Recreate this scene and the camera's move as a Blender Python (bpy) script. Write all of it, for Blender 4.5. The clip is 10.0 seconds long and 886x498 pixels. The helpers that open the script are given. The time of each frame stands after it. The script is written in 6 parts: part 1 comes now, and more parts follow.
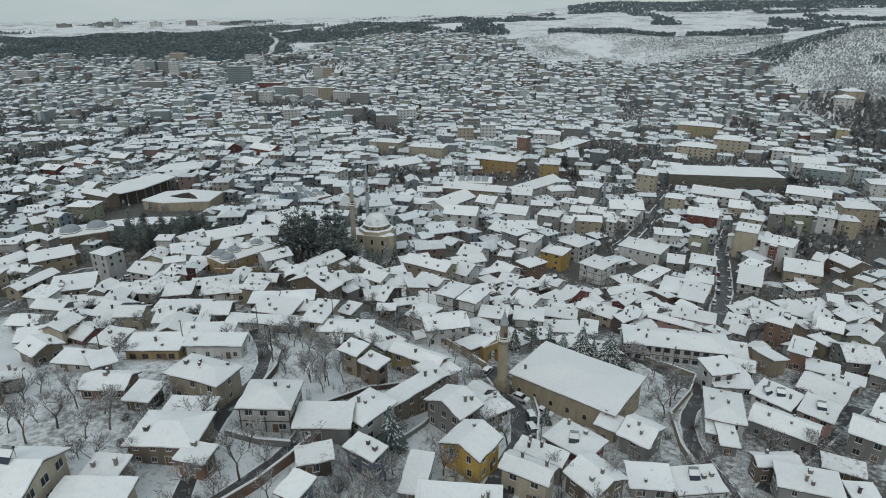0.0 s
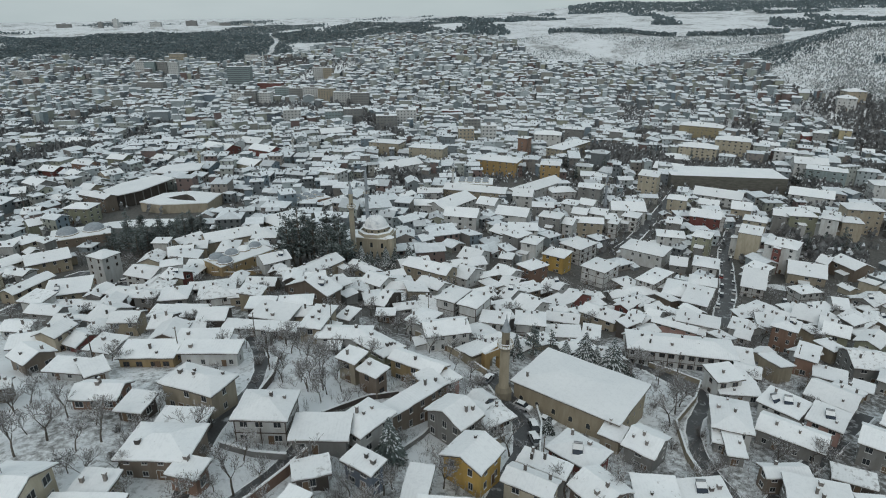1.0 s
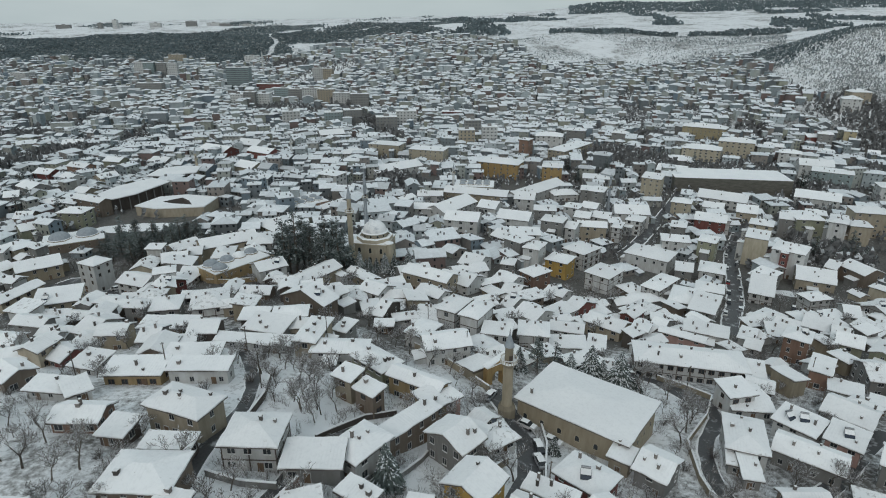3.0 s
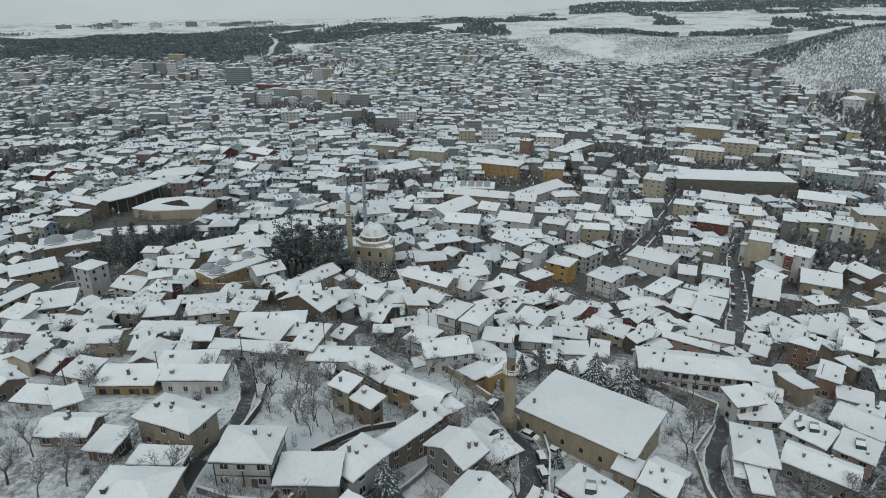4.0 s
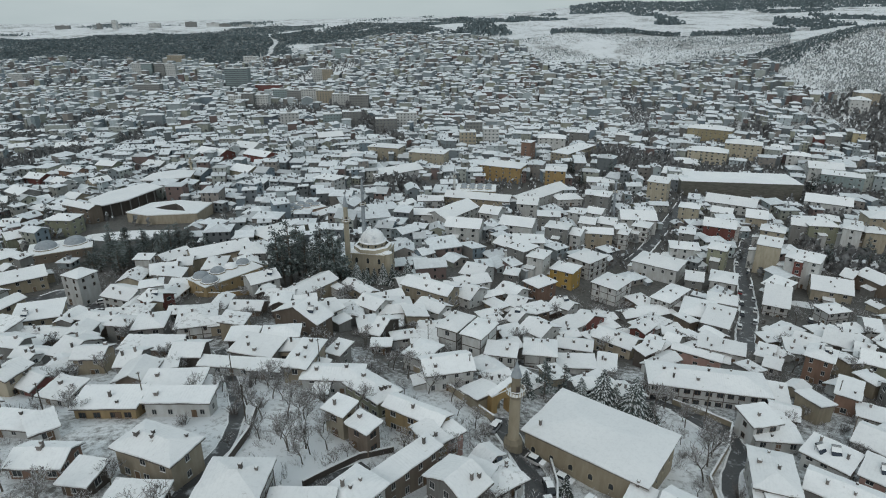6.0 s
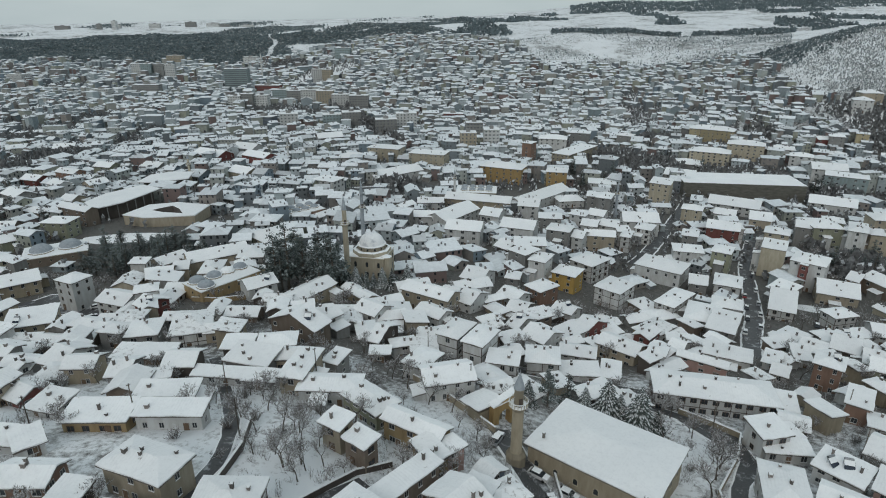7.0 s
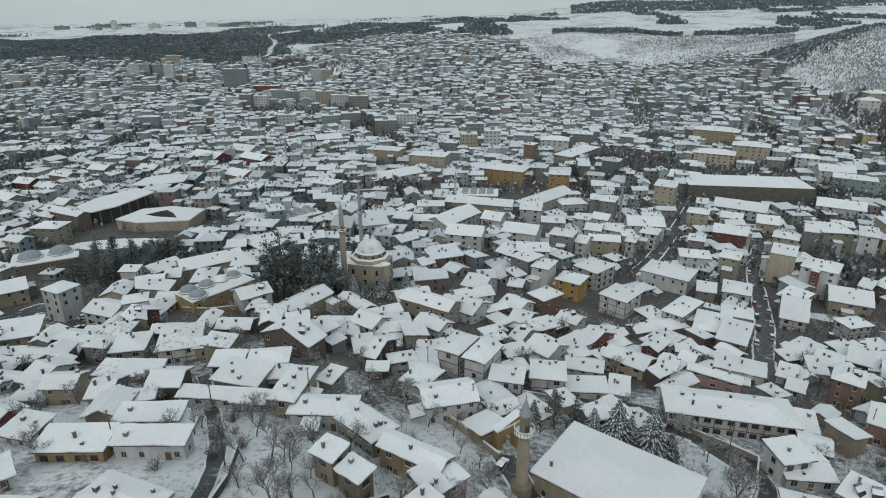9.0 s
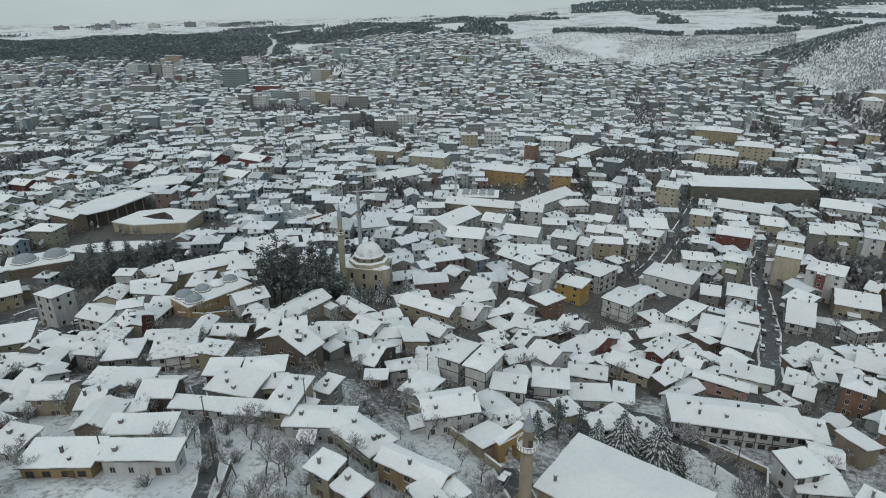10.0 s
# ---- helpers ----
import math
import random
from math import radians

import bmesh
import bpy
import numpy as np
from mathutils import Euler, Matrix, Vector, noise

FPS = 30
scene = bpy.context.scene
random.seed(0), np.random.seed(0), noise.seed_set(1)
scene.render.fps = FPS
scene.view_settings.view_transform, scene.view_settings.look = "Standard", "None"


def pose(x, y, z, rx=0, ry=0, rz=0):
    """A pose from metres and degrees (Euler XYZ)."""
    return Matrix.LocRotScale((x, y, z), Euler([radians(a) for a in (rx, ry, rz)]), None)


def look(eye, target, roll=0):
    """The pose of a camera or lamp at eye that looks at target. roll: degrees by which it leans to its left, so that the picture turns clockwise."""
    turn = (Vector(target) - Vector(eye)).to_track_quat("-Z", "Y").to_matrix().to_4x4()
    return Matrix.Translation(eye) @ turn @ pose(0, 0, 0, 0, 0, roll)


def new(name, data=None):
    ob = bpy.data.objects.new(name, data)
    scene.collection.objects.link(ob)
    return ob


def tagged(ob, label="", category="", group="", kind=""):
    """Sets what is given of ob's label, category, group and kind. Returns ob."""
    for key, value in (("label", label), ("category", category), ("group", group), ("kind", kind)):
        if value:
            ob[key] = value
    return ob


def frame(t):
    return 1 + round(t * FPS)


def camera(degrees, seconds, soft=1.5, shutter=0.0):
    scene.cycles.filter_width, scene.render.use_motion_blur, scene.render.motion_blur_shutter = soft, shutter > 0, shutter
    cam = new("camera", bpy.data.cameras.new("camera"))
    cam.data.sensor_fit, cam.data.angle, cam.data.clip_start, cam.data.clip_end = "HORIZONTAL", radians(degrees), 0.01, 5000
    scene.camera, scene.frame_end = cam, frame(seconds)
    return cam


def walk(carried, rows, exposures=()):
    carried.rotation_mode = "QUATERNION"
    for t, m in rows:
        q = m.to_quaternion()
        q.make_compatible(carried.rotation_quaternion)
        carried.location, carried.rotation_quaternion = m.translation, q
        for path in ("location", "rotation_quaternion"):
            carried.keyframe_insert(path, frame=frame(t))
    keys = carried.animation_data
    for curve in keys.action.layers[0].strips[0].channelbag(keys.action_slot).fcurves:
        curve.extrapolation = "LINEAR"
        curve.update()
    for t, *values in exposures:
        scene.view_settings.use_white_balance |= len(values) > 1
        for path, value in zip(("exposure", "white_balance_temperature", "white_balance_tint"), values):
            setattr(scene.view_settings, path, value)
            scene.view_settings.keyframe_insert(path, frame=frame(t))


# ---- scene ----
cam = camera(74.4, 10.0, soft=1.06)
PATH = [
    (0.0, pose(-0.00, 0.00, 71.99, 68.66, -0.16, -0.08)),
    (0.5, pose(-0.01, 1.45, 72.01, 68.66, -0.14, -0.07)),
    (1.0, pose(-0.01, 2.92, 72.03, 68.67, -0.13, -0.06)),
    (1.5, pose(0.00, 4.41, 72.05, 68.68, -0.11, -0.06)),
    (2.0, pose(0.03, 5.92, 72.07, 68.69, -0.10, -0.05)),
    (2.5, pose(0.05, 7.48, 72.08, 68.69, -0.08, -0.04)),
    (4.0, pose(0.06, 12.40, 72.12, 68.70, -0.04, -0.01)),
    (4.5, pose(0.06, 14.14, 72.13, 68.70, -0.02, -0.00)),
    (5.0, pose(0.06, 15.92, 72.13, 68.70, -0.00, 0.00)),
    (5.5, pose(0.06, 17.74, 72.14, 68.70, 0.01, 0.01)),
    (7.0, pose(0.05, 23.39, 72.14, 68.70, 0.06, 0.03)),
    (7.5, pose(0.06, 25.32, 72.13, 68.69, 0.08, 0.04)),
    (8.0, pose(0.08, 27.25, 72.13, 68.69, 0.09, 0.04)),
    (8.5, pose(0.07, 29.17, 72.12, 68.68, 0.11, 0.05)),
    (9.0, pose(0.07, 31.06, 72.11, 68.68, 0.12, 0.06)),
    (9.5, pose(0.07, 32.92, 72.10, 68.67, 0.14, 0.06)),
    (10.0, pose(0.09, 34.72, 72.09, 68.66, 0.16, 0.07)),
]
walk(cam, PATH)

# ---- sky and light: a bright, even winter overcast ----
SUN_UP, SUN_AZ = 38.0, 200.0
world = bpy.data.worlds.new("overcast_sky")
scene.world = world
world.use_nodes = True
wn, wl = world.node_tree.nodes, world.node_tree.links
wn.clear()
w_out, w_bg = wn.new("ShaderNodeOutputWorld"), wn.new("ShaderNodeBackground")
sky = wn.new("ShaderNodeTexSky")
sky.sky_type, sky.sun_disc = "NISHITA", False
sky.sun_elevation, sky.sun_rotation = radians(SUN_UP), radians(SUN_AZ)
sky.dust_density, sky.air_density = 3.0, 1.0
w_geo, w_map, w_noise = wn.new("ShaderNodeTexCoord"), wn.new("ShaderNodeMapping"), wn.new("ShaderNodeTexNoise")
w_map.inputs["Scale"].default_value = (1.5, 1.5, 7.0)
w_noise.inputs["Scale"].default_value, w_noise.inputs["Detail"].default_value = 2.2, 5.0
w_ramp = wn.new("ShaderNodeValToRGB")
w_ramp.color_ramp.elements[0].color, w_ramp.color_ramp.elements[0].position = (4.85, 5.75, 5.95, 1), 0.3
w_ramp.color_ramp.elements[1].color, w_ramp.color_ramp.elements[1].position = (5.9, 6.75, 6.95, 1), 0.75
w_mix = wn.new("ShaderNodeMix")
w_mix.data_type = "RGBA"
w_mix.inputs[0].default_value = 0.86
wl.new(w_geo.outputs["Generated"], w_map.inputs["Vector"])
wl.new(w_map.outputs["Vector"], w_noise.inputs["Vector"])
wl.new(w_noise.outputs["Fac"], w_ramp.inputs["Fac"])
wl.new(sky.outputs["Color"], w_mix.inputs[6])
wl.new(w_ramp.outputs["Color"], w_mix.inputs[7])
wl.new(w_mix.outputs[2], w_bg.inputs["Color"])
w_bg.inputs["Strength"].default_value = 0.097
wl.new(w_bg.outputs["Background"], w_out.inputs["Surface"])

sun_data = bpy.data.lights.new("sun", "SUN")
sun_data.energy, sun_data.angle, sun_data.color = 0.5, radians(25), (1.0, 0.97, 0.93)
sun = new("sun", sun_data)
sun.matrix_world = look((0, 0, 300), (math.sin(radians(SUN_AZ)) * -300, math.cos(radians(SUN_AZ)) * -300, 300 - 424 * math.tan(radians(SUN_UP)) / 1.41))
scene.view_settings.exposure = 0.0


# ---- materials ----
def mat_base(name, rough=0.8, metal=0.0):
    m = bpy.data.materials.new(name)
    m.use_nodes = True
    nt = m.node_tree
    b = nt.nodes["Principled BSDF"]
    b.inputs["Roughness"].default_value = rough
    b.inputs["Metallic"].default_value = metal
    return m, nt, b


def coords(nt, kind="Object"):
    return nt.nodes.new("ShaderNodeTexCoord").outputs[kind]


def noise_node(nt, vec, scale, detail=4.0, rough=0.6):
    n = nt.nodes.new("ShaderNodeTexNoise")
    n.inputs["Scale"].default_value, n.inputs["Detail"].default_value, n.inputs["Roughness"].default_value = scale, detail, rough
    nt.links.new(vec, n.inputs["Vector"])
    return n.outputs["Fac"]


def ramp(nt, fac, p0, c0, p1, c1):
    r = nt.nodes.new("ShaderNodeValToRGB")
    e = r.color_ramp.elements
    e[0].position, e[0].color, e[1].position, e[1].color = p0, (*c0, 1), p1, (*c1, 1)
    nt.links.new(fac, r.inputs["Fac"])
    return r.outputs["Color"]


def blend(nt, fac, a, b, mode="MIX"):
    x = nt.nodes.new("ShaderNodeMix")
    x.data_type, x.blend_type = "RGBA", mode
    for sock, val in ((x.inputs[0], fac), (x.inputs[6], a), (x.inputs[7], b)):
        if isinstance(val, (int, float)):
            sock.default_value = val
        elif isinstance(val, tuple):
            sock.default_value = (*val, 1)
        else:
            nt.links.new(val, sock)
    return x.outputs[2]


def bump(nt, b, fac, strength, dist):
    n = nt.nodes.new("ShaderNodeBump")
    n.inputs["Strength"].default_value, n.inputs["Distance"].default_value = strength, dist
    nt.links.new(fac, n.inputs["Height"])
    nt.links.new(n.outputs["Normal"], b.inputs["Normal"])


def rand_of(nt, island=False):
    if island:
        return nt.nodes.new("ShaderNodeNewGeometry").outputs["Random Per Island"]
    return nt.nodes.new("ShaderNodeObjectInfo").outputs["Random"]


def wall_mat(name, col, island=False, stain=0.35, grain=(1.0, 1.0, 0.25)):
    """Painted render or plaster, streaked and patchy."""
    m, nt, b = mat_base(name, 0.85)
    v = coords(nt, "Object")
    mp = nt.nodes.new("ShaderNodeMapping")
    mp.inputs["Scale"].default_value = grain
    nt.links.new(v, mp.inputs["Vector"])
    big, fine = noise_node(nt, mp.outputs["Vector"], 0.9, 5), noise_node(nt, v, 7.0, 5)
    dark = tuple(c * (1 - stain) * k for c, k in zip(col, (1.0, 0.96, 0.9)))
    c1 = blend(nt, ramp(nt, big, 0.35, (0, 0, 0), 0.72, (1, 1, 1)), col, dark)
    c2 = blend(nt, 0.25, c1, ramp(nt, fine, 0.3, tuple(c * 0.75 for c in col), 0.7, tuple(min(1, c * 1.1) for c in col)))
    hs = nt.nodes.new("ShaderNodeHueSaturation")
    r = nt.nodes.new("ShaderNodeMapRange")
    r.inputs["To Min"].default_value, r.inputs["To Max"].default_value = 0.8, 1.1
    nt.links.new(rand_of(nt, island), r.inputs["Value"])
    nt.links.new(r.outputs["Result"], hs.inputs["Value"])
    nt.links.new(c2, hs.inputs["Color"])
    nt.links.new(hs.outputs["Color"], b.inputs["Base Color"])
    bump(nt, b, fine, 0.25, 0.02)
    return m


def wood_mat(name, col):
    m, nt, b = mat_base(name, 0.75)
    v = coords(nt)
    mp = nt.nodes.new("ShaderNodeMapping")
    mp.inputs["Scale"].default_value = (9.0, 9.0, 0.8)
    nt.links.new(v, mp.inputs["Vector"])
    g, st = noise_node(nt, mp.outputs["Vector"], 1.0, 6), noise_node(nt, v, 0.7, 3)
    c = ramp(nt, g, 0.3, tuple(k * 0.55 for k in col), 0.7, col)
    c = blend(nt, ramp(nt, st, 0.45, (0, 0, 0), 0.75, (1, 1, 1)), c, tuple(k * 0.5 + 0.04 for k in col))
    nt.links.new(c, b.inputs["Base Color"])
    bump(nt, b, g, 0.4, 0.02)
    return m


def snow_mat(name, dirt, dirt_from, dirt_to, scale, courses=0.16):
    """Lying snow; where the noise runs high the surface under it shows through."""
    m, nt, b = mat_base(name, 0.7)
    v = nt.nodes.new("ShaderNodeNewGeometry").outputs["Position"]
    n1, n2, n3 = noise_node(nt, v, 0.09, 4), noise_node(nt, v, scale, 7, 0.68), noise_node(nt, v, 3.5, 4)
    c = ramp(nt, n1, 0.3, (0.84, 0.852, 0.868), 0.7, (0.92, 0.925, 0.932))
    c = blend(nt, ramp(nt, n2, dirt_from, (0, 0, 0), dirt_to, (1, 1, 1)), c, dirt)
    # faint tile courses and wind ripples under the thinner snow
    wave = nt.nodes.new("ShaderNodeTexWave")
    wave.bands_direction = "X"
    wave.inputs["Scale"].default_value, wave.inputs["Distortion"].default_value, wave.inputs["Detail"].default_value = 0.55, 1.2, 3.0
    nt.links.new(coords(nt), wave.inputs["Vector"])
    mask, grey = noise_node(nt, v, 0.22, 5, 0.7), noise_node(nt, v, 1.3, 7, 0.75)
    ribs = blend(nt, ramp(nt, mask, 0.46, (0, 0, 0), 0.66, (courses, courses, courses)), (0, 0, 0), ramp(nt, wave.outputs["Fac"], 0.45, (0, 0, 0), 0.95, (1, 1, 1)))
    c = blend(nt, ribs, c, (0.56, 0.57, 0.58))
    c = blend(nt, ramp(nt, grey, 0.48, (0, 0, 0), 0.72, (0.45, 0.45, 0.45)), c, (0.66, 0.67, 0.69))
    hs, r = nt.nodes.new("ShaderNodeHueSaturation"), nt.nodes.new("ShaderNodeMapRange")
    r.inputs["To Min"].default_value, r.inputs["To Max"].default_value = 0.93, 1.06
    nt.links.new(rand_of(nt), r.inputs["Value"])
    nt.links.new(r.outputs["Result"], hs.inputs["Value"])
    nt.links.new(c, hs.inputs["Color"])
    c = hs.outputs["Color"]
    nt.links.new(c, b.inputs["Base Color"])
    b.inputs["Specular IOR Level"].default_value = 0.25
    bump(nt, b, n3, 0.35, 0.12)
    return m


SNOW_ROOF = snow_mat("roof_snow", (0.2, 0.16, 0.14), 0.65, 0.76, 0.6)
SNOW_DEEP = snow_mat("deep_smooth_snow", (0.5, 0.5, 0.5), 0.75, 0.85, 0.6, 0.06)
SNOW_THIN = snow_mat("thin_roof_snow", (0.17, 0.14, 0.13), 0.54, 0.72, 0.8)


def ground_mat():
    m, nt, b = mat_base("snowy_ground", 0.85)
    v = nt.nodes.new("ShaderNodeNewGeometry").outputs["Position"]
    big, mid, fine, tiny = noise_node(nt, v, 0.012, 4), noise_node(nt, v, 0.09, 6, 0.65), noise_node(nt, v, 0.8, 5, 0.7), noise_node(nt, v, 4.0, 4)
    snow = ramp(nt, mid, 0.3, (0.75, 0.77, 0.795), 0.7, (0.85, 0.86, 0.875))
    earth = ramp(nt, fine, 0.3, (0.06, 0.058, 0.054), 0.7, (0.16, 0.152, 0.142))
    cover = blend(nt, 0.55, mid, fine)
    cover = blend(nt, 0.35, cover, big)
    # streets and trodden yards: more bare ground within the built-up valley
    xyz = nt.nodes.new("ShaderNodeSeparateXYZ")
    nt.links.new(v, xyz.inputs["Vector"])
    r0, r1 = nt.nodes.new("ShaderNodeMapRange"), nt.nodes.new("ShaderNodeMapRange")
    for q, a, b2, t0, t1 in ((r0, 120.0, 190.0, -0.01, 0.18), (r1, 500.0, 640.0, 1.0, 0.0)):
        q.inputs["From Min"].default_value, q.inputs["From Max"].default_value = a, b2
        q.inputs["To Min"].default_value, q.inputs["To Max"].default_value = t0, t1
        nt.links.new(xyz.outputs["Y"], q.inputs["Value"])
    east = nt.nodes.new("ShaderNodeMapRange")
    for key, val in (("From Min", 48.0), ("From Max", 80.0), ("To Min", 0.0), ("To Max", 0.11)):
        east.inputs[key].default_value = val
    nt.links.new(xyz.outputs["X"], east.inputs["Value"])
    yards = nt.nodes.new("ShaderNodeMath")
    yards.operation = "MAXIMUM"
    nt.links.new(r0.outputs["Result"], yards.inputs[0])
    nt.links.new(east.outputs["Result"], yards.inputs[1])
    mul, add = nt.nodes.new("ShaderNodeMath"), nt.nodes.new("ShaderNodeMath")
    mul.operation, add.operation = "MULTIPLY", "ADD"
    nt.links.new(yards.outputs["Value"], mul.inputs[0])
    nt.links.new(r1.outputs["Result"], mul.inputs[1])
    nt.links.new(cover, add.inputs[0])
    nt.links.new(mul.outputs["Value"], add.inputs[1])
    c = blend(nt, ramp(nt, add.outputs["Value"], 0.5, (0, 0, 0), 0.6, (1, 1, 1)), snow, earth)
    stalk = noise_node(nt, v, 1.7, 8, 0.8)
    patch = noise_node(nt, v, 0.05, 3)
    c = blend(nt, blend(nt, ramp(nt, patch, 0.46, (0, 0, 0), 0.66, (0.5, 0.5, 0.5)), (0, 0, 0), ramp(nt, stalk, 0.5, (0, 0, 0), 0.62, (1, 1, 1))), c, (0.17, 0.163, 0.152))
    nt.links.new(c, b.inputs["Base Color"])
    bump(nt, b, tiny, 0.4, 0.15)
    return m


def plain_mat(name, col, rough=0.7, metal=0.0, vary=0.25, scale=3.0, island=False, vary_obj=0.0):
    m, nt, b = mat_base(name, rough, metal)
    n = noise_node(nt, coords(nt), scale, 5)
    c = ramp(nt, n, 0.3, tuple(k * (1 - vary) for k in col), 0.7, tuple(min(1, k * (1 + vary)) for k in col))
    if vary_obj:
        hs = nt.nodes.new("ShaderNodeHueSaturation")
        r = nt.nodes.new("ShaderNodeMapRange")
        r.inputs["To Min"].default_value, r.inputs["To Max"].default_value = 1 - vary_obj, 1 + vary_obj
        nt.links.new(rand_of(nt, island), r.inputs["Value"])
        nt.links.new(r.outputs["Result"], hs.inputs["Value"])
        nt.links.new(c, hs.inputs["Color"])
        c = hs.outputs["Color"]
    nt.links.new(c, b.inputs["Base Color"])
    bump(nt, b, n, 0.2, 0.02)
    return m


WALLS = {
    "white": wall_mat("white_render", (0.6, 0.61, 0.61), stain=0.32),
    "cream": wall_mat("cream_render", (0.46, 0.415, 0.325)),
    "sand": wall_mat("sand_yellow_render", (0.42, 0.36, 0.23)),
    "grey": wall_mat("grey_cement", (0.26, 0.26, 0.255)),
    "beige": wall_mat("beige_render", (0.42, 0.37, 0.29)),
    "ochre": wall_mat("ochre_render", (0.36, 0.27, 0.15)),
    "yellow": wall_mat("yellow_render", (0.54, 0.36, 0.11)),
    "amber": wall_mat("amber_yellow_render", (0.41, 0.285, 0.13)),
    "teal": wall_mat("pale_teal_render", (0.3, 0.37, 0.38)),
    "brick": wall_mat("brick_red_wall", (0.26, 0.165, 0.125)),
    "red": wall_mat("red_render", (0.21, 0.08, 0.07)),
    "brown": wall_mat("brown_mud_plaster", (0.2, 0.163, 0.132)),
    "green": wall_mat("pale_green_render", (0.3, 0.31, 0.23)),
    "blue": wall_mat("blue_grey_render", (0.16, 0.19, 0.24)),
    "pink": wall_mat("pink_render", (0.45, 0.3, 0.27)),
    "stone": wall_mat("tan_stone", (0.34, 0.295, 0.22)),
    "rubble": wall_mat("dark_rubble_stone", (0.16, 0.155, 0.135), stain=0.6, grain=(0.35, 0.35, 1.3)),
    "dark": wall_mat("dark_shed_boards", (0.1, 0.085, 0.075)),
}
WOOD_DARK = wood_mat("dark_weathered_wood", (0.1, 0.075, 0.06))
WOOD_BROWN = wood_mat("brown_timber", (0.2, 0.13, 0.08))
EAVE = plain_mat("eave_board", (0.13, 0.115, 0.105), 0.8)
GLASS = plain_mat("dark_window_glass", (0.04, 0.045, 0.05), 0.12, vary=0.3, scale=0.6)
FRAME_W = plain_mat("white_window_frame", (0.45, 0.45, 0.44), 0.5, vary=0.1)
FRAME_B = plain_mat("brown_window_frame", (0.12, 0.075, 0.05), 0.55, vary=0.2)
CHIMNEY = plain_mat("sooty_chimney_brick", (0.15, 0.135, 0.125), 0.9, vary=0.45, scale=6, vary_obj=0.6)
METAL = plain_mat("grey_metal", (0.3, 0.31, 0.32), 0.4, 0.8)
LEAD = plain_mat("grey_lead_sheet", (0.3, 0.33, 0.36), 0.55, vary=0.2, scale=1.0)
BARK = plain_mat("bare_bark", (0.11, 0.095, 0.08), 0.9, vary=0.4, scale=8, vary_obj=0.3)
TWIG = plain_mat("grey_brown_twigs", (0.2, 0.185, 0.175), 0.9, vary=0.3, scale=2, vary_obj=0.3)
TWIG_SNOW = plain_mat("frosted_twigs", (0.62, 0.63, 0.65), 0.9, vary=0.2, scale=2)
NEEDLE = plain_mat("dark_conifer_needles", (0.085, 0.104, 0.098), 0.85, vary=0.5, scale=3, vary_obj=0.35)
NEEDLE_FROST = plain_mat("frosted_needles", (0.22, 0.25, 0.25), 0.85, vary=0.3, scale=2)
NEEDLE_SNOW = plain_mat("snow_on_needles", (0.7, 0.73, 0.76), 0.8, vary=0.15, scale=2)
WALL_SNOW = snow_mat("wall_top_snow", (0.25, 0.22, 0.2), 0.66, 0.8, 1.5)
GROUND = ground_mat()


# ---- shape of the land ----
Y_AT = np.array([-200, 60, 85, 105, 135, 165, 200, 250, 350, 500, 650, 750, 900, 1050, 1300, 1600, 1750, 2500, 3300, 5200], float)
R_AT = np.array([-0.7, -0.3, 0.0, 0.3, 0.7, 0.85])
LAND = np.array([
    [10, 10, 8, 5, -4, -14, -22, -25, -28, -32, -36, -38, -38, -34, -22, 14, 24, 42, 50, 48],
    [10, 8.5, 6.5, 4.5, -2, -8, -15, -23, -29, -35, -37, -39, -40, -36, -16, 24, 36, 52, 68, 85],
    [6, 3, 0.5, -2, -5.5, -14, -20, -27, -36, -38, -38, -34, -18, 6, 36, 60, 66, 72, 92, 95],
    [0, -2, -5, -9, -15, -22, -30, -37, -39, -38, -36, -30, -14, 4, 44, 56, 66, 92, 158, 140],
    [-4, -6, -9, -12, -17, -23, -31, -39, -41, -38, 20, 64, 68, 45, 55, 70, 80, 115, 175, 170],
    [-5, -7, -10, -13, -18, -24, -32, -40, -42, -38, 32, 86, 108, 92, 90, 95, 100, 140, 190, 180],
])


def land(x, y):
    """Height of the ground, from profiles along six bearings of the valley, and a little roughness."""
    x, y = np.asarray(x, float), np.asarray(y, float)
    r = np.clip(x / np.maximum(y, 70.0), -0.7, 0.85)
    rows = np.array([np.interp(y, Y_AT, p) for p in LAND])
    k = np.clip(np.searchsorted(R_AT, r) - 1, 0, 4)
    f = (r - R_AT[k]) / (R_AT[k + 1] - R_AT[k])
    f = f * f * (3 - 2 * f)
    z = np.take_along_axis(rows, k[None], 0)[0] * (1 - f) + np.take_along_axis(rows, (k + 1)[None], 0)[0] * f if x.ndim else rows[k] * (1 - f) + rows[k + 1] * f
    far = np.clip((y - 700) / 600, 0, 1)
    return z + far * (6 * np.sin(x * 0.011 + 1.3) * np.sin(y * 0.013) + 3 * np.sin(x * 0.031) * np.cos(y * 0.027 + x * 0.01))


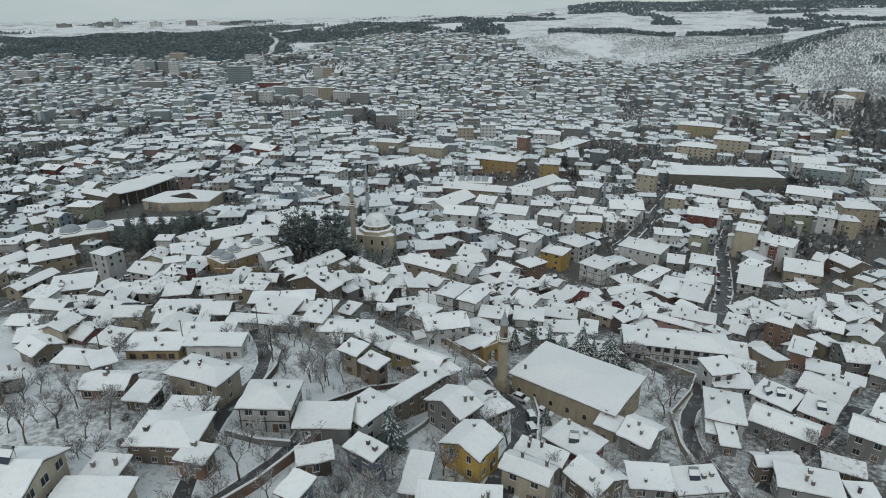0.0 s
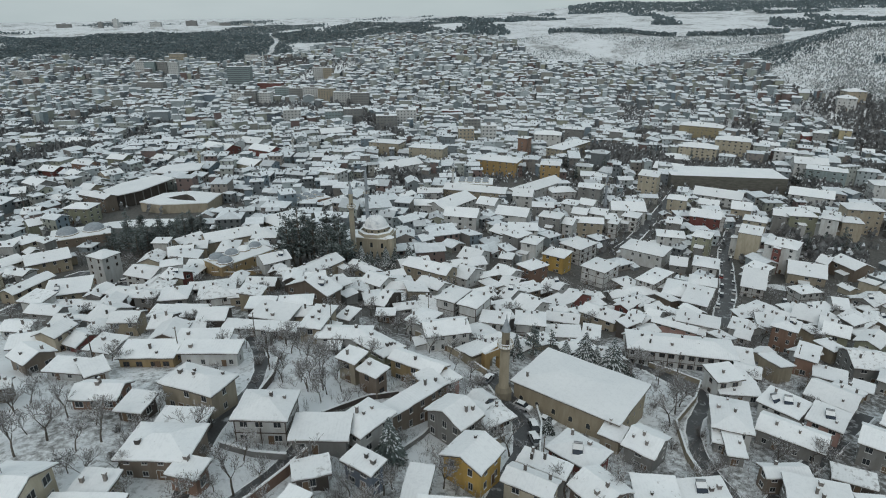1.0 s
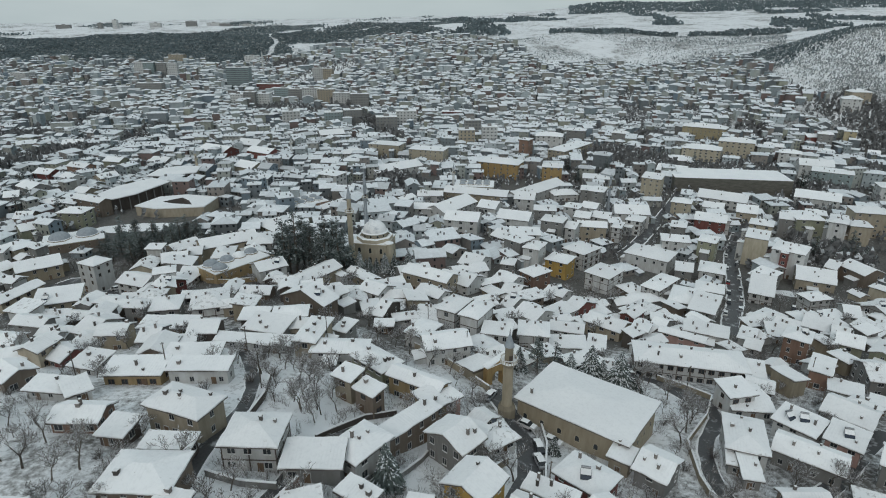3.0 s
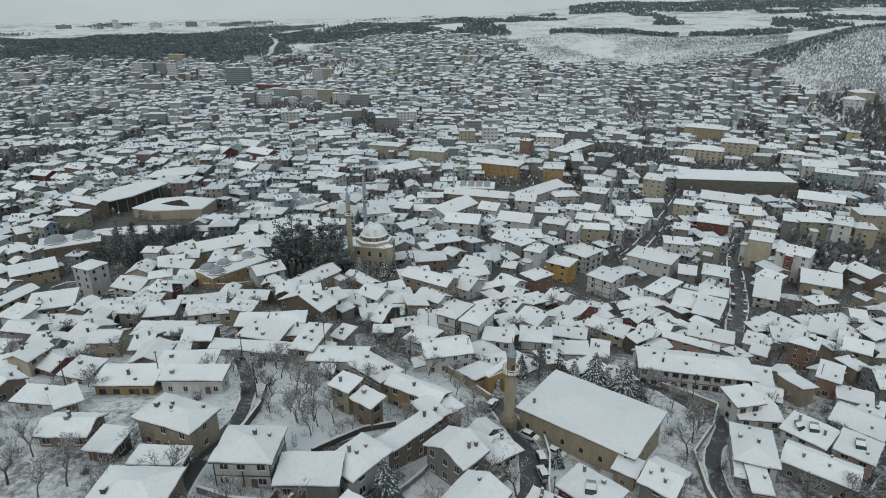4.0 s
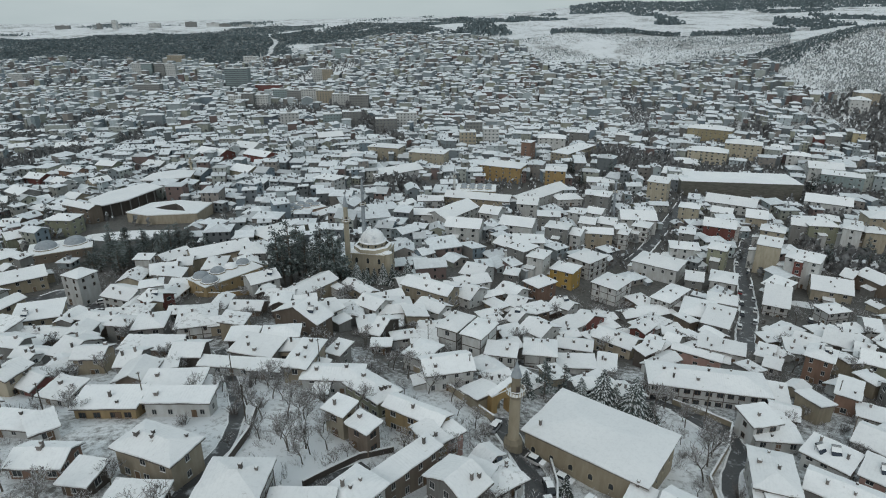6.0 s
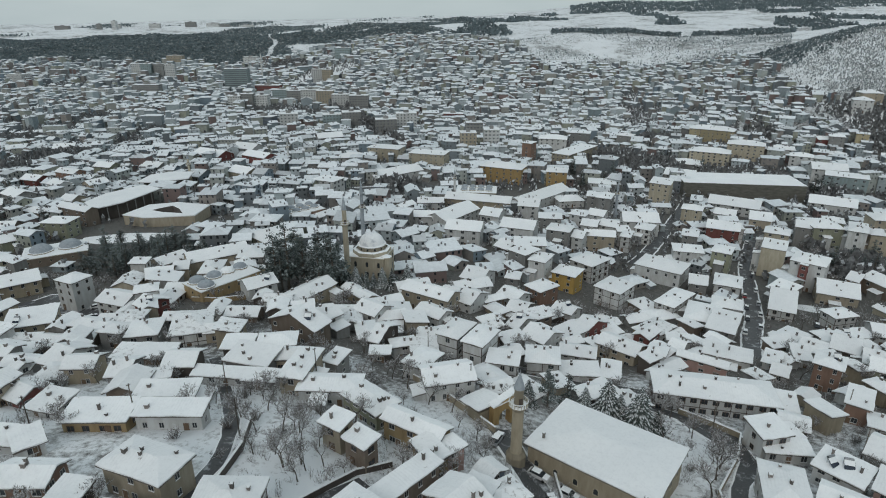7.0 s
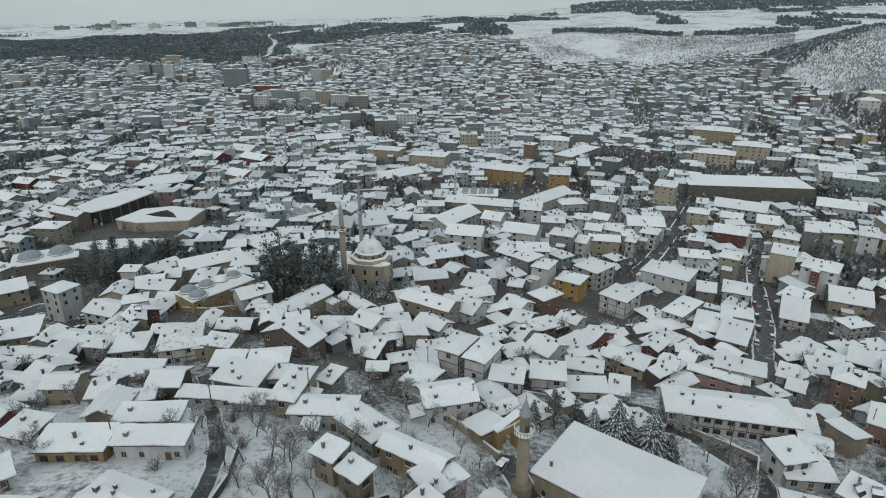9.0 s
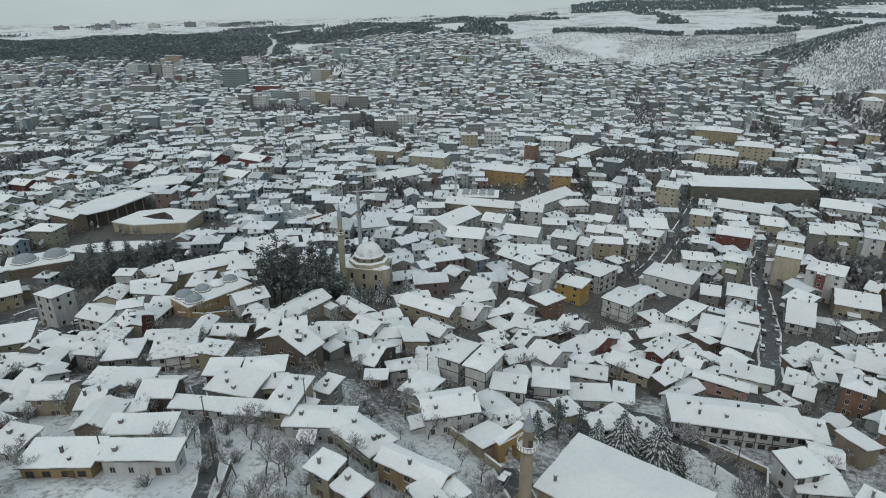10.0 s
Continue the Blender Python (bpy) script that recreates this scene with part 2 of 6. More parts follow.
def ground_sheet():
    ys = np.concatenate([np.linspace(-1400, 40, 30), np.linspace(50, 300, 84), np.linspace(308, 800, 80), np.geomspace(812, 4900, 70)])
    k = np.linspace(-1, 1, 181)
    xs = np.sinh(k * 3.6) / np.sinh(3.6) * 4200
    X, Y = np.meshgrid(xs, ys)
    Z = land(X.ravel(), Y.ravel())
    verts = np.stack([X.ravel(), Y.ravel(), Z], 1)
    n, m = len(ys), len(xs)
    i = (np.arange(n - 1)[:, None] * m + np.arange(m - 1)[None]).ravel()
    me = bpy.data.meshes.new("ground")
    me.from_pydata(verts.tolist(), [], np.stack([i, i + 1, i + m + 1, i + m], 1).tolist())
    me.materials.append(GROUND)
    for p in me.polygons:
        p.use_smooth = True
    return tagged(new("ground", me), "snow-covered valley ground with bare dark patches", "ground", kind="structure")


ground_sheet()


# ---- building blocks ----
class Shape:
    """Gathers faces of one mesh, each with the number of its material."""

    def __init__(self):
        self.v, self.f, self.m, self.smooth = [], [], [], []

    def poly(self, pts, mi=0, smooth=False):
        k = len(self.v)
        self.v += [tuple(p) for p in pts]
        self.f.append(tuple(range(k, k + len(pts))))
        self.m.append(mi)
        self.smooth.append(smooth)

    def grid(self, a, b, c, d, n, m, mi=0, warp=None):
        """A patch a b c d (round its edge) of n by m faces."""
        k = len(self.v)
        a, b, c, d = (Vector(p) for p in (a, b, c, d))
        for j in range(m + 1):
            for i in range(n + 1):
                s, t = i / n, j / m
                p = (a * (1 - s) + b * s) * (1 - t) + (d * (1 - s) + c * s) * t
                self.v.append(tuple(warp(p) if warp else p))
        for j in range(m):
            for i in range(n):
                q = k + j * (n + 1) + i
                self.f.append((q, q + 1, q + n + 2, q + n + 1))
                self.m.append(mi)
                self.smooth.append(True)

    def box(self, x0, y0, z0, x1, y1, z1, mi=0, at=None):
        p = [(x0, y0, z0), (x1, y0, z0), (x1, y1, z0), (x0, y1, z0), (x0, y0, z1), (x1, y0, z1), (x1, y1, z1), (x0, y1, z1)]
        if at is not None:
            p = [tuple(at @ Vector(q)) for q in p]
        k = len(self.v)
        self.v += p
        for q in ((0, 3, 2, 1), (4, 5, 6, 7), (0, 1, 5, 4), (1, 2, 6, 5), (2, 3, 7, 6), (3, 0, 4, 7)):
            self.f.append(tuple(k + i for i in q))
            self.m.append(mi)
            self.smooth.append(False)

    def lathe(self, rings, n=16, mi=0, at=(0, 0, 0), turn=0.0):
        """Rings (radius, height[, material]) round a vertical axis."""
        k = len(self.v)
        for r in rings:
            for i in range(n):
                a = turn + 2 * math.pi * i / n
                self.v.append((at[0] + r[0] * math.cos(a), at[1] + r[0] * math.sin(a), at[2] + r[1]))
        for j in range(len(rings) - 1):
            for i in range(n):
                q = (i + 1) % n
                self.f.append((k + j * n + i, k + j * n + q, k + (j + 1) * n + q, k + (j + 1) * n + i))
                self.m.append(rings[j + 1][2] if len(rings[j + 1]) > 2 else mi)
                self.smooth.append(n > 8)

    def stick(self, a, b, r0, r1, n=4, mi=0):
        a, b = Vector(a), Vector(b)
        w = (b - a).normalized()
        u = w.orthogonal().normalized()
        v = w.cross(u)
        k = len(self.v)
        for p, r in ((a, r0), (b, r1)):
            for i in range(n):
                t = 2 * math.pi * i / n
                self.v.append(tuple(p + u * (r * math.cos(t)) + v * (r * math.sin(t))))
        for i in range(n):
            q = (i + 1) % n
            self.f.append((k + i, k + q, k + n + q, k + n + i))
            self.m.append(mi)
            self.smooth.append(True)

    def mesh(self, name, mats, weld=False):
        me = bpy.data.meshes.new(name)
        me.from_pydata(self.v, [], self.f)
        if weld:
            me.polygons.foreach_set("material_index", self.m)
            me.polygons.foreach_set("use_smooth", self.smooth)
            bm = bmesh.new()
            bm.from_mesh(me)
            bmesh.ops.remove_doubles(bm, verts=bm.verts, dist=0.002)
            bm.to_mesh(me)
            bm.free()
            me.set_sharp_from_angle(angle=radians(24))
            for m in mats:
                me.materials.append(m)
            return me
        for m in mats:
            me.materials.append(m)
        me.polygons.foreach_set("material_index", self.m)
        me.polygons.foreach_set("use_smooth", self.smooth)
        me.update()
        return me


def part(name, shape, mats, parent, label="", m=None, kind=""):
    """Links a shape or a mesh as one object under its thing."""
    me = shape if isinstance(shape, bpy.types.Mesh) else shape.mesh(name, mats)
    ob = new(name, me)
    ob.parent = parent
    if m is not None:
        ob.matrix_basis = m
    return tagged(ob, label, kind=kind)


def thing(name, x, y, z, rz, label, category, group="", kind=""):
    ob = new(name)
    ob.empty_display_size = 0.5
    ob.matrix_basis = pose(x, y, z, 0, 0, rz)
    return tagged(ob, label, category, group, kind)


TAKEN = {}      # footprints of all that is built, by squares of 20 m: x, y, radius


def take(x, y, r):
    TAKEN.setdefault((int(x // 20), int(y // 20)), []).append((x, y, r))


def taken(x, y, r, slack=0.0):
    i, j = int(x // 20), int(y // 20)
    for a in (i - 1, i, i + 1):
        for b in (j - 1, j, j + 1):
            for u, v, c in TAKEN.get((a, b), ()):
                if (x - u) ** 2 + (y - v) ** 2 < max(0.0, r + c - slack) ** 2:
                    return True
    return False


def roof_shape(w, d, kind, rise, over, seed, fine=True, snow=0.24):
    """A roof w by d over its walls: snow above, boards below. Materials: 0 snow, 1 eave boards."""
    s = Shape()
    a, b = w / 2 + over, d / 2 + over
    drop = rise * over / max(0.5, (min(w, d) if kind == "hip" else d) / 2) if kind in ("hip", "gable") else 0.0
    e, t = -drop, rise

    def warp(p):
        q = p * 0.5 + Vector((seed * 7.3, seed * 1.7, 0))
        n = noise.noise_vector(q)
        m = noise.noise_vector(p * 1.6 + Vector((seed * 3.1, seed, 0)))
        return Vector((p.x + n.x * 0.13 + m.x * 0.09, p.y + n.y * 0.13 + m.y * 0.09, p.z + n.z * 0.13 + m.z * 0.05 + 0.07))

    wf = warp if fine else None
    n = 7 if fine else 1
    A, B, C, D = (-a, -b, e), (a, -b, e), (a, b, e), (-a, b, e)
    if kind == "hip":
        if w >= d:
            h = (w - d) / 2 + 0.02
            p, q = (-h, 0, t), (h, 0, t)
            tops = [(A, B, q, p), (C, D, p, q), (D, A, p, p), (B, C, q, q)]
        else:
            h = (d - w) / 2 + 0.02
            p, q = (0, -h, t), (0, h, t)
            tops = [(A, B, p, p), (C, D, q, q), (D, A, p, q), (B, C, q, p)]
    elif kind == "gable":
        p, q = (-a, 0, t), (a, 0, t)
        tops = [(A, B, q, p), (C, D, p, q)]
    elif kind == "shed":
        C, D = (a, b, t), (-a, b, t)
        tops = [(A, B, C, D)]
    else:
        tops = [(A, B, C, D)]
    up = Vector((0, 0, snow))
    for f in tops:
        f = [Vector(v) + up for v in f]
        s.grid(*f, n, n, 0, wf)
        s.poly([v - up - Vector((0, 0, 0.16)) for v in reversed(f)] if f[2] != f[3] else [f[2] - up * 1.67, f[1] - up * 1.67, f[0] - up * 1.67], 1)
    if kind == "gable":
        rim = [(A, B), (B, q), (q, C), (C, D), (D, p), (p, A)]
    else:
        rim = [(A, B), (B, C), (C, D), (D, A)]
    low = Vector((0, 0, -0.16))
    for u, v in rim:
        u, v = Vector(u), Vector(v)
        s.grid(u, v, v + up, u + up, n, 1, 0, wf)
        s.poly([u + low, v + low, v + Vector((0, 0, 0.06)), u + Vector((0, 0, 0.06))], 1)
    return s


def wall_shape(w, d, eave, kind, rise, deep=3.0):
    s = Shape()
    a, b = w / 2, d / 2
    lo = -deep
    if kind == "gable":
        s.poly([(-a, -b, lo), (a, -b, lo), (a, -b, eave), (-a, -b, eave)])
        s.poly([(a, b, lo), (-a, b, lo), (-a, b, eave), (a, b, eave)])
        s.poly([(a, -b, lo), (a, b, lo), (a, b, eave), (a, 0, eave + rise - 0.05), (a, -b, eave)])
        s.poly([(-a, b, lo), (-a, -b, lo), (-a, -b, eave), (-a, 0, eave + rise - 0.05), (-a, b, eave)])
    elif kind == "shed":
        s.poly([(-a, -b, lo), (a, -b, lo), (a, -b, eave), (-a, -b, eave)])
        s.poly([(a, b, lo), (-a, b, lo), (-a, b, eave + rise), (a, b, eave + rise)])
        s.poly([(a, -b, lo), (a, b, lo), (a, b, eave + rise), (a, -b, eave)])
        s.poly([(-a, b, lo), (-a, -b, lo), (-a, -b, eave), (-a, b, eave + rise)])
    else:
        s.box(-a, -b, lo, a, b, eave)
    return s


WINDOW_MESH = {}


def lattice(xs, zs, cell):
    """A relief of connected cells on a wall: cell(i, j) gives (depth, material) or None for none."""
    s = Shape()
    n, m = len(xs) - 1, len(zs) - 1
    at = lambda i, j: cell(i, j) if 0 <= i < n and 0 <= j < m else None
    for i in range(n):
        for j in range(m):
            c = at(i, j)
            if not c:
                continue
            y, x0, x1, z0, z1 = -c[0], xs[i], xs[i + 1], zs[j], zs[j + 1]
            s.poly([(x0, y, z0), (x1, y, z0), (x1, y, z1), (x0, y, z1)], c[1])
            for k, (e, o) in enumerate((((x0, z1), (x0, z0)), ((x1, z0), (x1, z1)), ((x0, z0), (x1, z0)), ((x1, z1), (x0, z1)))):
                q = at(*((i - 1, j), (i + 1, j), (i, j - 1), (i, j + 1))[k])
                back = -q[0] if q else 0.02
                if back > y + 1e-6:
                    snow = k == 3 and back - y > 0.07 and len(c) > 2
                    s.poly([(e[0], y, e[1]), (e[0], back, e[1]), (o[0], back, o[1]), (o[0], y, o[1])], 2 if snow else c[1])
    return s


def window_mesh(w, h, dark):
    key = (round(w, 1), round(h, 1), dark)
    if key not in WINDOW_MESH:
        a, t = w / 2, 0.06
        xs, zs = [-a, -a + t, -0.025, 0.025, a - t, a], [-0.07, 0, t, h - t, h]

        def cell(i, j):
            if j == 0:
                return (0.16, 0, True)
            return (0.02, 1) if j == 2 and i in (1, 3) else (0.07, 0)

        WINDOW_MESH[key] = lattice(xs, zs, cell).mesh("window", [FRAME_B if dark else FRAME_W, GLASS, WALL_SNOW], True)
    return WINDOW_MESH[key]


def timber_mesh(ln, eave, fh, fl):
    """Posts and bands of a timber-framed wall."""
    n = max(2, int(ln / 3.2) + 1)
    xs, zs = [], [0.0]
    for u in np.linspace(-ln / 2, ln / 2, n):
        xs += [float(u) - 0.09, float(u) + 0.09]
    for k in range(1, fl + 1):
        zs += [k * fh - 0.27, k * fh - 0.08]
    return lattice(xs, zs, lambda i, j: (0.06, 0) if i % 2 == 0 or j % 2 == 1 else None).mesh("timber_frame", [WOOD_DARK], True)


def chimney_mesh(h, w=0.22):
    s = Shape()
    s.box(-w, -w * 0.92, -1.2, w, w * 0.92, h, 0)
    s.box(-w - 0.06, -w * 0.92 - 0.06, h, w + 0.06, w * 0.92 + 0.06, h + 0.09, 0)
    s.box(-w * 0.9, -w * 0.8, h + 0.09, w * 0.9, w * 0.8, h + 0.2, 1)
    return s.mesh("chimney", [CHIMNEY, WALL_SNOW])


CHIMNEYS = [chimney_mesh(h, w) for h, w in ((0.6, 0.2), (0.9, 0.24), (1.3, 0.22), (0.75, 0.34))]


def heater_mesh():
    """A rooftop solar water heater: tilted panel, tank and legs."""
    s = Shape()
    at = pose(0, 0, 0.55, 42, 0, 0)
    s.box(-0.95, -0.95, -0.05, 0.95, 0.95, 0.03, 0, at)
    s.box(-0.9, -0.1, 0.03, 0.9, 0.95, 0.1, 2, at)
    s.stick((-0.8, 0.85, 1.35), (0.8, 0.85, 1.35), 0.26, 0.26, 10, 1)
    for x in (-0.8, 0.8):
        s.stick((x, 0.85, -0.4), (x, 0.85, 1.2), 0.04, 0.04, 4, 1)
    return s.mesh("solar_heater", [plain_mat("dark_solar_glass", (0.03, 0.04, 0.06), 0.2), METAL, WALL_SNOW])


HEATER = heater_mesh()
RISE = {"hip": 0.34, "gable": 0.42, "shed": 0.17, "flat": 0.0}
LOOK = {"sand": "sand-yellow", "amber": "amber-yellow", "teal": "pale teal", "white": "white-rendered", "cream": "cream-rendered", "grey": "grey cement", "beige": "beige-rendered", "ochre": "ochre-rendered", "yellow": "yellow-painted",
        "brick": "brick-red", "red": "dark red", "brown": "brown mud-plastered", "green": "pale green", "blue": "blue-grey", "pink": "pink-rendered",
        "stone": "tan stone", "rubble": "dark rubble-stone", "dark": "dark boarded"}


def roof_z(kind, w, d, rise, x, y):
    if kind == "hip":
        h = min(w, d) / 2
        return rise * max(0.0, min(w / 2 - abs(x), d / 2 - abs(y))) / h
    if kind == "gable":
        return rise * (1 - abs(y) / (d / 2))
    if kind == "shed":
        return rise * (y / d + 0.5)
    return 0.0


def house(x, y, rz, w, d, floors, roof="hip", wall="white", eave=None, rise=None, beams=False, dark=False, over=0.55, stacks=2, heater=0, sides="fblr", lift=0.0, label="", thin=False, detail=True, name="house"):
    """A house w wide (its front faces -y at rz 0) and d deep, standing on the land at x, y."""
    rng = random.Random(int(x * 131 + y * 977))
    z = float(land(x, y)) + lift
    eave = eave or floors * 2.85
    rise = (min(w, d) if roof == "hip" else d) * 0.5 * RISE[roof] * (2 if roof == "shed" else 1) if rise is None else rise
    shape = {"hip": "a hipped", "gable": "a gabled", "shed": "a lean-to", "flat": "a flat"}[roof]
    root = thing(name, x, y, z, rz, label or f"{LOOK[wall]} {('one', 'two', 'three', 'four', 'five', 'six')[min(5, max(1, round(floors)) - 1)]}-storey house under {shape} snowy roof", name, name + "s of the town")
    take(x, y, 0.5 * max(w, d) if max(w, d) < 1.6 * min(w, d) else 0.5 * math.hypot(w, d) * 0.75)
    part("wall", wall_shape(w, d, eave, roof, rise), [WALLS[wall]], root)
    part("roof", roof_shape(w, d, roof, rise, over, rng.random() * 50).mesh("roof", [SNOW_THIN if thin else SNOW_ROOF, EAVE], True), None, root, "thick snow on dark eave boards", pose(0, 0, eave))
    if not detail:
        return root
    fl = max(1, round(floors))
    fh = eave / fl
    for side, ln, off, turn in (("f", w, d / 2, 0), ("r", d, w / 2, 90), ("l", d, w / 2, -90)):
        face = radians(rz + turn - 90)
        if side not in sides or math.cos(face) * -x + math.sin(face) * (25 - y) < -0.02 * y:
            continue
        n = max(1, int(ln / rng.choice((2.4, 2.8, 3.2)) * (1.0 if y < 150 else (0.8 if y < 235 else 0.66))))
        ww, wh = rng.choice((0.9, 1.1, 1.3, 1.5)), max(0.7, min(fh - 1.2, rng.choice((1.2, 1.4))))
        for k in range(fl):
            for i in range(n):
                if rng.random() < (0.08 if y < 150 else 0.2):
                    continue
                u = (i + 0.5) / n * ln - ln / 2 + rng.uniform(-0.15, 0.15)
                m = pose(0, 0, 0, 0, 0, turn) @ pose(u, -off, k * fh + 0.95)
                part("window", window_mesh(ww, wh, dark), None, root, "", m)
        if side == "f" and fl >= 1:
            s = Shape()
            s.box(-0.5, -0.06, 0, 0.5, 0.02, 2.05, 0)
            s.box(-0.58, -0.09, 0, -0.5, 0.02, 2.12, 1)
            s.box(0.5, -0.09, 0, 0.58, 0.02, 2.12, 1)
            s.box(-0.58, -0.09, 2.05, 0.58, 0.02, 2.14, 1)
            part("door", s, [WOOD_BROWN, FRAME_W if not dark else FRAME_B], root, "", pose(rng.uniform(-0.3, 0.3) * w, -d / 2 - 0.005, 0))
        if beams:
            part("timber_frame", timber_mesh(ln, eave, fh, fl), None, root, "dark timber posts and bands", pose(0, 0, 0, 0, 0, turn) @ pose(0, -off, 0))
    if name == "house" and 120 < y < 330 and w * d > 40 and rng.random() < 0.55:
        a, b, h = rng.uniform(2.6, 4.6), rng.uniform(2.2, 3.4), eave * rng.uniform(0.42, 0.72)
        turn = rng.choice((0, 90 if x < 0 else -90))
        ln, off = (w, d / 2) if turn == 0 else (d, w / 2)
        u = rng.uniform(-0.5, 0.5) * max(0.0, ln - a)
        m = pose(0, 0, 0, 0, 0, turn) @ pose(u, -off - b / 2 - 0.02, 0)
        annex = part("annex", wall_shape(a, b, h, "shed", b * 0.2, 3.0), [WALLS[rng.choice((wall, "grey", "white"))]], root, "low lean-to annex", m)
        part("annex_roof", roof_shape(a, b, "shed", b * 0.2, 0.35, rng.random() * 40), [SNOW_ROOF, EAVE], annex, "snow-covered lean-to roof", pose(0, 0, h))
    for k in range(stacks + (1 if w * d > 60 and stacks else 0)):
        u, v = rng.uniform(-0.38, 0.38) * w, rng.uniform(-0.36, 0.36) * d
        part("chimney", rng.choice(CHIMNEYS), None, root, "", pose(u, v, eave + roof_z(roof, w, d, rise, u, v) + 0.1))
    for k in range(heater):
        u, v = rng.uniform(-0.3, 0.3) * w, rng.uniform(-0.3, 0.1) * d
        part("solar_heater", HEATER, None, root, "tilted solar water heater with a tank", pose(u, v, eave + roof_z(roof, w, d, rise, u, v) + 0.25, 0, 0, rng.uniform(-20, 20) - rz))
    return root


# ---- town by the street ----
def far_material(name, cols, dirt=0.5):
    m, nt, b = mat_base(name, 0.85)
    r = nt.nodes.new("ShaderNodeValToRGB")
    r.color_ramp.interpolation = "CONSTANT"
    e = r.color_ramp.elements
    while len(e) < len(cols):
        e.new(0.5)
    for i, c in enumerate(cols):
        e[i].position, e[i].color = i / len(cols), (*c, 1)
    nt.links.new(rand_of(nt, True), r.inputs["Fac"])
    v = nt.nodes.new("ShaderNodeNewGeometry").outputs["Position"]
    n = noise_node(nt, v, 0.6, 5)
    c = blend(nt, ramp(nt, n, 0.35, (0, 0, 0), 0.75, (dirt, dirt, dirt)), r.outputs["Color"], (0.1, 0.1, 0.1))
    nt.links.new(c, b.inputs["Base Color"])
    return m


# Wall colours with distance haze mixed in: bluish and low in contrast.
HAZED_TOWN_COLS = [(0.380, 0.432, 0.449), (0.319, 0.336, 0.294), (0.228, 0.264, 0.286), (0.456, 0.504, 0.522), (0.228, 0.216, 0.204), (0.342, 0.352, 0.286), (0.152, 0.172, 0.184), (0.418, 0.448, 0.424), (0.198, 0.144, 0.134), (0.289, 0.336, 0.359), (0.243, 0.296, 0.318), (0.350, 0.352, 0.326), (0.182, 0.208, 0.229), (0.486, 0.544, 0.571), (0.281, 0.256, 0.237), (0.206, 0.264, 0.310)]
TOWN_WALL = far_material("hazed_town_walls", HAZED_TOWN_COLS, 0.4)
# Far panes carry painted haze: paler and bluer than GLASS.
FAR_GLASS = plain_mat("hazed_window_glass", (0.1, 0.115, 0.122), 0.3, vary=0.4, scale=0.2)
# Roof snow greyed and blued in its colours to stand for haze.
TOWN_SNOW = far_material("hazed_town_snow", [(0.83, 0.86, 0.89), (0.74, 0.78, 0.81), (0.86, 0.89, 0.92), (0.79, 0.82, 0.85), (0.68, 0.71, 0.74), (0.84, 0.87, 0.9), (0.76, 0.79, 0.82), (0.58, 0.6, 0.62)], 0.22)


def add_plain_house(walls, roofs, wins, x, y, rz, w, d, eave, kind, rise, stacks, rng, z=None, windows=True):
    """One house of the far town, written into shared shapes for walls, roofs and windows."""
    z = float(land(x, y)) if z is None else z
    m = pose(x, y, z, 0, 0, rz)

    def into(dst, src, up=0.0):
        k = len(dst.v)
        mm = m @ Matrix.Translation((0, 0, up))
        dst.v += [tuple(mm @ Vector(p)) for p in src.v]
        dst.f += [tuple(k + i for i in f) for f in src.f]
        dst.m += src.m
        dst.smooth += [False] * len(src.f)

    into(walls, wall_shape(w, d, eave, kind, rise, 4.0))
    if kind != "flat":
        into(roofs, roof_shape(w, d, kind, rise, 0.5, 0, False, 0.3), eave)
    else:
        into(roofs, roof_shape(w, d, kind, rise, 0.15, 0, False, 0.3), eave)
    if rng.random() < 0.65:
        a, b = rng.uniform(2.5, 5.5), rng.uniform(2.5, 5.0)
        h = eave * rng.uniform(0.45, 0.85)
        q = Matrix.Translation((rng.choice((-1, 1)) * (w / 2 + a * rng.uniform(0.1, 0.5)), -d / 2 + b * rng.uniform(-0.4, 0.5), 0))
        for dst, src, up in ((walls, wall_shape(a, b, h, "shed", b * 0.17, 4.0), 0), (roofs, roof_shape(a, b, "shed", b * 0.17, 0.4, 0, False, 0.3), h)):
            src.v = [tuple(q @ Vector(p)) for p in src.v]
            into(dst, src, up)
    s = Shape()
    for k in range(stacks):
        u, v = rng.uniform(-0.35, 0.35) * w, rng.uniform(-0.35, 0.35) * d
        h = roof_z(kind, w, d, rise, u, v)
        q = 0.5 if rng.random() < 0.8 else 0.9
        s.box(u - q * 0.6, v - q * 0.6, h - 0.5, u + q * 0.6, v + q * 0.6, h + 1.3, 1)
    into(roofs, s, eave)
    if windows:
        s = Shape()
        fl = max(1, round(eave / 2.9))
        fh = eave / fl
        for ln, off, turn in ((w, d / 2, 0), (d, w / 2, 90), (d, w / 2, -90)):
            face = (rz + turn) % 360
            if 100 < face < 260:
                continue
            n = max(2, int(ln / rng.uniform(2.5, 3.6)))
            ww, wt = rng.uniform(0.4, 0.65), rng.uniform(2.1, 2.5)
            mt = pose(0, 0, 0, 0, 0, turn)
            for k in range(fl):
                for i in range(n):
                    if rng.random() < 0.25:
                        continue
                    u = (i + 0.5) / n * ln - ln / 2
                    s.poly([mt @ Vector(p) for p in ((u - ww, -off - 0.04, k * fh + 1.0), (u + ww, -off - 0.04, k * fh + 1.0), (u + ww, -off - 0.04, k * fh + wt), (u - ww, -off - 0.04, k * fh + wt))])
        into(wins, s)


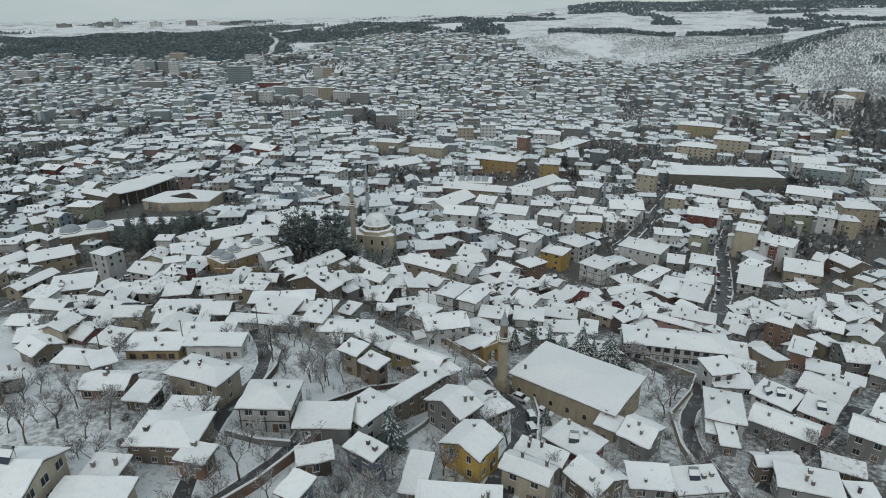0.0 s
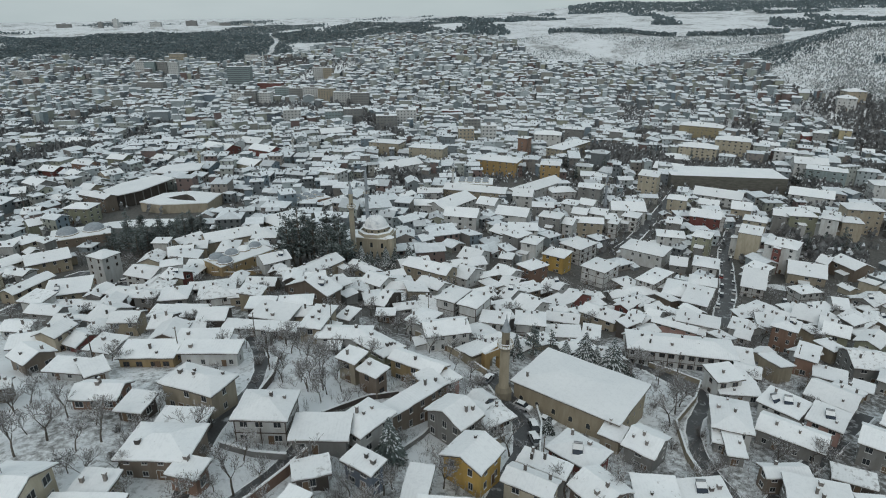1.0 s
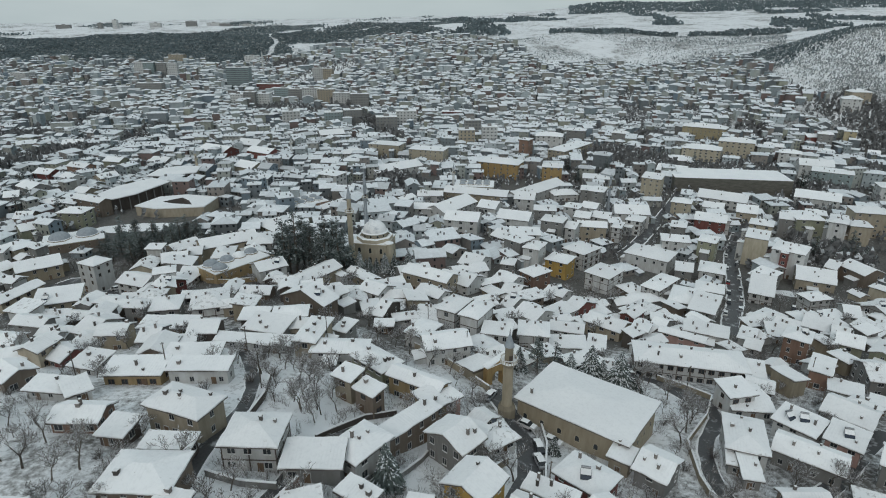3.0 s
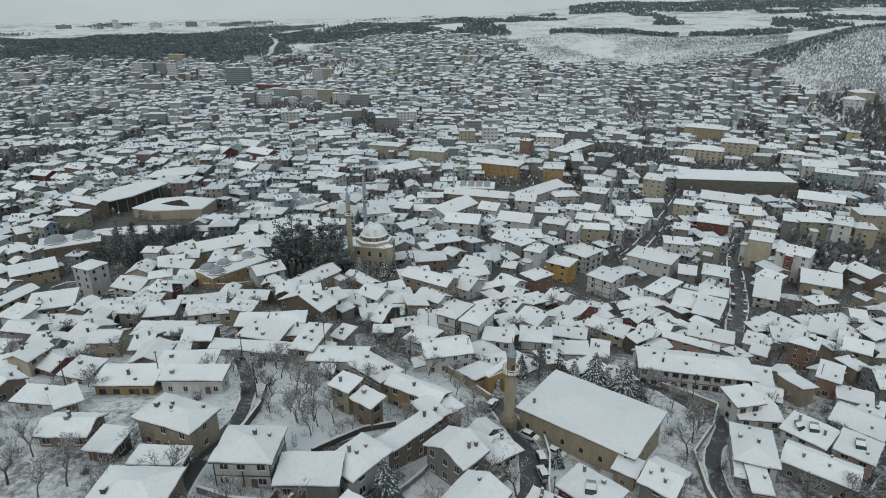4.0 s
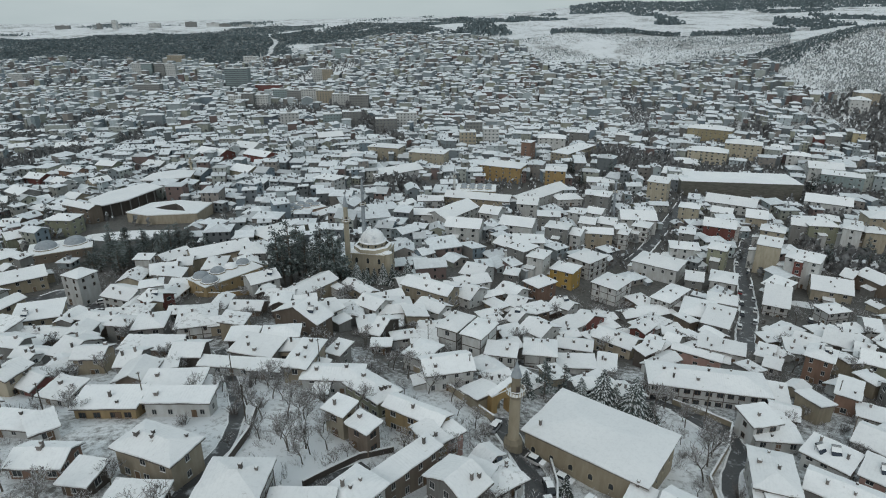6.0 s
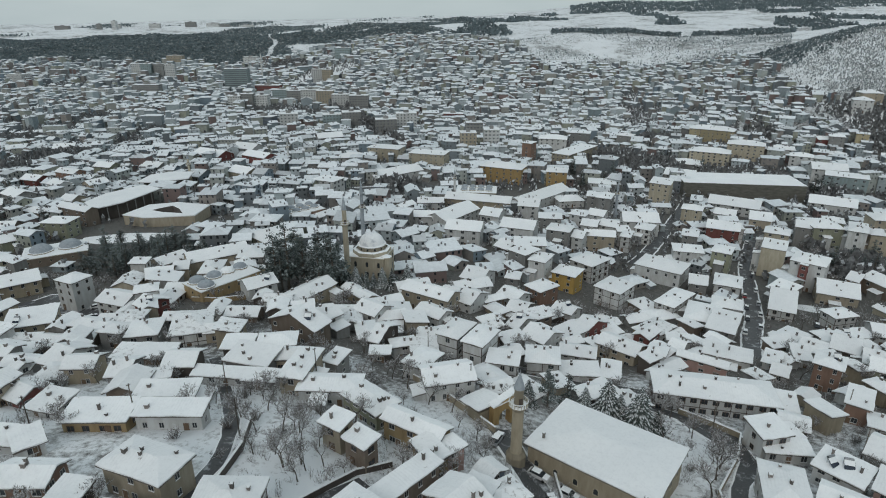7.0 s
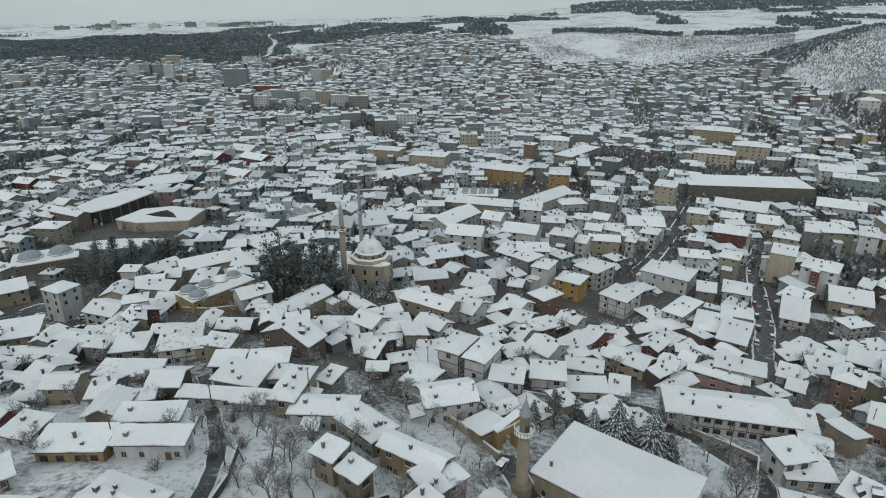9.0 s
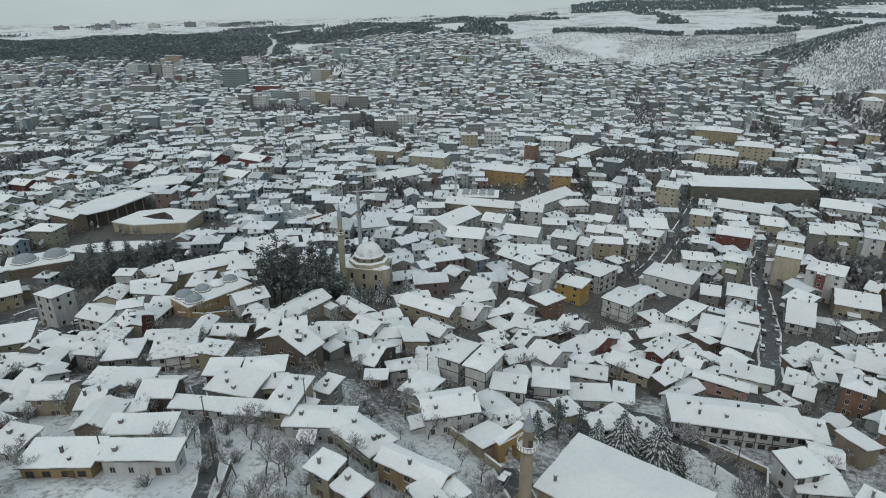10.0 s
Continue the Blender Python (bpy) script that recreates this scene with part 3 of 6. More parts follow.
def bearing(x, y):
    return 22 * math.sin(x * 0.009 + y * 0.004 + 0.6) + 17 * math.sin(y * 0.011 - x * 0.005) + (8 if x > 0 else -8)


# ---- houses of the near slope ----
house(-187.2, 293.5, -4, 12.9, 10.0, 3, "hip", "green")
house(-192.0, 316.6, -26, 22.6, 6.8, 3, "gable", "brown")
house(-235.9, 372.0, -32, 12.1, 8.7, 3, "gable", "white")
house(-213.1, 346.8, -20, 9.2, 10.0, 2, "gable", "beige")
house(-244.0, 347.1, -32, 16.6, 10.9, 3, "gable", "grey")
house(-241.0, 325.2, 25, 6.6, 10.0, 3, "gable", "grey")
house(-217.2, 322.1, -22, 12.5, 8.0, 2, "hip", "brown")
house(-268.6, 398.4, -18, 13.9, 10.9, 2, "gable", "red")
house(-250.2, 406.8, -21, 17.0, 8.9, 3, "gable", "brick")
house(-237.5, 429.0, -14, 13.7, 10.8, 3, "gable", "green")
house(-223.1, 387.6, 55, 11.8, 10.0, 2, "gable", "beige")
house(-212.9, 293.7, 11, 7.7, 10.0, 2, "gable", "brown")
house(-198.3, 273.8, 47, 8.4, 10.0, 2, "gable", "green")
house(-360.3, 513.8, 37, 14.9, 11.8, 2, "gable", "white")
house(-407.2, 609.2, 27, 13.4, 10.5, 1.5, "gable", "white")
house(-322.7, 519.4, 16, 16.1, 12.7, 2, "gable", "white")
house(-183.5, 484.7, -30, 28.9, 16.0, 3, "gable", "red")
house(-212.2, 446.1, -20, 15.0, 11.8, 2, "gable", "grey")
house(-63.8, 328.5, 55, 17.8, 6.5, 1.5, "gable", "white", stacks=3)
house(-75.5, 397.8, -26, 15.9, 12.6, 3, "flat", "white")
house(-136.2, 416.1, -32, 17.7, 14.0, 3, "gable", "cream")
house(-74.0, 498.8, 5, 22.9, 16.0, 2, "hip", "white", stacks=0)
house(-107.2, 572.8, 21, 23.0, 16.0, 3, "gable", "grey", stacks=0)
house(-47.8, 512.0, -19, 27.6, 16.0, 4, "flat", "cream")
house(-11.1, 477.7, -17, 28.4, 16.0, 5, "flat", "cream")
house(-36.4, 443.3, 38, 41.4, 16.0, 2, "gable", "white")
house(-165.5, 515.7, -24, 22.3, 16.0, 3, "gable", "white")
house(-144.7, 478.2, -32, 24.9, 13.6, 3, "gable", "red")
house(-23.0, 357.0, 55, 12.4, 6.5, 2, "gable", "white")
house(-7.8, 368.9, 0, 15.4, 9.1, 2, "gable", "white", stacks=3)
house(-10.9, 336.8, -5, 22.5, 9.7, 2, "gable", "white")
house(44.6, 443.7, -24, 30.3, 16.0, 4, "hip", "amber")
house(78.6, 418.9, -13, 13.7, 10.8, 5, "hip", "amber")
house(22.4, 375.3, -17, 41.1, 12.0, 2, "gable", "stone", stacks=3)
house(61.6, 386.8, 46, 50.4, 14.1, 2, "gable", "white", stacks=4)
house(80.5, 385.3, 9, 16.1, 12.7, 1.5, "hip", "white")
house(5.0, 342.2, 52, 30.9, 16.0, 2, "gable", "white", stacks=1)
house(11.0, 300.3, -14, 17.3, 13.6, 3, "gable", "white")
house(39.7, 311.2, -21, 17.1, 13.5, 3, "gable", "white")
house(40.3, 278.1, -6, 14.0, 11.0, 3.5, "flat", "white")
house(59.0, 301.9, -25, 11.3, 10.0, 4, "hip", "grey")
house(79.6, 322.4, -25, 8.2, 10.0, 3, "gable", "white")
house(90.6, 322.6, -32, 9.0, 10.0, 3, "gable", "white")
house(69.4, 301.6, -32, 5.4, 10.0, 3, "gable", "white")
house(80.0, 305.7, -12, 15.2, 8.4, 3, "gable", "beige")
house(94.8, 314.3, -7, 6.3, 9.7, 3, "hip", "white", dark=True, beams=True)
house(107.7, 317.9, -32, 8.4, 10.0, 3, "hip", "white", dark=True, beams=True)
house(59.4, 332.4, -9, 12.1, 10.0, 3, "flat", "grey")
house(78.0, 341.2, -32, 8.9, 10.0, 3, "flat", "white")
house(88.7, 342.3, -32, 8.7, 10.0, 3, "gable", "white")
house(95.8, 370.6, -15, 13.6, 10.7, 4, "flat", "grey")
house(111.6, 423.1, -14, 18.3, 14.4, 2, "flat", "white")
house(140.7, 389.3, -32, 12.3, 10.0, 5, "shed", "cream")
house(109.6, 333.7, -9, 18.8, 14.8, 3, "gable", "white")
house(112.1, 516.5, 50, 51.0, 15.6, 3, "flat", "cream", stacks=4)
house(99.7, 553.9, -13, 24.3, 16.0, 4, "hip", "white")
house(130.3, 579.1, -19, 17.5, 13.8, 4, "flat", "grey")
house(168.9, 564.6, -32, 13.6, 10.7, 4, "hip", "grey")
house(71.0, 504.4, -32, 8.2, 10.0, 6, "flat", "brick")
house(248.8, 565.7, -32, 37.6, 16.0, 3.5, "hip", "sand", stacks=4)
house(221.0, 503.0, -28, 30.0, 16.0, 3.5, "hip", "cream", stacks=2)
house(255.5, 514.0, -28, 28.0, 16.0, 4, "hip", "cream", stacks=2)
house(197.8, 491.9, -25, 23.5, 16.0, 1.2, "hip", "grey")
house(175.6, 445.9, -32, 20.4, 16.0, 2, "gable", "white", stacks=0)
house(278.3, 416.8, -32, 24.9, 16.0, 4.5, "flat", "teal")
house(284.0, 481.4, -30, 16.0, 12.0, 4, "hip", "white")
house(281.3, 442.7, -22, 22.2, 16.0, 4, "gable", "white")
house(268.5, 420.3, -17, 14.8, 11.6, 1.5, "flat", "white")
house(143.8, 345.7, -28, 10.7, 10.0, 4, "hip", "cream")
house(182.6, 374.8, -32, 28.9, 16.0, 2, "gable", "white", stacks=3)
house(168.2, 355.5, -32, 11.2, 10.0, 2, "gable", "white")
house(151.0, 321.0, -27, 15.8, 12.5, 3, "gable", "red")
house(171.4, 305.7, -32, 10.9, 10.0, 4, "hip", "cream", stacks=6)
house(246.3, 378.5, -32, 25.4, 16.0, 2, "gable", "white", stacks=3)
house(213.0, 326.4, -28, 9.7, 10.0, 4, "hip", "green")
house(213.7, 307.6, -32, 7.6, 10.0, 5, "hip", "white")
house(216.9, 296.8, -19, 9.4, 10.0, 5, "hip", "beige")
house(252.9, 342.0, -29, 9.8, 10.0, 3, "gable", "cream")
house(128.1, 308.2, -25, 7.3, 10.0, 3, "hip", "grey")
house(117.5, 285.2, -16, 13.1, 10.3, 3, "hip", "white")
house(130.5, 277.0, -34, 7.9, 10.0, 4, "hip", "green")
house(288.0, 514.4, -30, 15.0, 10.0, 2, "gable", "white")
house(327.0, 504.7, -30, 14.0, 10.0, 2, "hip", "white")
house(335.2, 521.2, -27, 11.3, 10.0, 4, "hip", "grey")
house(358.9, 524.3, -32, 9.3, 10.0, 4, "flat", "sand")
house(327.3, 528.3, 0, 11.2, 10.0, 2, "gable", "red")
house(359.3, 491.1, -32, 8.0, 10.0, 3, "gable", "white")
house(-96.2, 122.5, 15, 7.0, 6.7, 1, "gable", "grey")
house(-84.8, 107.6, -32, 6.0, 5.8, 1.3, "gable", "brown")
house(-73.2, 102.8, -7, 9.6, 3.6, 0.8, "shed", "white")
house(-62.1, 111.1, 1, 11.2, 5.2, 1.1, "shed", "ochre", dark=True)
house(-80.8, 93.2, 25, 3.3, 2.8, 1.2, "gable", "brown")
house(-61.6, 92.1, -1, 7.9, 5.2, 1, "gable", "brick")
house(-53.0, 87.7, -9, 4.2, 4.2, 0.9, "shed", "dark", stacks=0)
house(-43.9, 92.4, -21, 11.0, 6.1, 2, "hip", "beige", stacks=3)
house(-43.1, 84.0, -3, 7.5, 2.8, 0.9, "shed", "dark", thin=True, stacks=0)
house(-42.2, 74.7, -2, 10.0, 7.4, 1.5, "hip", "brown", stacks=1)
house(-36.4, 69.6, -14, 4.2, 2.8, 1.2, "shed", "brick", stacks=1)
house(-29.5, 84.7, -2, 8.4, 7.3, 1.9, "hip", "white", beams=True, stacks=1, label="white two-storey house with dark timber bands and hipped snowy roof")
house(-19.8, 81.7, 0, 8.7, 5.0, 1.1, "shed", "grey", stacks=0)
house(-13.3, 85.8, -38, 5.9, 7.9, 1.8, "hip", "white", stacks=3)
house(-5.8, 95.6, 47, 11.9, 2.9, 2, "shed", "brown", stacks=1)
house(-18.6, 107.5, -32, 4.1, 3.5, 2, "shed", "beige", dark=True, stacks=1)
house(-14.0, 104.0, -38, 4.7, 3.1, 1.9, "shed", "brown", dark=True, stacks=1)
house(-14.6, 121.0, -43, 10.2, 5.6, 1.6, "hip", "green", stacks=4)
house(-5.0, 112.1, -32, 12.2, 4.0, 2, "gable", "ochre", stacks=1)
house(-12.0, 74.4, -34, 5.2, 2.8, 1.5, "shed", "blue", stacks=2)
house(-19.3, 71.5, 16, 4.6, 2.9, 1, "shed", "dark", thin=True, stacks=0)
house(-19.9, 62.5, -27, 2.9, 3.4, 1.5, "shed", "blue", stacks=0)
house(2.3, 91.9, 47, 5.5, 8.3, 2, "gable", "grey", stacks=2)
house(8.1, 104.1, -47, 3.3, 4.0, 0.9, "gable", "blue", stacks=0)
house(5.1, 80.6, 54, 6.5, 7.1, 1.9, "gable", "yellow", stacks=1)
house(14.4, 76.7, -30, 7.7, 4.0, 2, "gable", "cream", heater=0, stacks=2)
house(17.8, 83.4, -31, 8.2, 2.8, 1.5, "shed", "grey", stacks=3)
house(26.2, 78.3, -55, 6.5, 7.0, 1.6, "gable", "brown", stacks=2)
house(25.4, 89.9, -44, 8.7, 6.7, 1.5, "hip", "red", heater=1, stacks=2)
house(39.4, 93.9, -41, 5.6, 7.4, 1.6, "gable", "grey", stacks=3)
house(34.0, 97.5, -36, 3.7, 3.7, 1.3, "shed", "beige", stacks=1)
house(36.6, 81.0, -6, 6.7, 4.7, 1, "shed", "grey", stacks=1)
house(66.8, 145.8, -13, 28.0, 10.2, 2, "hip", "white", beams=True, dark=True, stacks=5)
house(69.6, 125.9, 11, 6.5, 5.6, 2, "shed", "white", dark=True, stacks=1)
house(79.0, 132.1, -28, 5.6, 5.5, 1.5, "gable", "dark", stacks=0)
house(82.3, 142.1, -20, 5.6, 6.5, 1.3, "shed", "white", stacks=1)
house(72.2, 122.9, -7, 8.9, 3.7, 1, "shed", "white", stacks=1)
house(61.6, 105.9, -20, 7.1, 10.9, 2, "hip", "white", stacks=2)
house(58.7, 97.5, -12, 2.8, 5.3, 1, "shed", "grey", stacks=1)
house(57.6, 100.8, -19, 2.8, 3.8, 1, "shed", "grey", stacks=0)
house(77.9, 113.8, -50, 8.2, 6.2, 1.5, "shed", "white", heater=2, stacks=2)
house(84.1, 107.7, -45, 6.2, 6.3, 1.6, "shed", "pink", heater=1, stacks=2)
house(93.5, 119.7, -47, 9.5, 8.8, 1.5, "gable", "grey", stacks=2)
house(73.4, 102.6, -39, 11.9, 6.8, 1.4, "gable", "grey", stacks=2)
house(63.2, 88.2, 0, 7.4, 3.0, 1.6, "gable", "brown", stacks=1)
house(65.2, 81.5, -18, 9.6, 4.9, 1.8, "shed", "grey", stacks=3)
house(73.9, 79.6, -7, 4.1, 3.3, 1.5, "shed", "cream", stacks=1)
house(78.1, 90.1, -27, 6.5, 3.2, 0.8, "shed", "dark", thin=True, stacks=0)
house(88.9, 98.5, -39, 6.5, 7.2, 2, "gable", "grey", stacks=1)
house(100.3, 109.0, -48, 2.9, 11.5, 1.8, "gable", "white")
house(45.0, 81.2, 5, 8.1, 4.8, 1.2, "shed", "white", heater=1)
house(104.7, 159.5, -39, 6.4, 7.4, 3, "hip", "brick", heater=1)
house(100.0, 140.9, -38, 4.7, 7.0, 2, "shed", "brick", stacks=1)
house(116.1, 140.9, -11, 9.1, 10.2, 1.8, "gable", "grey", thin=True, stacks=1)
house(101.7, 133.3, -32, 6.9, 4.7, 1, "shed", "white", stacks=1)
house(106.2, 127.2, -38, 3.8, 3.1, 1, "shed", "white", stacks=0)
house(114.9, 130.8, -42, 2.9, 6.2, 1.5, "hip", "grey", stacks=1)
house(129.0, 155.8, 40, 9.6, 6.1, 2, "gable", "green")
house(123.0, 163.0, -35, 6.5, 8.6, 2, "gable", "green")
house(-128.7, 208.6, -23, 8.4, 7.6, 3.9, "hip", "white", over=0.25, stacks=0, dark=True)
house(-160.4, 222.7, 38, 14.9, 11.5, 2, "gable", "stone")
house(-109.0, 201.2, -19, 11.4, 9.4, 1.8, "gable", "white", dark=True)
house(-93.4, 191.4, -29, 6.2, 8.0, 1.8, "gable", "red")
house(-101.1, 183.4, 4, 8.1, 3.9, 1.3, "gable", "white")
house(-96.3, 172.5, -8, 6.5, 4.1, 1.5, "gable", "white", dark=True)
house(-80.2, 161.9, 12, 7.6, 8.9, 2, "hip", "grey")
house(-68.2, 163.8, 16, 9.8, 12.6, 1.8, "hip", "white", dark=True, beams=True, thin=True)
house(-91.5, 146.4, -21, 5.8, 9.9, 1.5, "gable", "white")
house(-121.0, 170.2, 3, 9.8, 2.8, 1, "shed", "grey", thin=True)
house(-109.0, 158.9, -30, 4.6, 5.1, 1, "gable", "brown")
house(-100.8, 143.0, -23, 2.8, 2.8, 1, "gable", "white")
house(-85.6, 124.0, -23, 6.0, 6.4, 1, "gable", "red")
house(-75.6, 117.7, -14, 6.2, 5.4, 0.9, "shed", "white")
house(-70.2, 133.9, -0, 4.1, 7.6, 1.5, "gable", "grey")
house(-61.5, 129.4, 15, 6.2, 2.8, 1.2, "shed", "white")
house(-55.3, 122.3, 2, 11.5, 4.1, 1, "shed", "white", stacks=1)
house(-49.2, 111.3, -0, 11.8, 3.6, 1.3, "shed", "white", stacks=1)
house(-60.6, 143.8, -18, 3.0, 2.8, 0.8, "gable", "white", stacks=0)
house(-45.3, 131.0, -6, 17.1, 2.8, 0.9, "shed", "white", stacks=0)
house(-107.5, 222.4, 24, 5.1, 10.4, 2, "gable", "beige")
house(-103.0, 222.9, 15, 4.7, 10.2, 2, "gable", "beige")
house(-100.6, 231.2, 10, 5.3, 8.5, 2, "gable", "beige")
house(-43.5, 138.9, -15, 10.4, 6.5, 1.3, "shed", "grey")
house(-30.6, 131.4, -10, 4.9, 11.4, 2, "hip", "beige", stacks=4)
house(-24.6, 139.9, -26, 3.4, 4.7, 1.5, "shed", "grey")
house(-38.6, 162.8, 61, 6.2, 15.2, 2, "gable", "brown", heater=1, stacks=2)
house(-33.9, 172.1, 50, 5.6, 7.9, 2, "gable", "white", dark=True)
house(-45.4, 201.1, 56, 17.3, 8.3, 1.5, "gable", "stone", stacks=3)
house(-29.1, 205.6, -46, 13.8, 4.6, 1.4, "gable", "stone", stacks=3)
house(-19.4, 199.0, 26, 10.3, 5.4, 1.4, "gable", "stone", stacks=2)
house(-21.6, 183.9, -35, 8.0, 7.9, 2, "gable", "white", dark=True)
house(-16.6, 183.2, 10, 9.2, 5.9, 1.5, "gable", "white")
house(-16.2, 161.9, -26, 3.0, 10.4, 2, "gable", "dark")
house(-16.1, 152.8, -0, 4.7, 2.8, 1, "shed", "dark", stacks=0)
house(-10.7, 158.7, 18, 6.2, 4.0, 1.6, "hip", "white")
house(-5.0, 144.2, -32, 5.9, 8.0, 1.8, "hip", "white", stacks=1)
house(-4.4, 205.1, -32, 18.6, 8.2, 2.4, "gable", "beige")
house(-3.1, 190.1, -40, 9.6, 6.5, 1.5, "gable", "white")
house(-4.6, 169.1, -6, 4.6, 6.0, 1.5, "gable", "white")
house(-23.2, 125.6, -3, 12.2, 5.4, 1.5, "hip", "white", stacks=1)
house(9.6, 155.0, -31, 5.4, 9.3, 3.2, "hip", "white", beams=True, label="white three-storey house with dark timber framing")
house(3.5, 159.9, -31, 5.8, 9.5, 3.2, "hip", "white", beams=True)
house(15.0, 148.8, -14, 7.3, 4.9, 2, "shed", "white", beams=True)
house(26.9, 160.2, -9, 8.3, 8.0, 2, "hip", "white", beams=True)
house(37.3, 160.6, -4, 10.0, 5.3, 1, "shed", "white")
house(46.0, 160.7, -17, 4.6, 6.8, 1.2, "shed", "white")
house(39.8, 173.4, -16, 9.9, 6.3, 1.5, "gable", "white")
house(24.9, 189.5, -46, 4.1, 9.4, 1.5, "gable", "white", heater=1)
house(30.6, 182.7, -47, 8.3, 9.5, 1.5, "gable", "white")
house(49.2, 196.9, -52, 5.2, 12.2, 2, "gable", "red")
house(54.7, 180.0, -42, 12.3, 8.0, 1.8, "gable", "beige")
house(66.3, 190.7, 45, 7.7, 5.0, 2, "gable", "red")
house(67.0, 177.2, -62, 6.9, 5.8, 1.5, "gable", "grey")
house(38.3, 229.7, -53, 7.9, 9.9, 2.3, "hip", "brick")
house(10.0, 206.7, -37, 6.1, 11.0, 1.6, "gable", "white")
house(26.2, 219.0, -47, 8.6, 8.2, 1.5, "gable", "white")
house(26.7, 206.0, -31, 6.4, 8.4, 1.5, "gable", "grey")
house(13.9, 237.3, -33, 8.8, 12.3, 1.5, "gable", "white")
house(95.3, 214.6, -28, 10.9, 15.2, 1.8, "hip", "grey")
house(97.2, 202.8, -34, 8.6, 12.4, 1.8, "shed", "grey")
house(108.7, 224.3, -25, 10.1, 9.0, 2, "hip", "white")
house(121.7, 251.0, -27, 10.2, 12.4, 2.4, "hip", "white", beams=True, dark=True)
house(132.9, 229.6, -29, 8.5, 21.5, 2, "gable", "white", beams=True, dark=True)
house(145.3, 214.5, -78, 6.7, 9.2, 2, "hip", "white", beams=True)
house(118.0, 197.6, -57, 7.6, 11.6, 1, "hip", "white")
house(98.3, 174.0, -36, 4.2, 6.3, 1, "shed", "white")
house(108.7, 177.4, -17, 4.3, 7.1, 1.2, "shed", "white")
house(95.8, 165.5, -35, 3.9, 6.7, 1, "gable", "white")
house(75.3, 169.5, -34, 13.3, 3.5, 1.5, "gable", "pink")
house(85.7, 176.2, -27, 12.8, 5.9, 1.3, "shed", "white")
house(73.7, 182.7, -42, 3.9, 10.2, 1.2, "gable", "white")
house(77.7, 192.8, -13, 6.9, 3.6, 1, "shed", "white")
house(117.5, 184.7, -40, 6.7, 11.1, 1.2, "gable", "grey")
house(126.2, 183.0, -38, 7.0, 11.3, 1.8, "gable", "dark")
house(127.6, 173.4, -34, 4.4, 10.5, 1.5, "gable", "white")
house(150.1, 201.2, -20, 4.7, 10.3, 1.5, "gable", "white")
house(-80.9, 88.1, 30, 3.2, 3.8, 1.3, "gable", "brown")
house(-56.4, 62.1, -2, 6.0, 8.8, 2, "gable", "cream", heater=1)
house(-47.8, 66.0, -6, 4.6, 3.6, 1, "shed", "cream")
house(-46.8, 61.4, -1, 9.3, 3.2, 1, "shed", "cream", stacks=0)
house(2.7, 68.5, -5, 12.1, 3.5, 1, "shed", "grey")
house(-3.8, 73.3, -11, 3.2, 7.2, 0.9, "shed", "grey", stacks=0)
house(-144.5, 188.1, 75, 15.9, 5.9, 2, "gable", "beige", dark=True)
house(-90.7, 165.8, -8, 6.2, 5.4, 2, "hip", "grey", dark=True)
house(-68.5, 101.6, 42, 3.8, 4.5, 0.9, "shed", "white", stacks=0)
house(-38.7, 129.2, -5, 6.6, 3.2, 0.9, "shed", "grey", stacks=0)
house(0.7, 133.9, 14, 10.7, 7.7, 1.8, "gable", "white")
house(45.0, 214.4, -43, 7.8, 6.7, 1.5, "gable", "white", heater=1)
house(41.4, 191.5, -62, 7.4, 6.7, 1.4, "shed", "white")
house(52.8, 250.9, -34, 10.0, 9.9, 3, "hip", "yellow")
house(69.0, 236.8, -44, 10.9, 12.7, 3, "hip", "white", beams=True, dark=True)
house(99.5, 267.8, -37, 19.8, 14.6, 2.5, "hip", "white", stacks=3)
house(66.4, 267.9, -49, 11.6, 13.5, 3, "hip", "white", beams=True, dark=True)
house(41.6, 254.2, -29, 7.1, 10.3, 4, "hip", "white")
house(35.1, 260.1, -47, 9.3, 9.7, 4, "flat", "grey")
house(28.3, 239.1, -16, 5.2, 7.1, 2, "hip", "grey")
house(10.2, 221.6, 21, 13.4, 7.9, 1.6, "gable", "white")
house(3.2, 211.4, -25, 5.7, 8.2, 1.5, "gable", "white")
house(88.5, 224.8, -46, 7.2, 16.8, 2.6, "hip", "white", beams=True, dark=True)
house(165.3, 246.2, -27, 14.6, 15.9, 2, "gable", "beige", stacks=5)
house(75.0, 127.5, 13, 4.4, 4.0, 1.3, "shed", "white")
house(-2.3, 105.2, -58, 6.5, 3.2, 1.7, "shed", "ochre")
house(1.0, 106.5, 38, 4.2, 3.2, 1.7, "flat", "pink", stacks=0)
house(6.1, 99.1, -32, 4.5, 3.2, 0.8, "shed", "grey", stacks=0)
house(-185.7, 247.5, 64, 9.4, 10.9, 2, "hip", "cream", dark=True)
house(-176.5, 217.6, 67, 14.1, 8.6, 1.5, "gable", "white")
house(-92.0, 243.4, 34, 23.0, 11.4, 2.5, "gable", "beige", stacks=4)
house(-75.6, 266.5, -44, 16.7, 15.9, 3, "hip", "cream")
house(153.0, 275.0, -33, 9.9, 9.7, 5, "shed", "cream", over=0.25, sides="r")
house(162.6, 262.3, -40, 13.6, 13.5, 4.6, "hip", "white", over=0.3, stacks=4)
house(157.6, 258.0, -40, 3.2, 4.4, 4.4, "flat", "red", over=0.05, stacks=0)
house(142.4, 244.8, -58, 8.9, 9.1, 2, "shed", "grey")
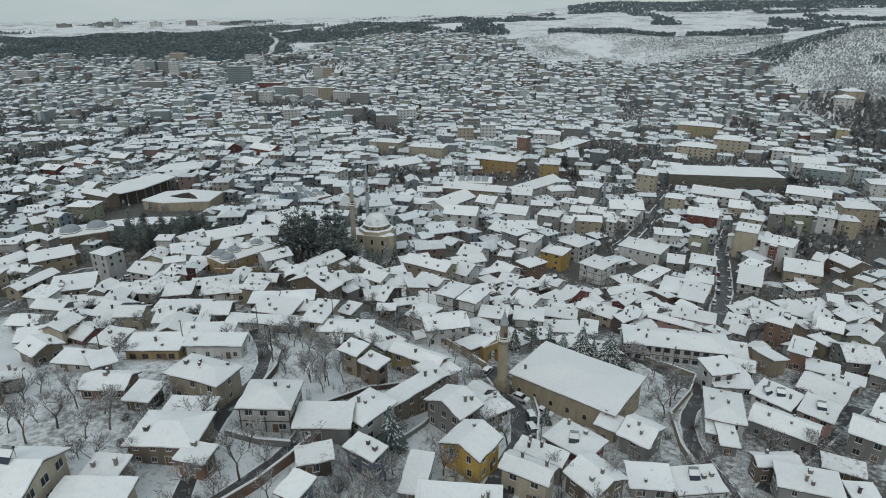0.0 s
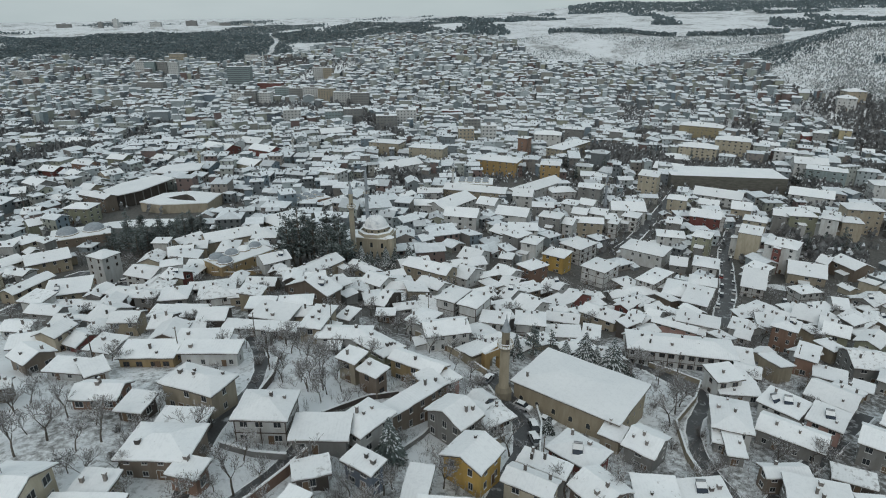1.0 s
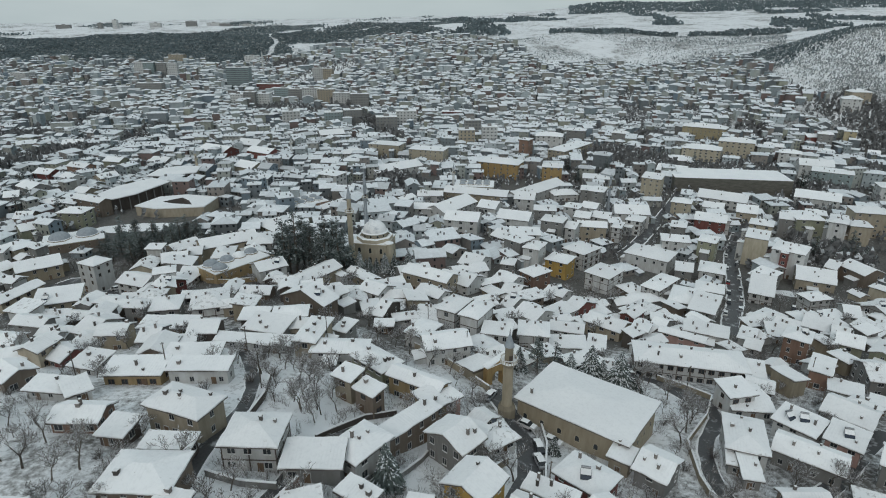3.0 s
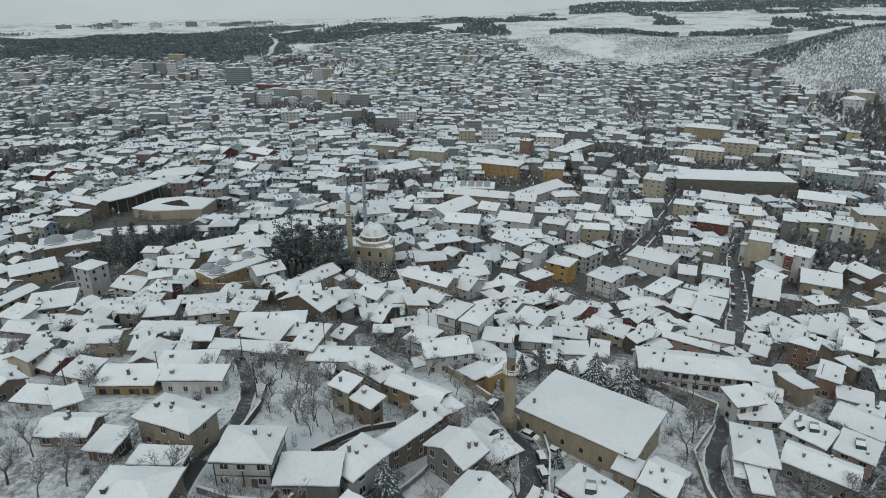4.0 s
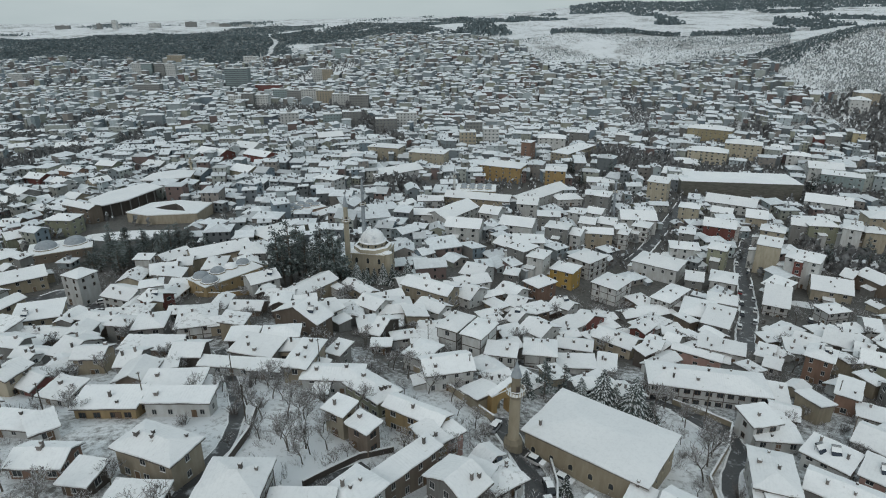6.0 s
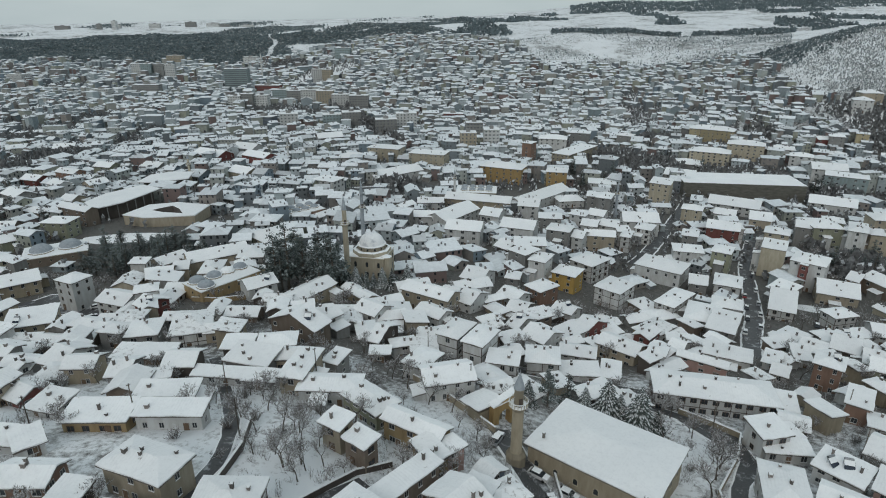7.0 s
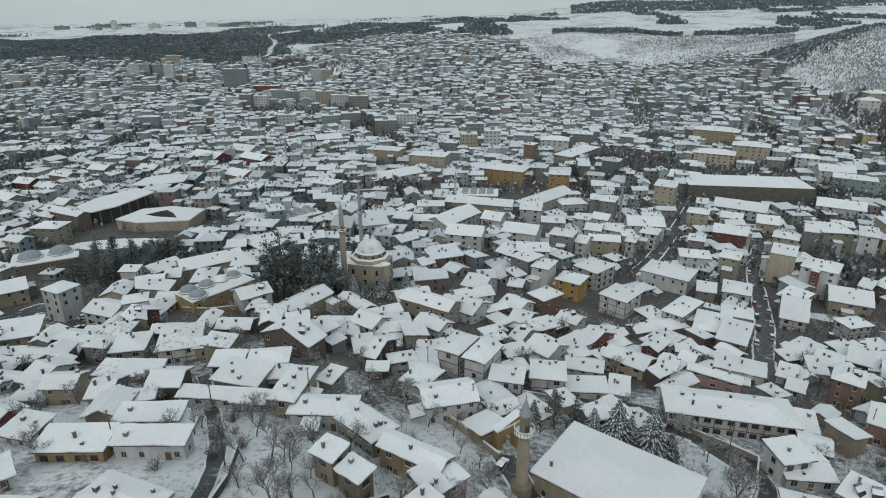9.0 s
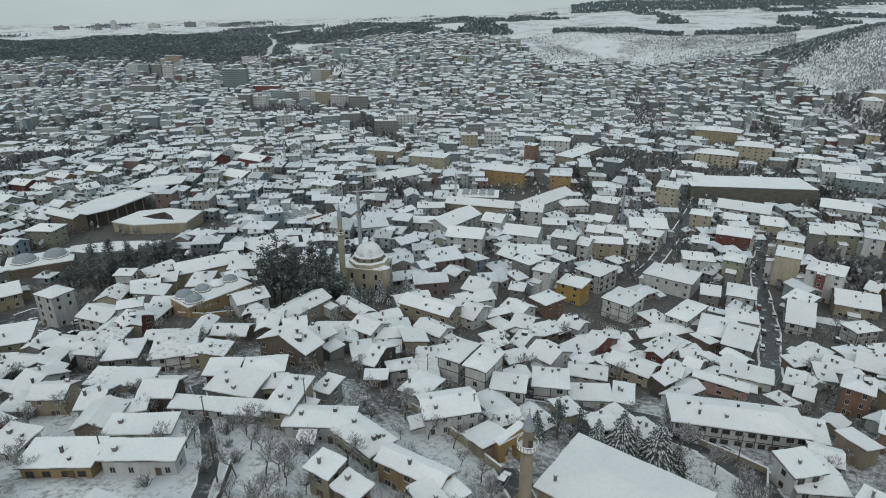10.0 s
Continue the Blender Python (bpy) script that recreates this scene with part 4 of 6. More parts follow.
house(202.2, 414.5, -8, 77.4, 30.0, 3.6, "flat", "rubble", over=0.1, stacks=0, detail=False, label="long dark stone retaining wall under a snowy terrace")
house(182.8, 344.0, -26, 10.8, 14.0, 2.5, "gable", "beige")
house(156.5, 322.3, -11, 8.9, 10.5, 3, "hip", "white", dark=True, beams=True)
house(188.5, 312.8, -27, 7.0, 10.4, 4.5, "gable", "grey")
house(197.2, 310.6, -11, 13.6, 15.8, 5, "hip", "green", stacks=5)
house(207.4, 298.6, -35, 8.0, 10.4, 5.4, "hip", "white", stacks=4)
house(249.7, 331.1, -26, 7.3, 11.0, 3, "gable", "cream")
house(182.7, 259.3, -51, 4.6, 10.4, 2, "gable", "brick")
house(190.7, 252.8, -76, 12.8, 10.9, 2.4, "gable", "brown")
house(390.6, 580.3, -26, 16.0, 15.9, 4, "hip", "white")
house(404.5, 592.8, -10, 17.3, 15.9, 4, "hip", "beige")
house(94.4, 305.7, -27, 4.6, 10.4, 3, "hip", "white", dark=True, beams=True)
house(30.7, 282.1, -45, 7.7, 10.4, 2, "gable", "dark")
house(96.8, 359.4, -26, 8.1, 12.1, 5, "hip", "grey")
house(51.6, 358.1, -16, 11.8, 13.7, 3, "gable", "white", stacks=6)
house(28.2, 338.7, -26, 11.0, 12.8, 2.5, "gable", "white")
house(106.0, 280.8, -27, 6.7, 6.8, 1, "shed", "grey")
house(110.1, 253.7, -22, 6.9, 10.4, 2, "gable", "grey")
house(-110.7, 241.7, 56, 11.8, 8.9, 2, "gable", "beige")
house(255.0, 300.0, -12, 16.0, 13.0, 5, "flat", "white", stacks=2)
house(240.0, 322.0, -14, 18.0, 13.0, 5, "hip", "beige", stacks=2)
house(300.0, 385.0, -20, 18.0, 14.0, 4, "hip", "white", stacks=3)


# ---- the long prayer hall, its minaret and the gateway ----
def arched_window(w, h, frame_mat):
    s = Shape()
    a, n = w / 2, 8
    arc = [(a * math.cos(math.pi * i / n), h - a + a * math.sin(math.pi * i / n)) for i in range(n + 1)]
    out = [(1.25 * x, z + 0.12 * (z > h - a)) for x, z in arc]
    s.poly([(x, -0.02, z) for x, z in [(-a, 0), (a, 0)] + arc], 1)
    for i in range(n):
        s.poly([(arc[i][0], -0.08, arc[i][1]), (out[i][0], -0.08, out[i][1]), (out[i + 1][0], -0.08, out[i + 1][1]), (arc[i + 1][0], -0.08, arc[i + 1][1])], 0)
    s.box(-a * 1.25, -0.08, 0, -a, 0.02, h - a, 0)
    s.box(a, -0.08, 0, a * 1.25, 0.02, h - a, 0)
    s.box(-a * 1.3, -0.12, -0.1, a * 1.3, 0.02, 0, 0)
    return s.mesh("window", [frame_mat, GLASS])


STONE_TRIM = plain_mat("pale_stone_trim", (0.45, 0.4, 0.3), 0.85, vary=0.2, scale=2)


def prayer_hall():
    w, d, ground_z, eave = 24.0, 16.2, -9.0, 6.6
    root = thing("prayer_hall", 30.6, 112.3, ground_z, -38, "long tan stone prayer hall under one broad smooth snowy roof", "mosque")
    for q in (-8, 0, 8):
        take(30.6 + q * 0.79, 112.3 - q * 0.62, 9.5)
    part("wall", wall_shape(w, d, eave, "flat", 0, 6), [WALLS["stone"]], root, "tan stone wall with ochre render")
    s = roof_shape(w, d, "hip", 1.15, 0.7, 3.0)
    part("roof", s.mesh("roof", [SNOW_DEEP, EAVE], True), None, root, "smooth thick snow over dark eaves", pose(0, 0, eave))
    win = arched_window(0.9, 1.3, STONE_TRIM)
    for i in range(6):
        part("window", win, None, root, "", pose(-10 + i * 4, -d / 2 - 0.01, 2.2))
    for i in range(4):
        part("window", win, None, root, "", pose(w / 2 + 0.01, -5.4 + i * 3.6, 2.2, 0, 0, 90))
        part("window", win, None, root, "", pose(w / 2 + 0.01, -5.4 + i * 3.6, 4.5, 0, 0, 90))
    part("chimney", CHIMNEYS[2], None, root, "", pose(-w / 2 + 1.9, -d / 2 + 2.4, eave + 0.3))
    s = Shape()
    s.box(-w / 2 - 0.05, -d / 2 - 0.05, eave - 0.5, w / 2 + 0.05, d / 2 + 0.05, eave - 0.22)
    part("cornice", s, [STONE_TRIM], root, "pale stone cornice")


prayer_hall()


def minaret(x, y, z, height, r, body, cap, label, base=3.0):
    """A round minaret: square base, shaft, ringed balcony with a railing, upper shaft and a pointed cap."""
    root = thing("minaret", x, y, z, 20, label, "minaret")
    take(x, y, r + 0.6)
    s = Shape()
    s.lathe([(r * 1.75, -3), (r * 1.75, base), (r * 1.3, base + 1.0)], 8)
    part("base", s, [body], root)
    hb = height * 0.66
    s = Shape()
    s.lathe([(r * 1.18, base + 0.6), (r * 1.12, base + 1.0), (r, base + 1.3), (r * 0.94, hb - 0.9)], 18)
    part("shaft", s, [body], root)
    s = Shape()
    s.lathe([(r * 0.94, hb - 1.0), (r * 1.15, hb - 0.65), (r * 1.4, hb - 0.3), (r * 1.62, hb), (r * 1.62, hb + 0.12), (r * 0.8, hb + 0.14, 1)], 20)
    balcony = part("balcony", s, [body, WALL_SNOW], root)
    n = 18
    for i in range(n):
        a = 2 * math.pi * i / n
        t = Shape()
        t.box(-0.07, -0.05, 0, 0.07, 0.05, 0.9)
        part("baluster", t, [STONE_TRIM], balcony, "", pose(math.cos(a) * r * 1.55, math.sin(a) * r * 1.55, hb + 0.1, 0, 0, math.degrees(a)))
    s = Shape()
    s.lathe([(r * 1.5, hb + 1.0), (r * 1.63, hb + 1.0), (r * 1.63, hb + 1.14, 1), (r * 1.5, hb + 1.14, 1), (r * 1.5, hb + 1.0)], 20)
    part("handrail", s, [STONE_TRIM, WALL_SNOW], balcony)
    top = height * 0.83
    s = Shape()
    s.lathe([(r * 0.8, hb), (r * 0.76, top - 0.3), (r * 0.92, top), (r * 0.92, top + 0.15)], 18)
    part("upper_shaft", s, [body], root)
    s = Shape()
    s.lathe([(r * 0.95, top + 0.1), (r * 0.9, top + 0.3), (r * 0.12, height - 0.6), (0.05, height - 0.4)], 16)
    s.lathe([(0.05, height - 0.5), (0.16, height - 0.3), (0.05, height - 0.1), (0.1, height + 0.05), (0.02, height + 0.5)], 8, 1)
    part("cap", s, [cap, METAL], root, "pointed lead cap")
    s = Shape()
    s.box(-0.35, -0.05, 0, 0.35, 0.1, 1.7)
    part("door", s, [WOOD_DARK], root, "", pose(0, -r * 0.8, hb + 0.15))


minaret(13.6, 111.6, -6.6, 21.2, 1.1, WALLS["stone"], LEAD, "tan stone minaret with a balcony and grey pointed cap")
minaret(-37.3, 232.5, -21.0, 33.0, 1.1, WALLS["cream"], LEAD, "slim cream stone minaret beside the domed mosque", 5.0)
minaret(-34.8, 262.0, -27.0, 38.0, 0.85, LEAD, LEAD, "thin grey lead-clad minaret among roofs", 4.0)
minaret(103.0, 357.0, -39.0, 24.0, 0.8, LEAD, LEAD, "thin grey minaret among the roofs of the lower town", 4.0)
minaret(7.5, 396.0, -37.0, 20.0, 0.8, WALLS["white"], LEAD, "small white minaret by a domed bath", 4.0)
minaret(-168.0, 402.0, -30.0, 22.0, 0.8, WALLS["cream"], LEAD, "slim cream minaret beyond the market", 4.0)
minaret(-338.0, 1158.0, -33.0, 52.0, 1.5, WALLS["white"], WALLS["white"], "tall slim white tower in the far town", 4.0)
minaret(-120.0, 470.0, -34.0, 24.0, 0.8, WALLS["white"], LEAD, "slim white minaret in the far town", 4.0)


def gateway():
    """An ochre gateway wall with a deep round arch and a snowy lean-to roof behind it."""
    x, y, z = 12.4, 125.0, -7.3
    root = thing("gateway", x, y, z, 36, "ochre stone gateway with a deep round arch and snowy top", "gateway")
    take(x, y, 5)
    s = Shape()
    half, h, r, spring, n = 3.1, 6.9, 1.55, 2.6, 12
    arc = [(r * math.cos(math.pi * i / n), spring + r * math.sin(math.pi * i / n)) for i in range(n + 1)]
    for yy, flip in ((-0.7, False), (0.7, True)):
        pts = []
        for quad in ([(-half, -4), (-r, -4), (-r, spring), (-r, h - 0.9), (-half, h - 0.9)], [(r, -4), (half, -4), (half, h + 0.5), (r, h + 0.1), (r, spring)]):
            p = [(u, yy, v) for u, v in quad]
            s.poly(p[::-1] if flip else p)
        for i in range(n):
            (u0, v0), (u1, v1) = arc[i], arc[i + 1]
            t0, t1 = h - 0.4 + 0.28 * u0, h - 0.4 + 0.28 * u1
            p = [(u0, yy, v0), (u0, yy, t0), (u1, yy, t1), (u1, yy, v1)]
            s.poly(p[::-1] if flip else p)
    for i in range(n):
        (u0, v0), (u1, v1) = arc[i], arc[i + 1]
        s.poly([(u0, -0.7, v0), (u0, 0.7, v0), (u1, 0.7, v1), (u1, -0.7, v1)])
    for u in (-r, r):
        s.poly([(u, -0.7, -4), (u, 0.7, -4), (u, 0.7, spring), (u, -0.7, spring)])
    for u, t in ((-half, h - 0.9), (half, h + 0.5)):
        s.poly([(u, -0.7, -4), (u, 0.7, -4), (u, 0.7, t), (u, -0.7, t)])
    part("wall", s, [WALLS["amber"]], root, "ochre rendered wall round an arch")
    s = Shape()
    s.grid((-half - 0.2, -0.9, h - 0.75), (half + 0.2, -0.9, h + 0.65), (half + 0.2, 1.0, h + 0.65), (-half - 0.2, 1.0, h - 0.75), 6, 2)
    s.box(-half - 0.2, -0.9, h - 1.0, half + 0.2, 0.95, h - 0.8, 0)
    part("coping", s, [WALL_SNOW], root, "snow-topped coping")
    s = wall_shape(6.4, 6.0, 4.6, "flat", 0, 4)
    part("back_room", s, [WALLS["stone"]], root, "", pose(-2.6, 3.8, 0))
    part("roof", roof_shape(6.4, 6.0, "shed", 1.0, 0.4, 8.0), [SNOW_ROOF, EAVE], root, "snowy lean-to roof", pose(-2.6, 3.8, 4.6, 0, 0, 180))


gateway()


# ---- the domed mosque ----
def dome_rings(r, h, z, n=9):
    return [(r * math.cos(i / n * math.pi / 2) + 0.02, z + h * math.sin(i / n * math.pi / 2)) for i in range(n + 1)]


def mosque():
    x, y, z = -28.0, 237.0, -21.5
    root = thing("mosque", x, y, z, -12, "cream stone mosque with a stepped drum and snowy lead dome", "mosque")
    take(x, y, 10.5)
    w, h = 13.4, 9.0
    part("wall", wall_shape(w, w, h, "flat", 0, 5), [WALLS["cream"]], root, "cream cut stone walls")
    s = Shape()
    s.box(-w / 2 - 0.3, -w / 2 - 0.3, h, w / 2 + 0.3, w / 2 + 0.3, h + 0.35, 0)
    s.box(-w / 2 - 0.25, -w / 2 - 0.25, h + 0.35, w / 2 + 0.25, w / 2 + 0.25, h + 0.55, 1)
    part("cornice", s, [STONE_TRIM, WALL_SNOW], root)
    s = Shape()
    s.lathe([(w * 0.56, h + 0.4), (w * 0.56, h + 2.0), (w * 0.53, h + 2.1, 1), (w * 0.47, h + 2.3, 1)], 8, 0, (0, 0, 0), math.pi / 8)
    part("octagon", s, [WALLS["cream"], SNOW_ROOF], root, "eight-sided stone storey")
    s = Shape()
    s.lathe([(w * 0.395, h + 2.0), (w * 0.395, h + 3.6), (w * 0.42, h + 3.7), (w * 0.42, h + 3.9, 1), (w * 0.35, h + 4.0, 1)], 24)
    drum = part("drum", s, [WALLS["cream"], SNOW_ROOF], root)
    win = arched_window(0.8, 1.0, STONE_TRIM)
    for i in range(12):
        a = math.pi * 2 * i / 12
        part("drum_window", win, None, drum, "", pose(math.sin(a) * w * 0.398, -math.cos(a) * w * 0.398, h + 2.35, 0, 0, math.degrees(a)))
    s = Shape()
    s.lathe(dome_rings(w * 0.36, 4.5, h + 3.9), 28)
    part("dome", s, [snow_mat("dome_snow", (0.36, 0.4, 0.46), 0.5, 0.72, 0.25)], root, "grey-blue lead dome half under snow")
    s = Shape()
    s.lathe([(0.08, h + 8.2), (0.28, h + 8.6), (0.06, h + 9.0), (0.2, h + 9.2), (0.02, h + 10.0)], 8)
    part("finial", s, [METAL], root)
    big = arched_window(1.1, 2.2, STONE_TRIM)
    for turn in (0, 90, -90):
        for u in (-4.6, 0, 4.6):
            for v in (1.4, 5.4):
                part("window", big, None, root, "", pose(0, 0, 0, 0, 0, turn) @ pose(u, -w / 2 - 0.02, v))
    # corner turret and low porch
    s = Shape()
    s.lathe([(1.9, -4), (1.9, 9.3), (2.1, 9.4), (2.1, 9.7), (0.2, 10.6, 1)], 8)
    part("turret", s, [WALLS["cream"], SNOW_ROOF], root, "", pose(w / 2 + 0.6, -w / 2 + 2.0, 0))
    part("porch", wall_shape(5.0, 12.0, 4.5, "flat", 0, 4), [WALLS["cream"]], root, "", pose(-w / 2 - 2.6, 1.0, 0))
    part("porch_roof", roof_shape(5.0, 12.0, "shed", 0.8, 0.4, 5.0), [SNOW_ROOF, EAVE], root, "snow-covered porch roof", pose(-w / 2 - 2.6, 1.0, 4.5))


mosque()


def small_dome(root, x, y, z, r, lead=True):
    s = Shape()
    s.lathe([(r * 1.18, z - 0.6), (r * 1.18, z + 0.35), (r * 1.05, z + 0.45, 1), (r, z + 0.5, 1)], 8, 0, (x, y, 0), math.pi / 8)
    drum = part("dome_base", s, [WALLS["stone"], WALL_SNOW], root)
    s = Shape()
    s.lathe(dome_rings(r, r * 0.62, z + 0.45, 6), 18, 0, (x, y, 0))
    part("dome", s, [LEAD if lead else SNOW_ROOF], drum, "grey lead dome" if lead else "dome under snow")


def bath_house(x, y, z, rz, w, d, h, domes, label, wall="ochre"):
    root = thing("bath_house", x, y, z, rz, label, "bath house")
    take(x, y, 0.42 * max(w, d))
    part("wall", wall_shape(w, d, h, "flat", 0, 5), [WALLS[wall]], root)
    part("roof", roof_shape(w, d, "flat", 0, 0.3, x * 0.1), [SNOW_ROOF, STONE_TRIM], root, "flat snowy roof", pose(0, 0, h))
    for u, v, r, lead in domes:
        small_dome(root, u, v, h + 0.35, r, lead)
    win = arched_window(0.6, 1.0, STONE_TRIM)
    for i in range(int(w / 4)):
        part("window", win, None, root, "", pose(-w / 2 + 2 + i * 4, -d / 2 - 0.02, h - 2.2))
    for i in range(int(d / 4)):
        part("window", win, None, root, "", pose(-w / 2 - 0.02, -d / 2 + 2 + i * 4, h - 2.2, 0, 0, -90))
    return root


bath_house(-78.5, 213.0, -19.0, 52, 23.0, 11.5, 6.5, [(-8.0, 2.9, 2.75, True), (-8.0, -2.8, 2.75, True), (-1.8, 2.4, 2.5, True), (3.6, 2.4, 2.3, False), (8.6, 2.2, 2.4, True)],
           "ochre stone bath house with five shallow lead domes")
bath_house(-170.0, 262.0, -26.0, 30, 24.0, 16.0, 5.0, [(-5.5, 0, 4.4, True), (5.5, 1, 4.4, True)], "old bath house with two broad snow-dusted domes", "brown")
bath_house(22.0, 398.0, -37.5, -6, 26.0, 17.0, 6.0, [(-8, 4, 2.2, True), (-2.6, 4, 2.2, True), (2.8, 4, 2.2, True), (8.2, 4, 2.2, True), (-8, -3, 2.2, True), (-2.6, -3, 2.2, True), (2.8, -3, 2.2, True), (8.2, -3, 2.2, True)],
           "covered bazaar with eight small lead domes", "stone")
bath_house(-79.0, 327.0, -29.5, 42, 23.0, 17.0, 6.5, [(-8, 3, 2.2, True), (-2.6, 3, 2.2, True), (2.8, 3, 2.2, True), (8.2, 3, 2.2, True), (-8, -3, 2.2, True), (-2.6, -3, 2.2, True), (2.8, -3, 2.2, True), (8.2, -3, 2.2, True)],
           "brick bazaar hall with eight grey domes", "brick")


# ---- market canopies ----
def market(x, y, z, rz, w, d, h, label, rise=1.6, open_sides=True, court=False):
    root = thing("market_hall", x, y, z, rz, label, "market hall")
    for q in np.linspace(-0.32, 0.32, 3):
        take(x + q * w * math.cos(radians(rz)), y + q * w * math.sin(radians(rz)), d * 0.55)
    s = Shape()
    a, b, t = w / 2, d / 2, 0.5
    ring = [(-a, -b * 0.75), (-a * 0.25, -b), (a, -b * 0.55), (a * 0.95, b * 0.8), (-a * 0.1, b), (-a * 0.8, b * 0.55)]
    zz = lambda u, v: h + rise * (u / w + 0.5) * 0.6 + rise * 0.4 * (v / d + 0.5)
    if court:
        hole = [(-a * 0.42, -b * 0.12), (-a * 0.02, -b * 0.3), (a * 0.58, -b * 0.36), (a * 0.3, b * 0.12), (-a * 0.05, b * 0.5), (-a * 0.2, b * 0.3)]
        for i in range(6):
            j = (i + 1) % 6
            s.poly([(ring[i][0], ring[i][1], h + t), (ring[j][0], ring[j][1], h + t), (hole[j][0], hole[j][1], h + t), (hole[i][0], hole[i][1], h + t)], 0)
            s.poly([(hole[i][0], hole[i][1], h + t), (hole[j][0], hole[j][1], h + t), (hole[j][0], hole[j][1], 0), (hole[i][0], hole[i][1], 0)], 1)
            s.poly([(ring[j][0], ring[j][1], h + t), (ring[i][0], ring[i][1], h + t), (ring[i][0], ring[i][1], h), (ring[j][0], ring[j][1], h)], 0)
    else:
        s.poly([(u, v, zz(u, v) + t) for u, v in ring], 0)
        s.poly([(u, v, zz(u, v) - 0.25) for u, v in reversed(ring)], 1)
        for i in range(6):
            (u0, v0), (u1, v1) = ring[i], ring[(i + 1) % 6]
            s.poly([(u0, v0, zz(u0, v0)), (u1, v1, zz(u1, v1)), (u1, v1, zz(u1, v1) + t), (u0, v0, zz(u0, v0) + t)], 0)
            s.poly([(u0, v0, zz(u0, v0) - 0.25), (u1, v1, zz(u1, v1) - 0.25), (u1, v1, zz(u1, v1)), (u0, v0, zz(u0, v0))], 1)
    part("roof", s, [SNOW_ROOF, EAVE], root, "wide snow-covered roof with sharp corners")
    s = Shape()
    if not open_sides:
        for i in range(6):
            (u0, v0), (u1, v1) = ring[i], ring[(i + 1) % 6]
            s.poly([(u0 * 0.985, v0 * 0.985, -4), (u1 * 0.985, v1 * 0.985, -4), (u1 * 0.985, v1 * 0.985, h), (u0 * 0.985, v0 * 0.985, h)])
        part("wall", s, [WALLS["beige"]], root, "long plain brown wall")
    else:
        for i in range(6):
            (u0, v0), (u1, v1) = ring[i], ring[(i + 1) % 6]
            s.poly([(u0 * 0.8, v0 * 0.75, -4), (u1 * 0.8, v1 * 0.75, -4), (u1 * 0.8, v1 * 0.75, h), (u0 * 0.8, v0 * 0.75, h)])
        part("wall", s, [WALLS["dark"]], root, "dark recessed market stalls")
        for u in np.linspace(-a * 0.9, a * 0.9, 8):
            t2 = Shape()
            v = -b * (0.75 + 0.25 * (1 - abs(u + a * 0.25) / a)) * 0.88
            t2.box(u - 0.2, v - 0.2, -4, u + 0.2, v + 0.2, zz(u, v) - 0.2)
            part("column", t2, [WALLS["grey"]], root)


market(-180, 337, -27.5, 60, 42, 22, 8.0, "open market hall under a wide sweeping snowy roof")
market(-147, 321, -27.3, -6, 38, 28, 5.6, "low brown market building with a triangular court in its snowy roof", open_sides=False, court=True)
market(-177, 388, -30.5, 8, 30, 26, 9.5, "angular market pavilion with a broad snowy roof", rise=0.8)


# ---- roads and walls ----
def road(name, width, label, *pts):
    """A strip of wet asphalt that follows the land through the given plan points."""
    P = [Vector((*p, 0)) for p in pts]
    line = []
    for i in range(len(P) - 1):
        p0, p1, p2, p3 = P[max(0, i - 1)], P[i], P[i + 1], P[min(len(P) - 1, i + 2)]
        n = max(2, int((p2 - p1).length / 2.5))
        for k in range(n):
            t = k / n
            line.append(0.5 * ((2 * p1) + (p2 - p0) * t + (2 * p0 - 5 * p1 + 4 * p2 - p3) * t * t + (3 * p1 - p0 - 3 * p2 + p3) * t ** 3))
    line.append(P[-1])
    s = Shape()
    rows = []
    for i, p in enumerate(line):
        d = (line[min(i + 1, len(line) - 1)] - line[max(i - 1, 0)]).normalized()
        n = Vector((-d.y, d.x, 0))
        take(p.x, p.y, width * 0.5) if i % 2 == 0 else None
        row = []
        for u in (-0.62, -0.5, -0.25, 0, 0.25, 0.5, 0.62):
            wob = 0.35 * noise.noise(Vector((p.x * 0.3, p.y * 0.3, u))) if abs(u) >= 0.5 else 0
            q = p + n * (u * width + wob)
            row.append((q.x, q.y, float(land(q.x, q.y)) + (0.1 if abs(u) <= 0.5 else 0.02)))
        rows.append(row)
    for a, b in zip(rows, rows[1:]):
        for k in range(6):
            s.poly([a[k], a[k + 1], b[k + 1], b[k]], 1 if k in (0, 5) else 0, True)
    ob = new(name, s.mesh(name, [ROAD, WALL_SNOW]))
    return tagged(ob, label, "road", kind="structure")


def road_mat():
    m, nt, b = mat_base("wet_road", 0.5)
    v = nt.nodes.new("ShaderNodeNewGeometry").outputs["Position"]
    n1, n2 = noise_node(nt, v, 0.35, 6, 0.65), noise_node(nt, v, 2.5, 4)
    c = ramp(nt, n2, 0.3, (0.045, 0.046, 0.05), 0.7, (0.09, 0.09, 0.092))
    c = blend(nt, ramp(nt, n1, 0.56, (0, 0, 0), 0.68, (1, 1, 1)), c, (0.5, 0.51, 0.53))
    nt.links.new(c, b.inputs["Base Color"])
    bump(nt, b, n2, 0.2, 0.03)
    return m


